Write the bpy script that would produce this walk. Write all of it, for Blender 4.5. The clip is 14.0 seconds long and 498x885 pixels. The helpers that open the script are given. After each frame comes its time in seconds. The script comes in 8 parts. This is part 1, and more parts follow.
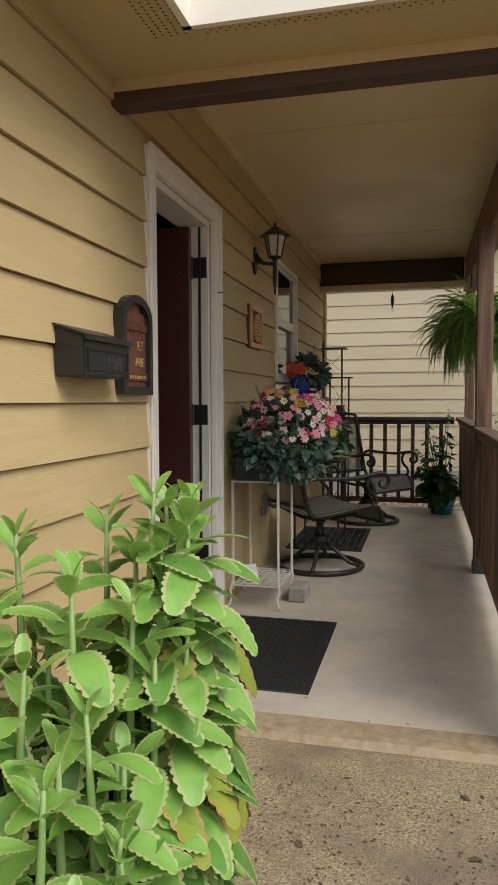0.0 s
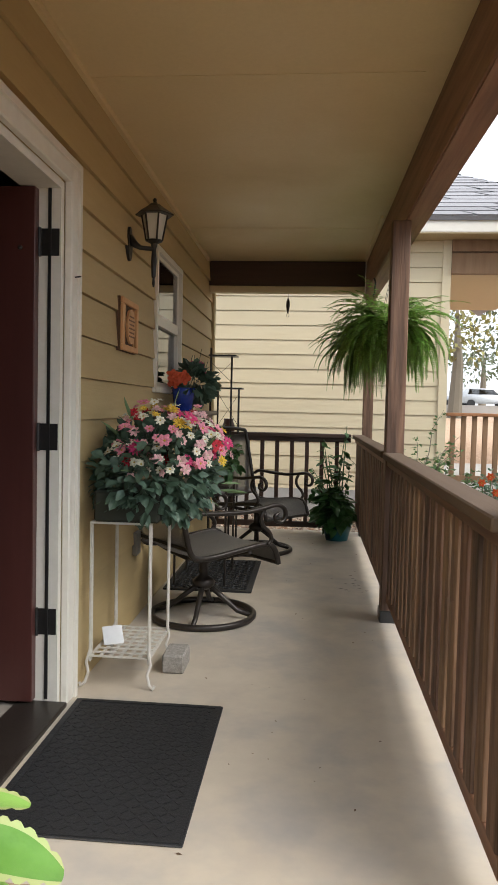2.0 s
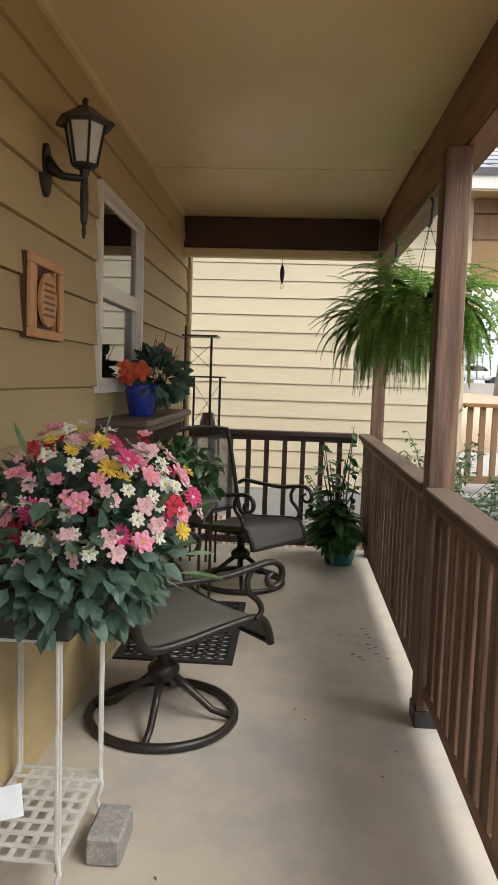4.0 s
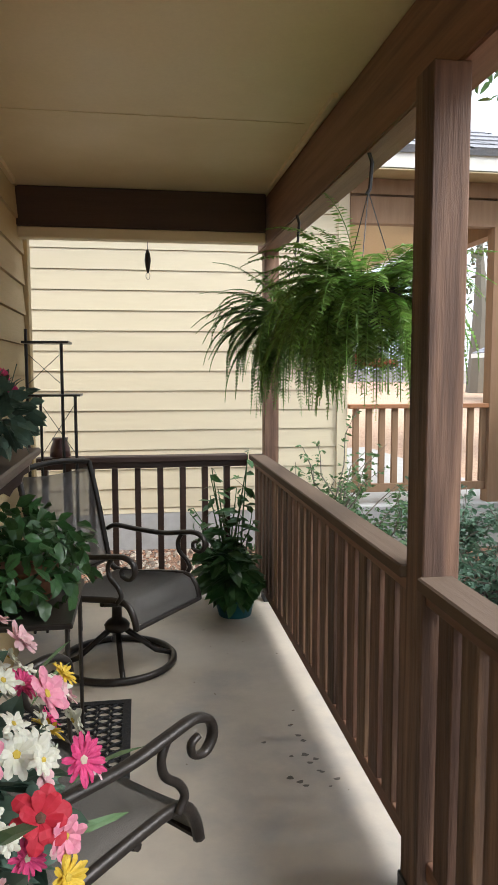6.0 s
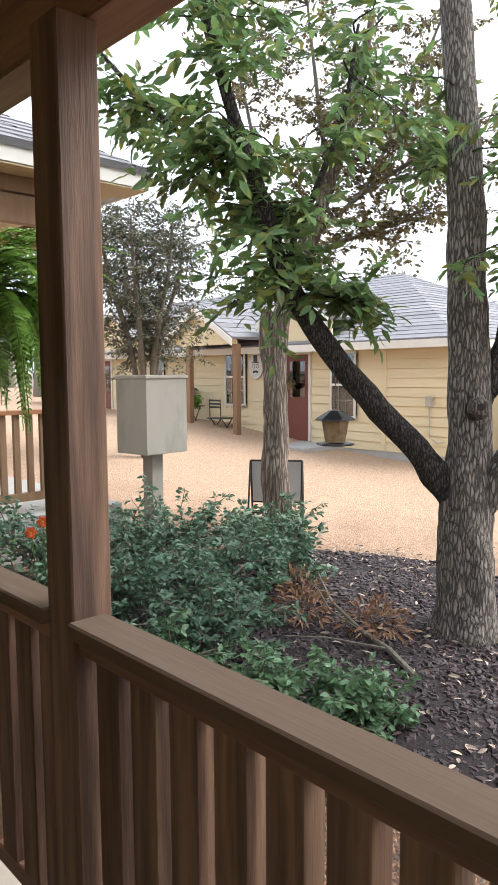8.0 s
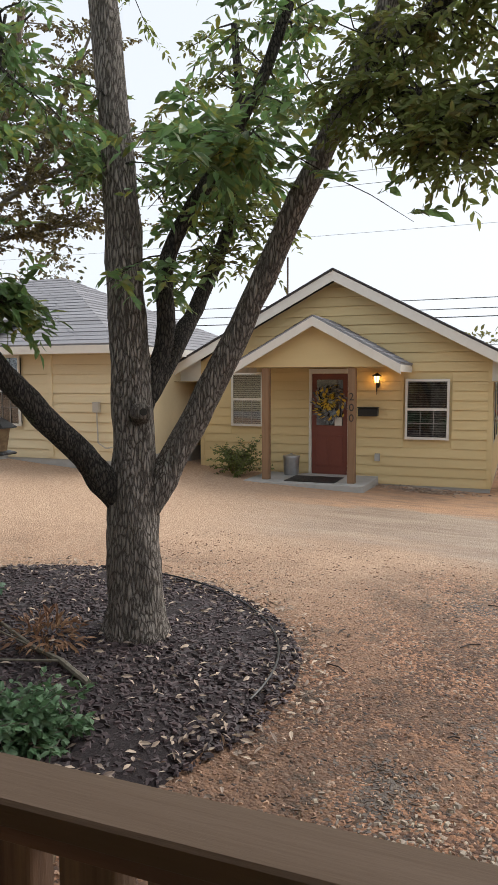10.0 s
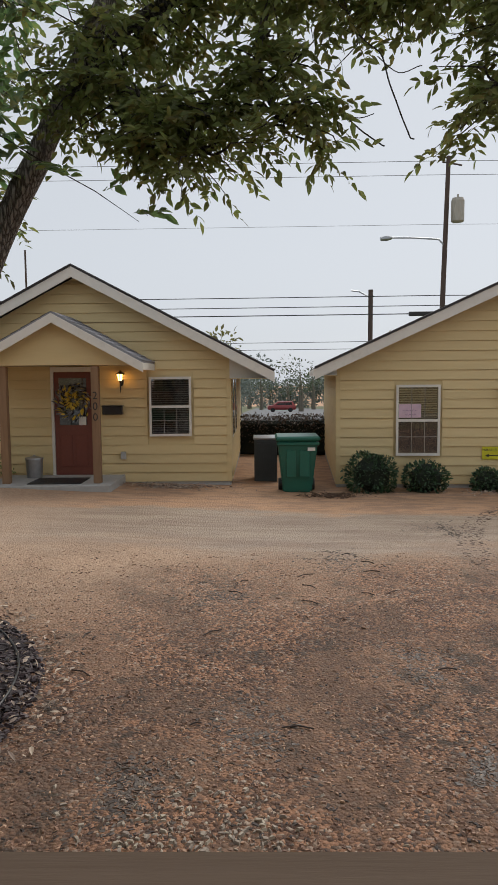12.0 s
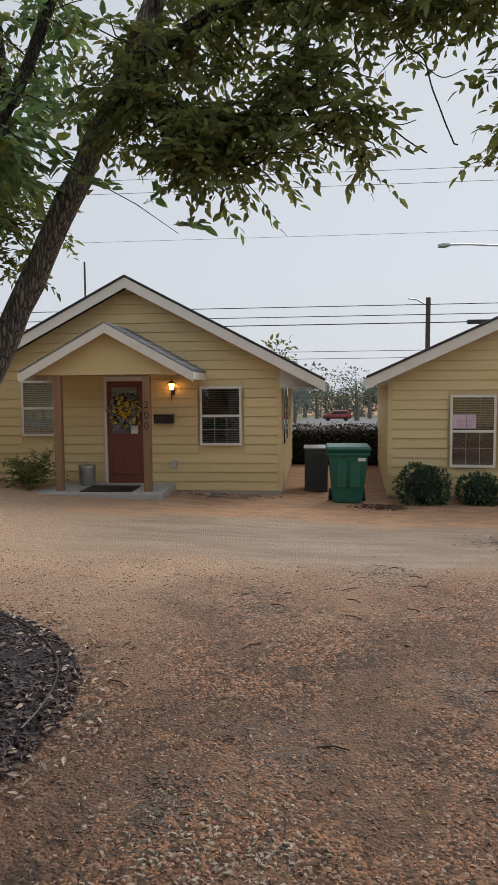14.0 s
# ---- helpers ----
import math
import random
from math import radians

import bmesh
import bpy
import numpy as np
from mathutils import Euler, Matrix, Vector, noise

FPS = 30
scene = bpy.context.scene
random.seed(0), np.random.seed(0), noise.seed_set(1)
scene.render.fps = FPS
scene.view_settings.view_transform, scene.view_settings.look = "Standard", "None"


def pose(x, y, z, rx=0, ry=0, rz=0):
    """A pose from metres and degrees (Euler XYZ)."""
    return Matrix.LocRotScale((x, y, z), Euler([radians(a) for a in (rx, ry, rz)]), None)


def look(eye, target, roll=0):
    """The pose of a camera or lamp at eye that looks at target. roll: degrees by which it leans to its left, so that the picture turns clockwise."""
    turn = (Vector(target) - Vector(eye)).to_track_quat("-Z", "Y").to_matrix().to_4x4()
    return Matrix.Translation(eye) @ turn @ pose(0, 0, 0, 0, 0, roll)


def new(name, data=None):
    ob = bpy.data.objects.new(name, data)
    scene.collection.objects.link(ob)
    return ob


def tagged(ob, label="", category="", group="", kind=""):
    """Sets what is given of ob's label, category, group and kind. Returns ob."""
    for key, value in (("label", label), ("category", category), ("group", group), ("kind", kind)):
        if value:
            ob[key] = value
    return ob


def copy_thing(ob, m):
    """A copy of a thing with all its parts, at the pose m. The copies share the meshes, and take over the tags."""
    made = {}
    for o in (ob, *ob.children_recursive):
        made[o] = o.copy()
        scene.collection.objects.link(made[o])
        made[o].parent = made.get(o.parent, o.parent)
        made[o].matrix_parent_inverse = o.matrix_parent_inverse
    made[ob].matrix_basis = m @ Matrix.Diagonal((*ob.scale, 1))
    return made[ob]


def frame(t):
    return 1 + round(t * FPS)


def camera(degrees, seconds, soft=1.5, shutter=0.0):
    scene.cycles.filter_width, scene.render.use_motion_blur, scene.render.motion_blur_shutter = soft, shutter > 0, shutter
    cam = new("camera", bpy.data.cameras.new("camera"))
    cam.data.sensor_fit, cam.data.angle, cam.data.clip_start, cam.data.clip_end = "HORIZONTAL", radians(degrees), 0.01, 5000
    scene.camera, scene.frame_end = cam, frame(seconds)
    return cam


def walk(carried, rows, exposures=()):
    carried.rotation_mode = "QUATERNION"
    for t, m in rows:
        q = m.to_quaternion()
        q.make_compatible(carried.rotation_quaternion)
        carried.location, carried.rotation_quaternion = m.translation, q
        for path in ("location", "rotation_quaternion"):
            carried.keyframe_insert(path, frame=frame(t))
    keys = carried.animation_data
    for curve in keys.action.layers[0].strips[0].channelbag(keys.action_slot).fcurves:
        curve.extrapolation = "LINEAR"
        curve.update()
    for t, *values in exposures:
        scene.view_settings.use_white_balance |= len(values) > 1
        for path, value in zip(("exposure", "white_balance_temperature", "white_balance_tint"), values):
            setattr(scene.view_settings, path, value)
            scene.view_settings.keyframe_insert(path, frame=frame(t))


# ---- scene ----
cam = camera(38.7, 14.0)
# seconds, place, then heading, tilt and lean in degrees
PATH = [
    (0.0, 1.076, 0.161, 1.139, 14.04, -3.33, -0.20),
    (0.5, 1.016, 0.319, 1.155, 10.30, -3.30, 0.60),
    (1.0, 1.012, 0.519, 1.185, 7.68, -3.27, 0.90),
    (1.5, 0.973, 0.735, 1.195, 5.60, -3.04, 1.00),
    (2.0, 0.958, 0.973, 1.200, 4.85, -2.78, 1.30),
    (2.5, 1.006, 1.246, 1.248, 4.83, -3.21, 1.80),
    (5.0, 0.720, 2.843, 1.420, 0.49, -5.45, 1.10),
    (5.5, 0.680, 3.083, 1.465, -2.71, -5.39, 0.40),
    (6.0, 0.669, 3.286, 1.496, -8.76, -5.60, -0.10),
    (6.5, 0.665, 3.422, 1.498, -17.40, -5.85, -0.00),
    (7.0, 0.686, 3.519, 1.503, -26.54, -5.88, -0.00),
    (7.5, 0.673, 3.584, 1.507, -34.83, -5.51, -0.20),
    (8.0, 0.642, 3.620, 1.504, -42.90, -5.44, -0.39),
    (8.5, 0.639, 3.627, 1.503, -49.76, -5.33, -0.27),
    (9.0, 0.651, 3.627, 1.500, -56.28, -5.19, -0.16),
    (11.5, 0.710, 3.537, 1.502, -85.31, -5.22, -0.34),
    (12.0, 0.711, 3.514, 1.504, -89.18, -5.33, -0.51),
    (12.5, 0.711, 3.496, 1.502, -92.27, -5.36, -0.51),
    (13.0, 0.713, 3.487, 1.505, -93.04, -5.32, -0.47),
    (13.5, 0.733, 3.474, 1.508, -90.05, -5.08, -0.48),
    (14.0, 0.770, 3.407, 1.522, -84.69, -4.61, -0.41),
]


def aimed(x, y, z, heading, tilt, lean):
    h, p = radians(heading), radians(tilt)
    way = Vector((-math.sin(h) * math.cos(p), math.cos(h) * math.cos(p), math.sin(p)))
    return look((x, y, z), Vector((x, y, z)) + 2 * way, lean)


# seconds, stops, kelvin, tint
EXPOSURES = [(0.0, 0.75, 6500, 10), (1.5, 1.15, 6450, 10), (2.5, 1.35, 6400, 10), (5.0, 1.6, 6250, 10), (6.5, 1.7, 6050, 10), (7.5, 1.56, 6150, 10), (9.0, 1.15, 6450, 10), (11.5, 0.04, 6550, 10), (14.0, 0.04, 6550, 10)]
walk(cam, [(t, aimed(*row)) for t, *row in PATH], EXPOSURES)

# ---- light: an overcast day ----
world = bpy.data.worlds.new("overcast_sky")
scene.world = world
world.use_nodes = True
wn, wl = world.node_tree.nodes, world.node_tree.links
sky = wn.new("ShaderNodeTexSky")
sky.sky_type = "NISHITA"
sky.sun_disc = False
sky.sun_elevation, sky.sun_rotation = radians(48), radians(120)
sky.air_density, sky.dust_density, sky.ozone_density = 1.0, 1.5, 1.0
pale = wn.new("ShaderNodeHueSaturation")
pale.inputs["Saturation"].default_value = 0.22
wl.new(sky.outputs[0], pale.inputs["Color"])
cloud = wn.new("ShaderNodeMix")
cloud.data_type = "RGBA"
cloud.inputs["Factor"].default_value = 0.8
cloud.inputs[7].default_value = (5.0, 5.4, 5.95, 1)
wl.new(pale.outputs[0], cloud.inputs[6])
wl.new(cloud.outputs[2], wn["Background"].inputs["Color"])
wn["Background"].inputs["Strength"].default_value = 0.12

sun_data = bpy.data.lights.new("sun", "SUN")
sun_data.energy, sun_data.angle, sun_data.color = 2.0, radians(40), (1.0, 0.96, 0.9)
sun = new("sun", sun_data)
sun.matrix_world = look((0, 0, 20), Vector((0, 0, 20)) - Vector((math.cos(radians(-30)) * math.cos(radians(48)), math.sin(radians(-30)) * math.cos(radians(48)), math.sin(radians(48)))))


# ---- materials ----
def material(name, colour, rough=0.7, second=None, scale=8.0, detail=6.0, amount=1.0, bump=0.0, bump_scale=40.0,
             stretch=(1, 1, 1), metal=0.0, vary=0.0, island=0.0, stain=None, stain_scale=1.2, stain_low=0.5, stain_high=0.7, world_space=False, trans=0.0, rough2=None):
    """A surface with grain, larger stains, relief and a little change from piece to piece."""
    m = bpy.data.materials.new(name)
    m.use_nodes = True
    n, l = m.node_tree.nodes, m.node_tree.links
    b = n["Principled BSDF"]
    b.inputs["Roughness"].default_value, b.inputs["Metallic"].default_value = rough, metal
    coord = n.new("ShaderNodeTexCoord")
    mapping = n.new("ShaderNodeMapping")
    mapping.inputs["Scale"].default_value = stretch
    if world_space:
        geo = n.new("ShaderNodeNewGeometry")
        l.new(geo.outputs["Position"], mapping.inputs["Vector"])
    else:
        l.new(coord.outputs["Object"], mapping.inputs["Vector"])
    info = n.new("ShaderNodeObjectInfo")
    shift = n.new("ShaderNodeVectorMath")
    shift.operation = "MULTIPLY_ADD"
    shift.inputs[1].default_value = (1, 1, 1)
    l.new(mapping.outputs[0], shift.inputs[0])
    if not world_space:
        rnd = n.new("ShaderNodeMath")
        rnd.operation = "MULTIPLY"
        rnd.inputs[1].default_value = 37.0
        l.new(info.outputs["Random"], rnd.inputs[0])
        l.new(rnd.outputs[0], shift.inputs[2])
    vec = shift.outputs[0]

    def noise_node(s, d=6.0, rough_=0.6):
        t = n.new("ShaderNodeTexNoise")
        t.inputs["Scale"].default_value, t.inputs["Detail"].default_value, t.inputs["Roughness"].default_value = s, d, rough_
        l.new(vec, t.inputs["Vector"])
        return t

    def ramp(src, lo, hi):
        r = n.new("ShaderNodeMapRange")
        r.inputs["From Min"].default_value, r.inputs["From Max"].default_value = lo, hi
        l.new(src, r.inputs["Value"])
        return r.outputs["Result"]

    def mix(fac, a, c):
        x = n.new("ShaderNodeMix")
        x.data_type = "RGBA"
        if isinstance(fac, float):
            x.inputs["Factor"].default_value = fac
        else:
            l.new(fac, x.inputs["Factor"])
        for i, v in ((6, a), (7, c)):
            if isinstance(v, tuple):
                x.inputs[i].default_value = (*v, 1)
            else:
                l.new(v, x.inputs[i])
        return x.outputs[2]

    grain = noise_node(scale, detail)
    colour_out = mix(ramp(grain.outputs["Fac"], 0.5 - 0.22 / amount, 0.5 + 0.22 / amount), colour, second or tuple(c * 0.8 for c in colour))
    if stain:
        big = noise_node(stain_scale, 5.0, 0.65)
        colour_out = mix(ramp(big.outputs["Fac"], stain_low, stain_high), colour_out, stain)
    for src, power in ((info.outputs["Random"], vary), (None, island)):
        if power:
            if src is None:
                src = n.new("ShaderNodeNewGeometry").outputs["Random Per Island"]
            hsv = n.new("ShaderNodeHueSaturation")
            r = n.new("ShaderNodeMapRange")
            r.inputs["To Min"].default_value, r.inputs["To Max"].default_value = 1 - power, 1 + power
            l.new(src, r.inputs["Value"])
            l.new(r.outputs[0], hsv.inputs["Value"])
            l.new(colour_out, hsv.inputs["Color"])
            if power > 0.2:
                r2 = n.new("ShaderNodeMapRange")
                r2.inputs["To Min"].default_value, r2.inputs["To Max"].default_value = 0.49, 0.51
                l.new(src, r2.inputs["Value"])
                l.new(r2.outputs[0], hsv.inputs["Hue"])
            colour_out = hsv.outputs[0]
    l.new(colour_out, b.inputs["Base Color"])
    if rough2 is not None:
        rr = n.new("ShaderNodeMapRange")
        rr.inputs["From Min"].default_value, rr.inputs["From Max"].default_value = 0.35, 0.65
        rr.inputs["To Min"].default_value, rr.inputs["To Max"].default_value = rough, rough2
        l.new(noise_node(stain_scale * 2, 4).outputs["Fac"], rr.inputs["Value"])
        l.new(rr.outputs[0], b.inputs["Roughness"])
    if bump:
        fine = noise_node(bump_scale, 8.0, 0.65)
        bp = n.new("ShaderNodeBump")
        bp.inputs["Strength"].default_value, bp.inputs["Distance"].default_value = min(1.0, bump), 0.006 * max(1.0, bump)
        l.new(fine.outputs["Fac"], bp.inputs["Height"])
        l.new(bp.outputs[0], b.inputs["Normal"])
    if trans:
        add = n.new("ShaderNodeMixShader")
        tr = n.new("ShaderNodeBsdfTranslucent")
        l.new(colour_out, tr.inputs["Color"])
        add.inputs[0].default_value = trans
        l.new(b.outputs[0], add.inputs[1])
        l.new(tr.outputs[0], add.inputs[2])
        l.new(add.outputs[0], n["Material Output"].inputs["Surface"])
    return m


def glow(name, colour, strength):
    m = bpy.data.materials.new(name)
    m.use_nodes = True
    b = m.node_tree.nodes["Principled BSDF"]
    b.inputs["Base Color"].default_value = (*colour, 1)
    b.inputs["Emission Color"].default_value = (*colour, 1)
    b.inputs["Emission Strength"].default_value = strength
    return m


def glass(name, tint=(0.9, 0.93, 0.92), rough=0.02, keep=0.75, ior=2.1):
    """Thin window glass: clear with a mirror-like sheen."""
    m = bpy.data.materials.new(name)
    m.use_nodes = True
    n, l = m.node_tree.nodes, m.node_tree.links
    n.remove(n["Principled BSDF"])
    clear, gloss, fres, mx = n.new("ShaderNodeBsdfTransparent"), n.new("ShaderNodeBsdfGlossy"), n.new("ShaderNodeFresnel"), n.new("ShaderNodeMixShader")
    clear.inputs[0].default_value = (*[t * keep for t in tint], 1)
    gloss.inputs["Color"].default_value, gloss.inputs["Roughness"].default_value = (0.95, 0.96, 0.97, 1), rough
    fres.inputs[0].default_value = ior
    l.new(fres.outputs[0], mx.inputs[0])
    l.new(clear.outputs[0], mx.inputs[1])
    l.new(gloss.outputs[0], mx.inputs[2])
    l.new(mx.outputs[0], n["Material Output"].inputs["Surface"])
    return m


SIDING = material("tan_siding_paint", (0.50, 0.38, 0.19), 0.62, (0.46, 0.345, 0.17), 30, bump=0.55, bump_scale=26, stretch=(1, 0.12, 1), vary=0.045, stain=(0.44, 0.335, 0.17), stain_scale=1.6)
# paler copy of the tan paint: the end wall's brighter light is in its colour
SIDING_X = material("tan_siding_paint_bright_end", (0.70, 0.605, 0.415), 0.6, (0.665, 0.57, 0.385), 30, bump=0.4, bump_scale=26, stretch=(0.12, 1, 1), vary=0.03, stain=(0.64, 0.55, 0.375), stain_scale=1.3)
SIDING_A = material("ochre_siding_paint", (0.72, 0.565, 0.295), 0.65, (0.685, 0.53, 0.27), 12, bump=0.3, stretch=(1, 0.15, 1), vary=0.03, stain=(0.65, 0.50, 0.25), stain_scale=0.8)
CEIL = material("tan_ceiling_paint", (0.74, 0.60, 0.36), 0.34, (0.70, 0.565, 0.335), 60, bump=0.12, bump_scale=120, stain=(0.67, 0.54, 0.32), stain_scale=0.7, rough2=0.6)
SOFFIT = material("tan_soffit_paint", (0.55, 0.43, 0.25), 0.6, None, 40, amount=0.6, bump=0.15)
WHITE = material("white_trim_paint", (0.76, 0.73, 0.66), 0.45, (0.70, 0.67, 0.60), 18, bump=0.15, bump_scale=60, stain=(0.60, 0.56, 0.48), stain_scale=2.4, stain_low=0.62, stain_high=0.85)
FASCIA = material("cream_fascia_paint", (0.78, 0.74, 0.66), 0.5, (0.74, 0.70, 0.62), 10, bump=0.1, stain=(0.62, 0.58, 0.50), stain_scale=1.5, stain_low=0.6, stain_high=0.8)
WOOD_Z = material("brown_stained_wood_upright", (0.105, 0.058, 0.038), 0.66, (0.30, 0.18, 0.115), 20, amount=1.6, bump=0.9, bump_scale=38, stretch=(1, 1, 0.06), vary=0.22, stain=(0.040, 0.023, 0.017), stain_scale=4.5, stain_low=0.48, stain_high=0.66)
# same porch wood, its colour brightened for the lit side beam
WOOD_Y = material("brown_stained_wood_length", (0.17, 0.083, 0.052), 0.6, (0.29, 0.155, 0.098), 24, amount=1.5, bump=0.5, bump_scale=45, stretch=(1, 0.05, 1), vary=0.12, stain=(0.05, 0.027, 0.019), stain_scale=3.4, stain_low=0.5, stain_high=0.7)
# same porch wood, with the shade on the cross pieces put into its colour
WOOD_X = material("shaded_stained_wood_across", (0.040, 0.021, 0.015), 0.55, (0.062, 0.032, 0.022), 20, amount=1.0, bump=0.35, bump_scale=45, stretch=(0.05, 1, 1), vary=0.1)
CAP = material("grey_brown_weathered_cap", (0.125, 0.088, 0.063), 0.75, (0.165, 0.12, 0.09), 16, amount=1.0, bump=0.35, bump_scale=50, stretch=(1, 0.06, 1), vary=0.06, stain=(0.175, 0.125, 0.093), stain_scale=3.0, stain_low=0.55, stain_high=0.8)
CAP.node_tree.nodes["Principled BSDF"].inputs["Specular IOR Level"].default_value = 0.12
FARWOOD = material("brown_porch_wood", (0.22, 0.125, 0.065), 0.7, (0.30, 0.18, 0.10), 14, bump=0.3, stretch=(1, 1, 0.1), vary=0.1)
ORANGEWOOD = material("orange_cedar_rail", (0.36, 0.165, 0.07), 0.6, (0.30, 0.13, 0.055), 14, bump=0.2, stretch=(0.1, 1, 1), vary=0.1)
SLAB = material("painted_concrete_floor", (0.52, 0.455, 0.365), 0.42, (0.46, 0.40, 0.325), 7, amount=1.2, bump=0.12, bump_scale=90, stain=(0.345, 0.325, 0.305), stain_scale=1.3, stain_low=0.5, stain_high=0.72, rough2=0.6)
WALKWAY = material("exposed_concrete_walk", (0.43, 0.34, 0.21), 0.85, (0.20, 0.15, 0.09), 130, amount=2.0, bump=1.0, bump_scale=200, stain=(0.20, 0.145, 0.095), stain_scale=1.9, stain_low=0.46, stain_high=0.64)
SLABEDGE = material("worn_concrete_edge", (0.36, 0.28, 0.185), 0.75, (0.24, 0.165, 0.10), 24, amount=1.3, bump=0.5, bump_scale=70, stain=(0.36, 0.27, 0.17), stain_scale=3.5)
FOUND = material("grey_foundation", (0.46, 0.45, 0.43), 0.85, (0.38, 0.37, 0.35), 9, bump=0.4)
SHINGLE = material("grey_asphalt_shingle", (0.30, 0.295, 0.31), 0.9, (0.20, 0.195, 0.205), 90, bump=0.6, bump_scale=150, vary=0.16)
DOORRED = material("maroon_door_paint", (0.085, 0.029, 0.025), 0.34, (0.07, 0.024, 0.02), 20, bump=0.1, stretch=(1, 1, 0.08), stain=(0.075, 0.027, 0.022), stain_scale=1.5)
DOORRED_A = material("brick_red_door_paint", (0.20, 0.055, 0.035), 0.5, None, 20, amount=0.6)
BLACK = material("black_powder_coat", (0.012, 0.012, 0.013), 0.38, (0.02, 0.019, 0.018), 40, bump=0.15, bump_scale=200)
IRON = material("dark_bronze_metal", (0.026, 0.021, 0.018), 0.36, (0.042, 0.035, 0.03), 30, bump=0.15, bump_scale=160, metal=0.35)
SLING = material("grey_brown_mesh_sling", (0.20, 0.185, 0.17), 0.55, (0.14, 0.13, 0.118), 260, amount=1.2, bump=0.4, bump_scale=500)
WHITEIRON = material("white_painted_wire", (0.62, 0.60, 0.56), 0.5, (0.5, 0.47, 0.42), 40, bump=0.2, stain=(0.35, 0.26, 0.18), stain_scale=9, stain_low=0.62, stain_high=0.75)
RUBBER = material("black_rubber_mat", (0.010, 0.0105, 0.012), 0.55, (0.019, 0.0195, 0.022), 60, bump=0.8, bump_scale=90)
INTERIOR = material("dim_room_paint", (0.32, 0.29, 0.25), 0.9)


def open_weave(base, see):
    """The same cloth stretched so that part of what is behind shows through its holes."""
    m = base.copy()
    m.name = "stretched_open_mesh"
    n, l = m.node_tree.nodes, m.node_tree.links
    mx, clear = n.new("ShaderNodeMixShader"), n.new("ShaderNodeBsdfTransparent")
    mx.inputs[0].default_value = see
    l.new(n["Principled BSDF"].outputs[0], mx.inputs[1])
    l.new(clear.outputs[0], mx.inputs[2])
    l.new(mx.outputs[0], n["Material Output"].inputs["Surface"])
    return m


SLING_BACK = open_weave(SLING, 0.24)

DARKGLASS = glass("tinted_glass", keep=0.35)


# ---- building helpers ----
def box(bm, x0, x1, y0, y1, z0, z1, m=None):
    """Adds a box to bm; m turns it."""
    v = [bm.verts.new(Vector((x, y, z)) if m is None else m @ Vector((x, y, z))) for x in (x0, x1) for y in (y0, y1) for z in (z0, z1)]
    for f in ((0, 1, 3, 2), (4, 6, 7, 5), (0, 4, 5, 1), (2, 3, 7, 6), (0, 2, 6, 4), (1, 5, 7, 3)):
        bm.faces.new([v[i] for i in f])


def boxed(x0, x1, y0, y1, z0, z1, bevel=0.0, m=None):
    bm = bmesh.new()
    box(bm, x0, x1, y0, y1, z0, z1, m)
    if bevel:
        bmesh.ops.bevel(bm, geom=list(bm.edges), offset=bevel, segments=1, affect="EDGES")
    return bm


def tube(bm, points, radius, sides=8, flat=1.0, closed=False):
    """A bar along the points; radius may be a list; flat squeezes it upright."""
    pts = [Vector(p) for p in points]
    k = len(pts)
    rings = []
    up = None
    for i, p in enumerate(pts):
        if closed:
            d = pts[(i + 1) % k] - pts[i - 1]
        else:
            d = pts[min(i + 1, k - 1)] - pts[max(i - 1, 0)]
        d.normalize()
        if up is None:
            up = Vector((0, 0, 1)) if abs(d.z) < 0.9 else Vector((1, 0, 0))
        side = d.cross(up).normalized()
        up = side.cross(d).normalized()
        r = radius[i] if isinstance(radius, (list, tuple)) else radius
        rings.append([bm.verts.new(p + r * (math.cos(a) * side + flat * math.sin(a) * up)) for a in [2 * math.pi * (j + 0.5) / sides for j in range(sides)]])
    for i in range(k if closed else k - 1):
        a, b = rings[i], rings[(i + 1) % k]
        for j in range(sides):
            bm.faces.new((a[j], a[(j + 1) % sides], b[(j + 1) % sides], b[j]))
    if not closed:
        bm.faces.new(rings[0][::-1])
        bm.faces.new(rings[-1])
    return bm


def lathe(bm, profile, sides=24, at=(0, 0, 0)):
    """A turned body from (radius, height) pairs."""
    rings = [[bm.verts.new((at[0] + r * math.cos(2 * math.pi * j / sides), at[1] + r * math.sin(2 * math.pi * j / sides), at[2] + h)) for j in range(sides)] for r, h in profile]
    for a, b in zip(rings, rings[1:]):
        for j in range(sides):
            bm.faces.new((a[j], a[(j + 1) % sides], b[(j + 1) % sides], b[j]))
    bm.faces.new(rings[0][::-1])
    bm.faces.new(rings[-1])
    return bm


def prism(bm, outline, depth, m):
    """Extrudes a flat outline of (u, v) pairs by depth along w; m takes (u, v, w) to the world."""
    a = [bm.verts.new(m @ Vector((u, v, 0))) for u, v in outline]
    b = [bm.verts.new(m @ Vector((u, v, depth))) for u, v in outline]
    bm.faces.new(a[::-1])
    bm.faces.new(b)
    k = len(a)
    for i in range(k):
        bm.faces.new((a[i], a[(i + 1) % k], b[(i + 1) % k], b[i]))
    return bm


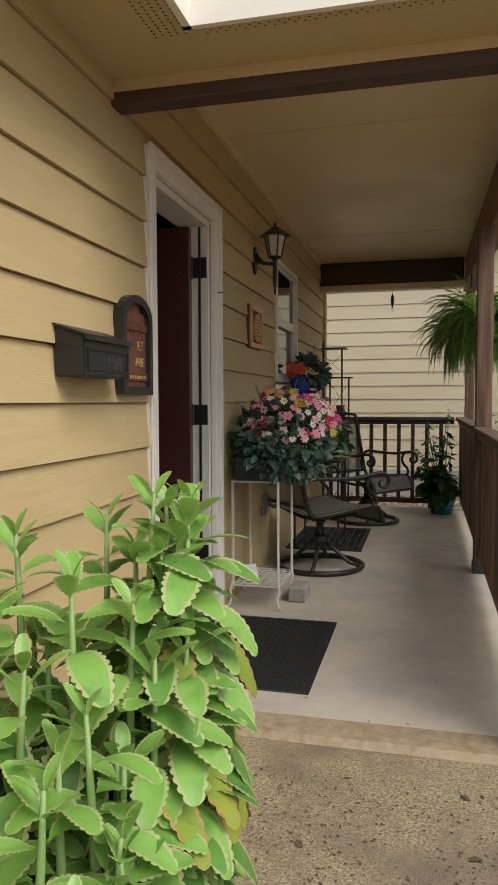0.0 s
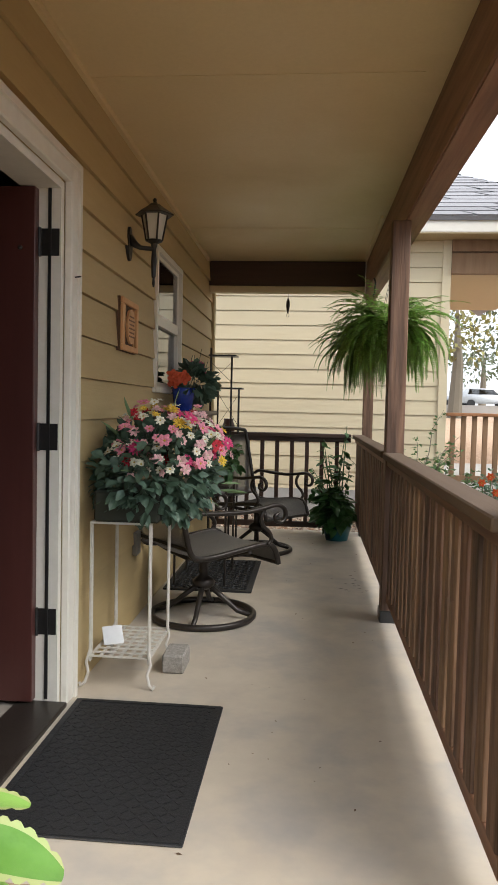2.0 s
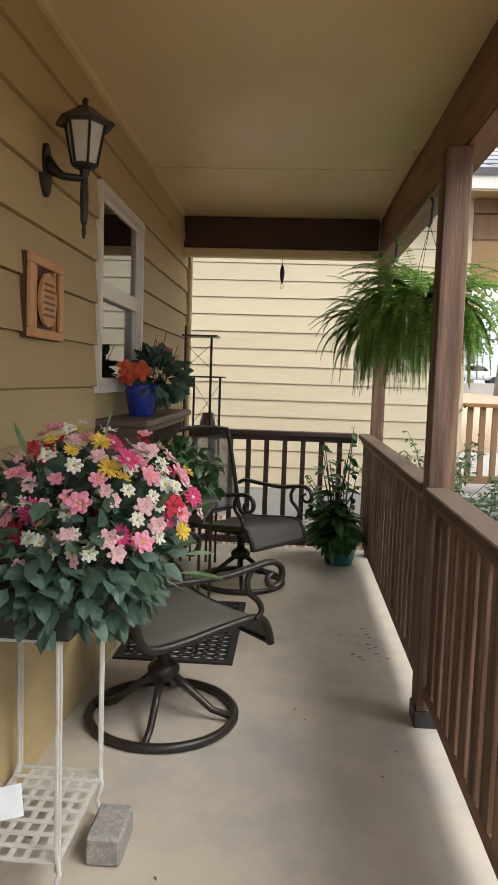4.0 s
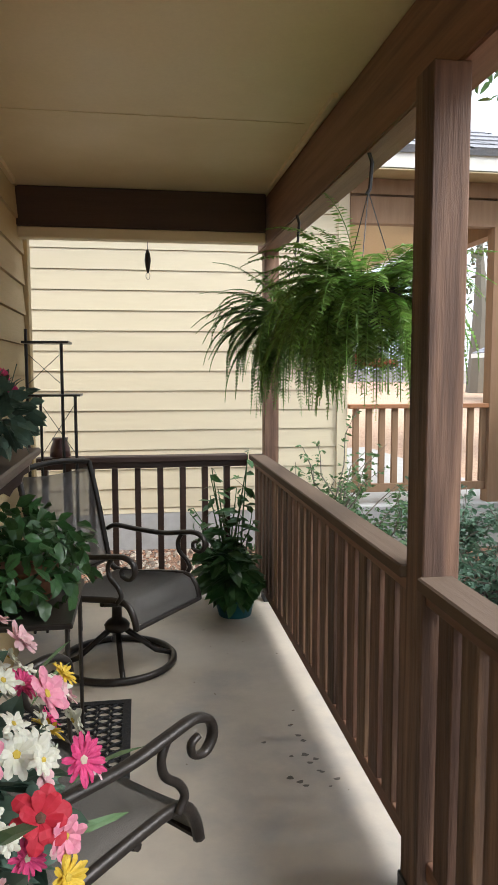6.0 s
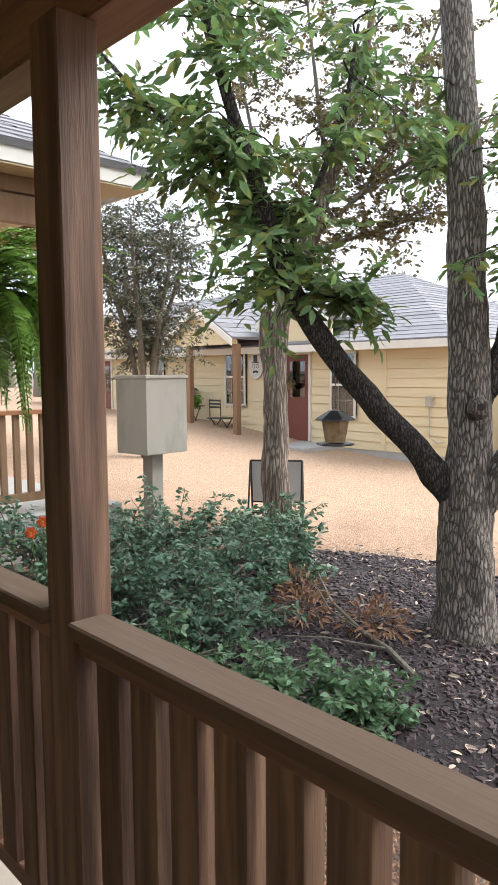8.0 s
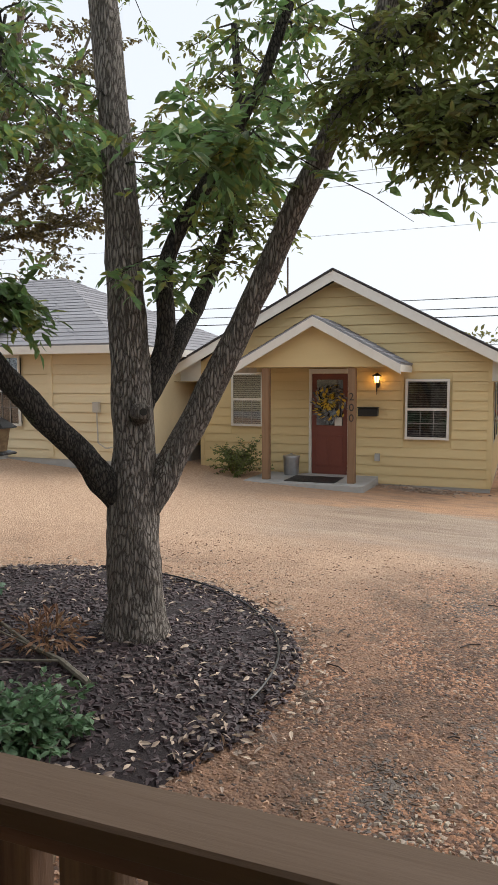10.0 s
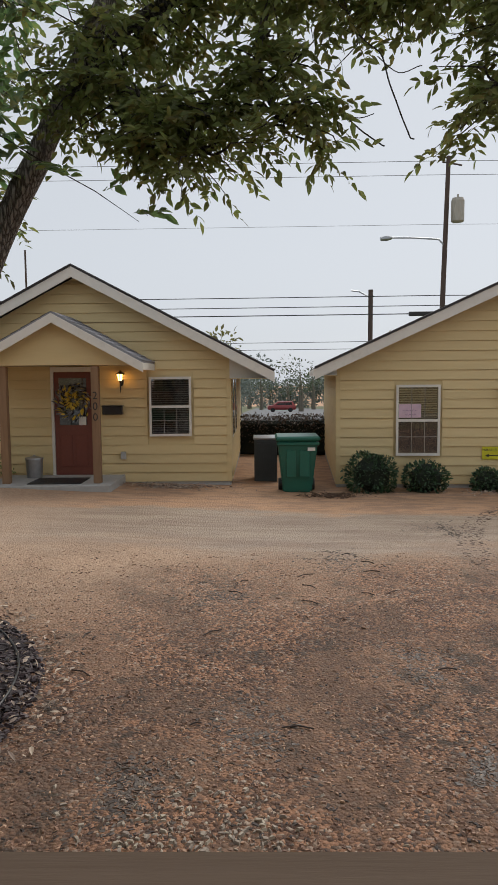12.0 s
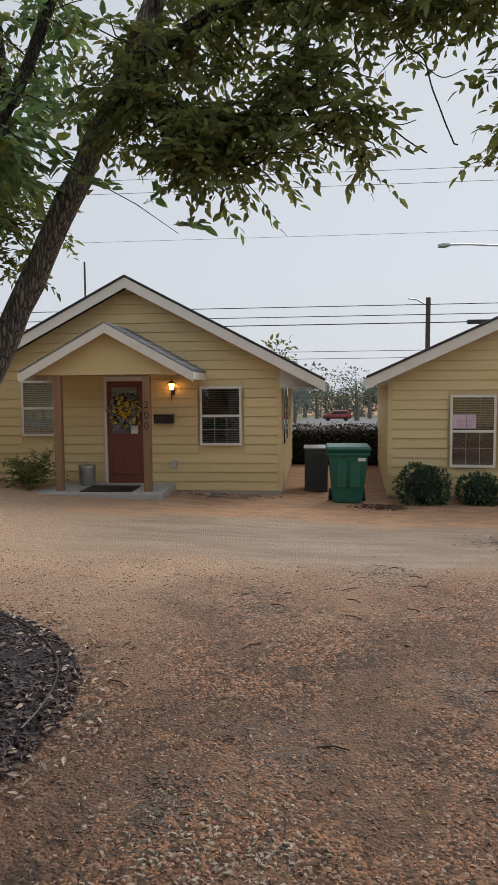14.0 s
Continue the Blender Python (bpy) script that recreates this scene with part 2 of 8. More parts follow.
def limb_points(points, k=5, wob=0.012):
    """A smooth, slightly crooked line through the points."""
    p = [Vector(q) for q in points]
    out = []
    for i in range(len(p) - 1):
        a, b, c, d = p[max(i - 1, 0)], p[i], p[i + 1], p[min(i + 2, len(p) - 1)]
        for j in range(k):
            t = j / k
            q = 0.5 * ((2 * b) + (c - a) * t + (2 * a - 5 * b + 4 * c - d) * t * t + (3 * b - a - 3 * c + d) * t ** 3)
            out.append(q + wob * Vector((noise.noise(q * 3), noise.noise(q * 3 + Vector((7, 0, 0))), 0)))
    out.append(p[-1])
    return out


def mesh_of(bm, material_, smooth=False):
    bmesh.ops.recalc_face_normals(bm, faces=bm.faces)
    me = bpy.data.meshes.new("mesh")
    bm.to_mesh(me)
    bm.free()
    me.materials.append(material_)
    if smooth:
        me.shade_smooth()
    return me


def home(ob):
    m = Matrix.Identity(4)
    while ob is not None:
        m = (ob.matrix_parent_inverse @ ob.matrix_basis) @ m if ob.parent else ob.matrix_basis @ m
        ob = ob.parent
    return m


def part(name, bm, material_, parent, label="", smooth=False):
    """Links bm, or ready mesh data, given in the world, as one mesh under parent."""
    data = mesh_of(bm, material_, smooth) if isinstance(bm, bmesh.types.BMesh) else bm
    ob = new(name, data)
    if parent is not None:
        ob.parent = parent
        ob.matrix_parent_inverse = home(parent).inverted()
    if label:
        tagged(ob, label)
    return ob


def thing(name, at, label, category, group="", kind=""):
    ob = new(name)
    ob.empty_display_size = 0.1
    ob.matrix_basis = Matrix.Translation(at)
    return tagged(ob, label, category, group, kind)


def solid(name, bm, material_, label, category, kind="", group="", smooth=False):
    return tagged(new(name, mesh_of(bm, material_, smooth)), label, category, group, kind)


def from_arrays(verts, faces, material_, smooth=False):
    me = bpy.data.meshes.new("mesh")
    me.from_pydata(verts.tolist(), [], faces.tolist())
    me.materials.append(material_)
    if smooth:
        me.shade_smooth()
    return me


RNG = np.random.default_rng(7)

# leaf shapes: along u from stalk to tip, folded a little, in unit length
LEAF = np.array([(0, 0, 0), (0.35, 0.24, 0.05), (0.75, 0.16, -0.02), (1, 0, -0.12), (0.75, -0.16, -0.02), (0.35, -0.24, 0.05), (0.5, 0, 0.0)], float)
LEAF_F = np.array([(0, 1, 6), (1, 2, 6), (2, 3, 6), (3, 4, 6), (4, 5, 6), (5, 0, 6)])
THIN = LEAF * (1, 0.55, 1)


def leaves(points, dirs, sizes, shape=LEAF, roll=0.8, droop=0.0):
    """Vertices and faces of many leaves that start at points and run along dirs."""
    n = len(points)
    d = dirs + np.array((0, 0, -droop))
    d = d / np.linalg.norm(d, axis=1, keepdims=True)
    side = np.cross(d, np.array((0, 0, 1.0))) + RNG.normal(0, 1e-3, (n, 3))
    side /= np.linalg.norm(side, axis=1, keepdims=True)
    nor = np.cross(side, d)
    a = RNG.normal(0, roll, n)[:, None]
    side, nor = side * np.cos(a) + nor * np.sin(a), nor * np.cos(a) - side * np.sin(a)
    s = np.asarray(sizes).reshape(-1, 1, 1)
    v = points[:, None, :] + s * (shape[None, :, 0:1] * d[:, None] + shape[None, :, 1:2] * side[:, None] + shape[None, :, 2:3] * nor[:, None])
    f = LEAF_F[None] + (np.arange(n) * len(shape))[:, None, None]
    return v.reshape(-1, 3), f.reshape(-1, 3)


def ball(n, centre, radii, hollow=0.5):
    d = RNG.normal(0, 1, (n, 3))
    d /= np.linalg.norm(d, axis=1, keepdims=True)
    r = (hollow + (1 - hollow) * RNG.random(n)) ** 0.7
    return np.array(centre) + d * r[:, None] * np.array(radii), d


def ground_z(x, y):
    """The court falls gently away from the porch and rises towards the north."""
    yy = y - 4.3 if y > 4.3 else 2 * math.tanh((y - 4.3) / 2)
    near = min(yy, 13.0)
    rise = 0.03 * near + 0.0035 * max(near, 0.0) ** 2 + 0.03 * max(0.0, min(yy, 70.0) - 13.0)
    return -0.45 + rise - 0.022 * (max(-5.0, min(x, 40)) - 3.8)


# ---- setting: ground ----


def court_gravel():
    """Red crushed stone: single stones, damp dark patches, a smooth grey mud lane and stone brightened in colour to the
    north-east.
    """
    m = bpy.data.materials.new("wet_red_gravel_court")
    m.use_nodes = True
    n, l = m.node_tree.nodes, m.node_tree.links
    b = n["Principled BSDF"]
    pos = n.new("ShaderNodeNewGeometry").outputs["Position"]
    xyz = n.new("ShaderNodeSeparateXYZ")
    l.new(pos, xyz.inputs[0])

    def stretched(v):
        q = n.new("ShaderNodeMapping")
        q.inputs["Scale"].default_value = v
        l.new(pos, q.inputs["Vector"])
        return q.outputs[0]

    def noise_of(scale, detail=6.0, rough=0.65, vec=None):
        t = n.new("ShaderNodeTexNoise")
        t.inputs["Scale"].default_value, t.inputs["Detail"].default_value, t.inputs["Roughness"].default_value = scale, detail, rough
        l.new(vec or pos, t.inputs["Vector"])
        return t.outputs["Fac"]

    def ramp(src, lo, hi, a=0.0, c=1.0):
        r = n.new("ShaderNodeMapRange")
        r.interpolation_type = "SMOOTHSTEP"
        for k, v in (("From Min", lo), ("From Max", hi), ("To Min", a), ("To Max", c)):
            r.inputs[k].default_value = v
        l.new(src, r.inputs["Value"])
        return r.outputs["Result"]

    def calc(op, p, q):
        k = n.new("ShaderNodeMath")
        k.operation = op
        for i, v in enumerate((p, q)):
            if isinstance(v, float):
                k.inputs[i].default_value = v
            else:
                l.new(v, k.inputs[i])
        return k.outputs[0]

    def mix(fac, a, c):
        x = n.new("ShaderNodeMix")
        x.data_type = "RGBA"
        l.new(fac, x.inputs["Factor"])
        for i, v in ((6, a), (7, c)):
            if isinstance(v, tuple):
                x.inputs[i].default_value = (*v, 1)
            else:
                l.new(v, x.inputs[i])
        return x.outputs[2]

    stones = n.new("ShaderNodeTexVoronoi")
    stones.inputs["Scale"].default_value = 48
    l.new(pos, stones.inputs["Vector"])
    rgb = n.new("ShaderNodeSeparateColor")
    l.new(stones.outputs["Color"], rgb.inputs[0])
    grit = noise_of(140, 4.0)
    out = mix(ramp(rgb.outputs[0], 0.15, 0.85), (0.095, 0.048, 0.031), (0.41, 0.21, 0.118))
    out = mix(ramp(rgb.outputs[1], 0.90, 0.94, 0.0, 0.7), out, (0.50, 0.41, 0.32))
    out = mix(ramp(rgb.outputs[2], 0.82, 0.86, 0.0, 0.75), out, (0.06, 0.045, 0.038))
    out = mix(ramp(grit, 0.5, 0.72, 0.0, 0.6), out, (0.075, 0.045, 0.032))
    # stretches where sand covers the stones
    out = mix(ramp(noise_of(0.9, 7.0), 0.48, 0.62, 0.0, 0.75), out, (0.235, 0.135, 0.084))
    # damp dark patches, large and small
    out = mix(ramp(noise_of(0.75, 8.0, 0.7, stretched((1, 1.3, 1))), 0.50, 0.60, 0.0, 0.5), out, (0.085, 0.052, 0.037))
    out = mix(ramp(noise_of(3.2, 8.0, 0.75), 0.54, 0.62, 0.0, 0.75), out, (0.06, 0.047, 0.036))
    # paler stone: the north-east court's brightness is put into the colour
    axis = calc("ADD", calc("MULTIPLY", xyz.outputs[0], 0.8), calc("MULTIPLY", xyz.outputs[1], 0.36))
    drift = calc("ADD", axis, calc("MULTIPLY", noise_of(0.55), 5.0))
    tone = mix(ramp(noise_of(26, 6.0), 0.35, 0.65), (0.57, 0.395, 0.265), (0.40, 0.255, 0.165))
    out = mix(ramp(drift, 8.6, 12.6), out, tone)
    # the driven lane of smooth grey mud and its orange far edge
    wob = calc("ADD", xyz.outputs[0], calc("MULTIPLY", calc("SUBTRACT", noise_of(0.45, 7.0, 0.7, stretched((1, 0.5, 1))), 0.5), 4.0))
    south = ramp(calc("ADD", xyz.outputs[1], calc("MULTIPLY", noise_of(0.5), 2.0)), 6.2, 9.5, 1.0, 0.0)
    lane = calc("MULTIPLY", calc("MULTIPLY", ramp(wob, 8.4, 10.0), ramp(wob, 11.9, 12.4, 1.0, 0.0)), south)
    streak = noise_of(1.0, 8.0, 0.7, stretched((5.0, 0.7, 1)))
    mud = mix(ramp(streak, 0.36, 0.64), (0.235, 0.16, 0.112), (0.37, 0.28, 0.20))
    out = mix(calc("MULTIPLY", lane, 0.92), out, mud)
    far = calc("MULTIPLY", ramp(wob, 12.0, 12.5), south)
    clay = mix(ramp(noise_of(2.4, 8.0, 0.7, stretched((2.5, 0.8, 1))), 0.42, 0.62), (0.55, 0.315, 0.175), (0.34, 0.20, 0.125))
    out = mix(calc("MULTIPLY", far, 0.85), out, clay)
    l.new(out, b.inputs["Base Color"])
    l.new(ramp(lane, 0.0, 1.0, 0.9, 0.5), b.inputs["Roughness"])
    height = calc("ADD", calc("MULTIPLY", stones.outputs["Distance"], -0.9), calc("MULTIPLY", noise_of(16, 8.0, 0.7), 1.3))
    bp = n.new("ShaderNodeBump")
    bp.inputs["Strength"].default_value, bp.inputs["Distance"].default_value = 1.0, 0.016
    l.new(height, bp.inputs["Height"])
    l.new(bp.outputs[0], b.inputs["Normal"])
    return m


DIRT = court_gravel()
MULCH = material("dark_wet_mulch", (0.014, 0.010, 0.011), 0.95, (0.032, 0.021, 0.022), 60, amount=1.4, bump=2.2, bump_scale=45, world_space=True)


def grid(x0, x1, nx, y0, y1, ny, height):
    """A sheet of ground, finer near the porch."""
    xs, ys = np.linspace(x0, x1, nx), np.linspace(y0, y1, ny)
    v = np.array([(x, y, height(x, y)) for y in ys for x in xs])
    i = np.arange(nx * ny).reshape(ny, nx)
    f = np.stack([i[:-1, :-1], i[:-1, 1:], i[1:, 1:], i[1:, :-1]], -1).reshape(-1, 4)
    return v, f


def court(x, y):
    r = math.hypot(x - 8, y - 6)
    z = ground_z(x, y)
    if x < 2.2 and y < 8:
        z = min(z, -0.2)
    if r < 30:
        z += 0.012 * noise.noise((x * 0.9, y * 0.9, 1.7)) + 0.008 * noise.noise((x * 3.1, y * 3.1, 5.1))
    if r > 60:
        z -= min(3.0, (r - 60) * 0.01)
    if x > 24:
        z -= min(7.0, (x - 24) * 0.03)
    return z


xs = np.concatenate([np.linspace(-400, -12, 12), np.linspace(-10, 24, 137), np.linspace(27, 300, 60), np.linspace(330, 900, 8)])
ys = np.concatenate([np.linspace(-700, -14, 18), np.linspace(-12, 24, 145), np.linspace(27, 700, 20)])
gv = np.array([(x, y, court(x, y)) for y in ys for x in xs])
gi = np.arange(len(xs) * len(ys)).reshape(len(ys), len(xs))
gf = np.stack([gi[:-1, :-1], gi[:-1, 1:], gi[1:, 1:], gi[1:, :-1]], -1).reshape(-1, 4)
ground = tagged(new("ground", from_arrays(gv, gf, DIRT, True)), "wet reddish gravel and dirt court between cottages", "ground", "", "structure")

# ---- setting: the porch ----
CEIL_Z, BEAM_Z, PORCH_X, FRONT_Y, BACK_Y = 2.55, 2.255, 1.62, 2.525, 8.02
LAP = 0.1755

bm = boxed(-0.02, PORCH_X, FRONT_Y - 0.02, BACK_Y, -0.6, 0.0, 0.012)
floor = solid("floor", bm, SLAB, "cream painted concrete porch floor with worn grey patches", "floor", "structure")
bm = boxed(0.0, PORCH_X - 0.01, FRONT_Y - 0.05, FRONT_Y + 0.13, -0.4, 0.003, 0.022)
solid("trim_floor_edge", bm, SLABEDGE, "worn chipped concrete edge of the porch floor", "floor edge", "structure")
bm = boxed(-0.4, 2.6, -4.0, FRONT_Y - 0.005, -0.5, -0.022, 0.008)
walkway = solid("pavement", bm, WALKWAY, "rough wet concrete walkway with brown stains", "walkway", "structure")


def siding(owner, origin, along, out, length, z0, z1, mat_, holes=(), lap=LAP, first=None, top=None, thick=0.012, lean=0.014, gap=0.0045):
    """Lap boards on a wall, a groove added below each to deepen its shadow line: each one an object under owner. holes:
    (a0, a1, z0, z1) along the wall. top(a): a sloping upper limit.
    """
    o, u, w = Vector(origin), Vector(along), Vector(out)
    z = z0 if first is None else first
    while z < z1 - 0.004:
        lo, hi = max(z, z0), min(z + lap - gap, z1)
        spans = [(0.0, length)]
        for a0, a1, h0, h1 in holes:
            if h0 < hi - 0.02 and h1 > lo + 0.02:
                spans = [s for p, q in spans for s in ((p, min(q, a0)), (max(p, a1), q)) if s[1] - s[0] > 0.01]
        for p, q in spans:
            p2, q2 = p, q
            if top is not None:
                p, q = max(p, top(lo)[0]), min(q, top(lo)[1])
                p2, q2 = max(p, top(hi)[0]), min(q, top(hi)[1])
                if q - p < 0.05:
                    continue
                if q2 <= p2:
                    p2 = q2 = (p2 + q2) / 2
            bm = bmesh.new()
            c = [o + u * a + w * d + Vector((0, 0, zz)) for a, d, zz in (
                (p, 0, lo), (q, 0, lo), (q, thick + lean, lo), (p, thick + lean, lo), (p2, 0, hi), (q2, 0, hi), (q2, thick, hi), (p2, thick, hi))]
            v = [bm.verts.new(x) for x in c]
            for f in ((0, 1, 2, 3), (4, 7, 6, 5), (3, 2, 6, 7), (0, 4, 5, 1), (0, 3, 7, 4), (1, 5, 6, 2)):
                bm.faces.new([v[i] for i in f])
            part("siding_board", bm, mat_, owner)
        z += lap


DOOR = (2.88, 3.69, 2.055)          # opening: near jamb, far jamb, head
WIN = (5.268, 6.038, 1.32, 2.14)      # window opening along y and z
bm = bmesh.new()
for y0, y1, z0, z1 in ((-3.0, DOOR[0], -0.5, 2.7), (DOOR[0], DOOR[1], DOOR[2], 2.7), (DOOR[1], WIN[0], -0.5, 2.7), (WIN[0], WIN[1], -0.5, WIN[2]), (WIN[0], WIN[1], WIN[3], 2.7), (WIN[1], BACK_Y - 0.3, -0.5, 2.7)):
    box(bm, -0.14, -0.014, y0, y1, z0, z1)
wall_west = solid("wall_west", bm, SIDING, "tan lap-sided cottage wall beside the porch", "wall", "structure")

# the closed, unlit room behind the wall
for name, b in (("wall_room_back", (-3.2, -3.1, -3, 8, -0.5, 2.7)), ("wall_room_near", (-3.1, -0.14, -3.1, -3, -0.5, 2.7)), ("wall_room_far", (-3.1, -0.014, BACK_Y - 0.3, BACK_Y - 0.2, -0.5, 2.7))):
    solid(name, boxed(*b), INTERIOR, "plain dim inner wall of the room", "wall", "structure")
solid("floor_room", boxed(-3.1, -0.14, -3, 7.7, -0.1, 0.01), INTERIOR, "plain dim floor of the room", "floor", "structure")
solid("ceiling_room", boxed(-3.1, -0.14, -3, 7.7, 2.6, 2.7), INTERIOR, "plain dim ceiling of the room", "ceiling", "structure")

# ceilings, soffit and roof
solid("ceiling", boxed(-0.014, 1.60, FRONT_Y + 0.04, BACK_Y - 0.3, CEIL_Z, CEIL_Z + 0.1), CEIL, "tan painted porch ceiling with board joints", "ceiling", "structure")
bm = bmesh.new()
for y in (3.9, 6.34):
    box(bm, 0.0, 1.38, y, y + 0.006, CEIL_Z - 0.003, CEIL_Z + 0.001)
box(bm, 0.0, 0.022, 2.62, 7.4, CEIL_Z - 0.03, CEIL_Z - 0.001)
box(bm, 1.41, 1.43, 6.0, 7.4, CEIL_Z - 0.02, CEIL_Z - 0.001)
solid("trim_ceiling", bm, CEIL, "tan strips along the porch ceiling", "trim", "structure")
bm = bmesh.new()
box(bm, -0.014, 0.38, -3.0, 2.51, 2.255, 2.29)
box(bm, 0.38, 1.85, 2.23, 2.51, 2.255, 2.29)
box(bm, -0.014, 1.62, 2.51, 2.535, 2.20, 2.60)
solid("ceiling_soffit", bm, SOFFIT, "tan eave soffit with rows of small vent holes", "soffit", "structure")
bm = bmesh.new()
for i in range(46):
    for j in range(3):
        x = 0.42 + i * 0.03 + (j % 2) * 0.015
        bmesh.ops.create_circle(bm, cap_ends=True, segments=6, radius=0.0042, matrix=Matrix.Translation((x, 2.252 + j * 0.016, 2.2535)))
for i in range(40):
    for j in range(5):
        bmesh.ops.create_circle(bm, cap_ends=True, segments=6, radius=0.0042, matrix=Matrix.Translation((0.26 + j * 0.024, 2.27 - i * 0.02 - (j % 2) * 0.01, 2.2535)))
solid("trim_vent_holes", bm, BLACK, "rows of small dark vent holes in the soffit", "vent", "structure")
bm = bmesh.new()
box(bm, 0.36, 0.385, -3.0, 2.245, 2.25, 2.45)
box(bm, 0.36, 1.9, 2.225, 2.247, 2.25, 2.45)
solid("trim_fascia", bm, FASCIA, "cream painted fascia boards of the eave", "fascia", "structure")
bm = bmesh.new()
prism(bm, [(-3.6, 4.2), (1.62, 2.66), (1.62, 2.72), (-3.6, 4.3)], BACK_Y - 0.2 - 2.23, Matrix(((1, 0, 0, 0), (0, 0, 1, 2.23), (0, 1, 0, 0), (0, 0, 0, 1))))
solid("ceiling_roof", bm, SHINGLE, "grey shingle roof over the cottage and porch", "roof", "structure")

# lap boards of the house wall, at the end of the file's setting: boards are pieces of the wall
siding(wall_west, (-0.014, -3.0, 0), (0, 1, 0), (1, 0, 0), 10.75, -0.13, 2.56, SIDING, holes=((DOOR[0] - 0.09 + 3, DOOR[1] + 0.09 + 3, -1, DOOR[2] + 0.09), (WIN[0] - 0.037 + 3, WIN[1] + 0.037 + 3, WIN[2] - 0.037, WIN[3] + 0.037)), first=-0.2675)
solid("trim_corner", boxed(-0.03, 0.03, 7.70, 7.80, -0.1, 2.3, 0.004), SIDING, "tan corner board at the end of the wall", "corner board", "structure")

# ---- posts, beams and railings ----
def post(x, y, z0, z1, w=0.092, deep=0.0, foot=True, name="porch_post", mat_=None):
    p = thing(name, (x, y, z0), "square brown stained wooden porch post", "post", "porch posts")
    part("shaft", boxed(x - w / 2, x + w / 2, y - w / 2, y + w / 2 + deep, z0 + 0.02, z1, 0.004), mat_ or WOOD_Z, p)
    if foot:
        part("foot_bracket", boxed(x - w / 2 - 0.006, x + w / 2 + 0.006, y - w / 2 - 0.006, y + w / 2 + deep + 0.006, z0, z0 + 0.07, 0.003), BLACK, p, "dark metal post foot")
    return p


post(1.466, 2.555, 0, BEAM_Z + 0.02)
post(1.438, 5.045, 0, BEAM_Z, 0.10, 0.016)
post(1.505, 7.80, 0, BEAM_Z + 0.1)
def beam(name, b, mat_, label):
    return solid(name, boxed(*b, 0.006), mat_, label, "beam")


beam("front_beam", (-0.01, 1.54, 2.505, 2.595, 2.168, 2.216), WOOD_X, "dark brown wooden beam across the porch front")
bm = bmesh.new()
box(bm, -0.001, 0.122, 2.596, 7.86, BEAM_Z, CEIL_Z - 0.002, Matrix(((1, -0.0095, 0, 1.508), (0, 1, 0, 0), (0, 0, 1, 0), (0, 0, 0, 1))))
bmesh.ops.bevel(bm, geom=list(bm.edges), offset=0.008, segments=2, affect="EDGES")
solid("side_beam", bm, WOOD_Y, "long brown stained wooden beam over the railing", "beam")
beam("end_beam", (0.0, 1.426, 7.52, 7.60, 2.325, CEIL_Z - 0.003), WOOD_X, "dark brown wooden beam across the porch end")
beam("end_trim_board", (0.0, 1.426, 7.53, 7.61, 2.262, 2.324), SIDING_X, "tan trim board under the end beam")


def railing(name, along_y, fixed, a0, a1, label, pitch=0.132, half=0.05, top=0.968, low=0.12, wide=0.085, deep=0.028, lead=0.014):
    """Caps, rails and balusters; the cap sits on the rail."""
    def rect(a, b, off0, off1, z0, z1, bev=0.003):
        return boxed(fixed + off0, fixed + off1, a, b, z0, z1, bev) if along_y else boxed(a, b, fixed + off0, fixed + off1, z0, z1, bev)
    r = thing(name, (fixed, a0, 0) if along_y else (a0, fixed, 0), label, "railing", "porch railings")
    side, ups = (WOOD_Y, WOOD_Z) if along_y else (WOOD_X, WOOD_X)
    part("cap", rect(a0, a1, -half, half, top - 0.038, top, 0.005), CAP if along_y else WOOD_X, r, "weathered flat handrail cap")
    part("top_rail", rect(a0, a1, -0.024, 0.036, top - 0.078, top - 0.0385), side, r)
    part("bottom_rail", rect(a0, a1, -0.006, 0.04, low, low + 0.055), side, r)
    n = int((a1 - a0 - lead) / pitch) + 1
    for i in range(n):
        a = a0 + lead + pitch * i
        if a + wide < a1:
            part("baluster", rect(a, a + wide, 0.018 - deep, 0.018 + deep, low + 0.0555, top - 0.0785, 0.003), ups, r)
    return r


railing("porch_railing", True, 1.422, 2.602, 4.995, "brown wooden porch railing with flat cap and upright boards")
railing("porch_railing", True, 1.422, 5.117, 7.86, "brown wooden porch railing with flat cap and upright boards")
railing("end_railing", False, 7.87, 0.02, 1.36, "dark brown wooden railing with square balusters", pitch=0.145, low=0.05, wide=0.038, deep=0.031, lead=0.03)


def piece(name, data, parent, m, label=""):
    """One more object on shared mesh data, posed by m in the world, under parent."""
    ob = new(name, data)
    ob.parent = parent
    ob.matrix_parent_inverse = home(parent).inverted()
    ob.matrix_basis = m
    if label:
        tagged(ob, label)
    return ob


def writing(name, text, size, m, mat_, parent, depth=0.001, label=""):
    c = bpy.data.curves.new("writing", "FONT")
    c.body, c.size, c.extrude, c.align_x, c.align_y = text, size, depth, "CENTER", "CENTER"
    tmp = bpy.data.objects.new("writing", c)
    me = bpy.data.meshes.new_from_object(tmp)
    bpy.data.objects.remove(tmp)
    me.materials.append(mat_)
    return piece(name, me, parent, m, label)


ON_WALL = Matrix(((0, 0, 1, 0), (1, 0, 0, 0), (0, 1, 0, 0), (0, 0, 0, 1)))      # u along +y, v up, w out of the wall (+x)
FACING_WEST = Matrix(((0, 0, -1, 0), (-1, 0, 0, 0), (0, 1, 0, 0), (0, 0, 0, 1)))  # u along -y, v up, w towards -x

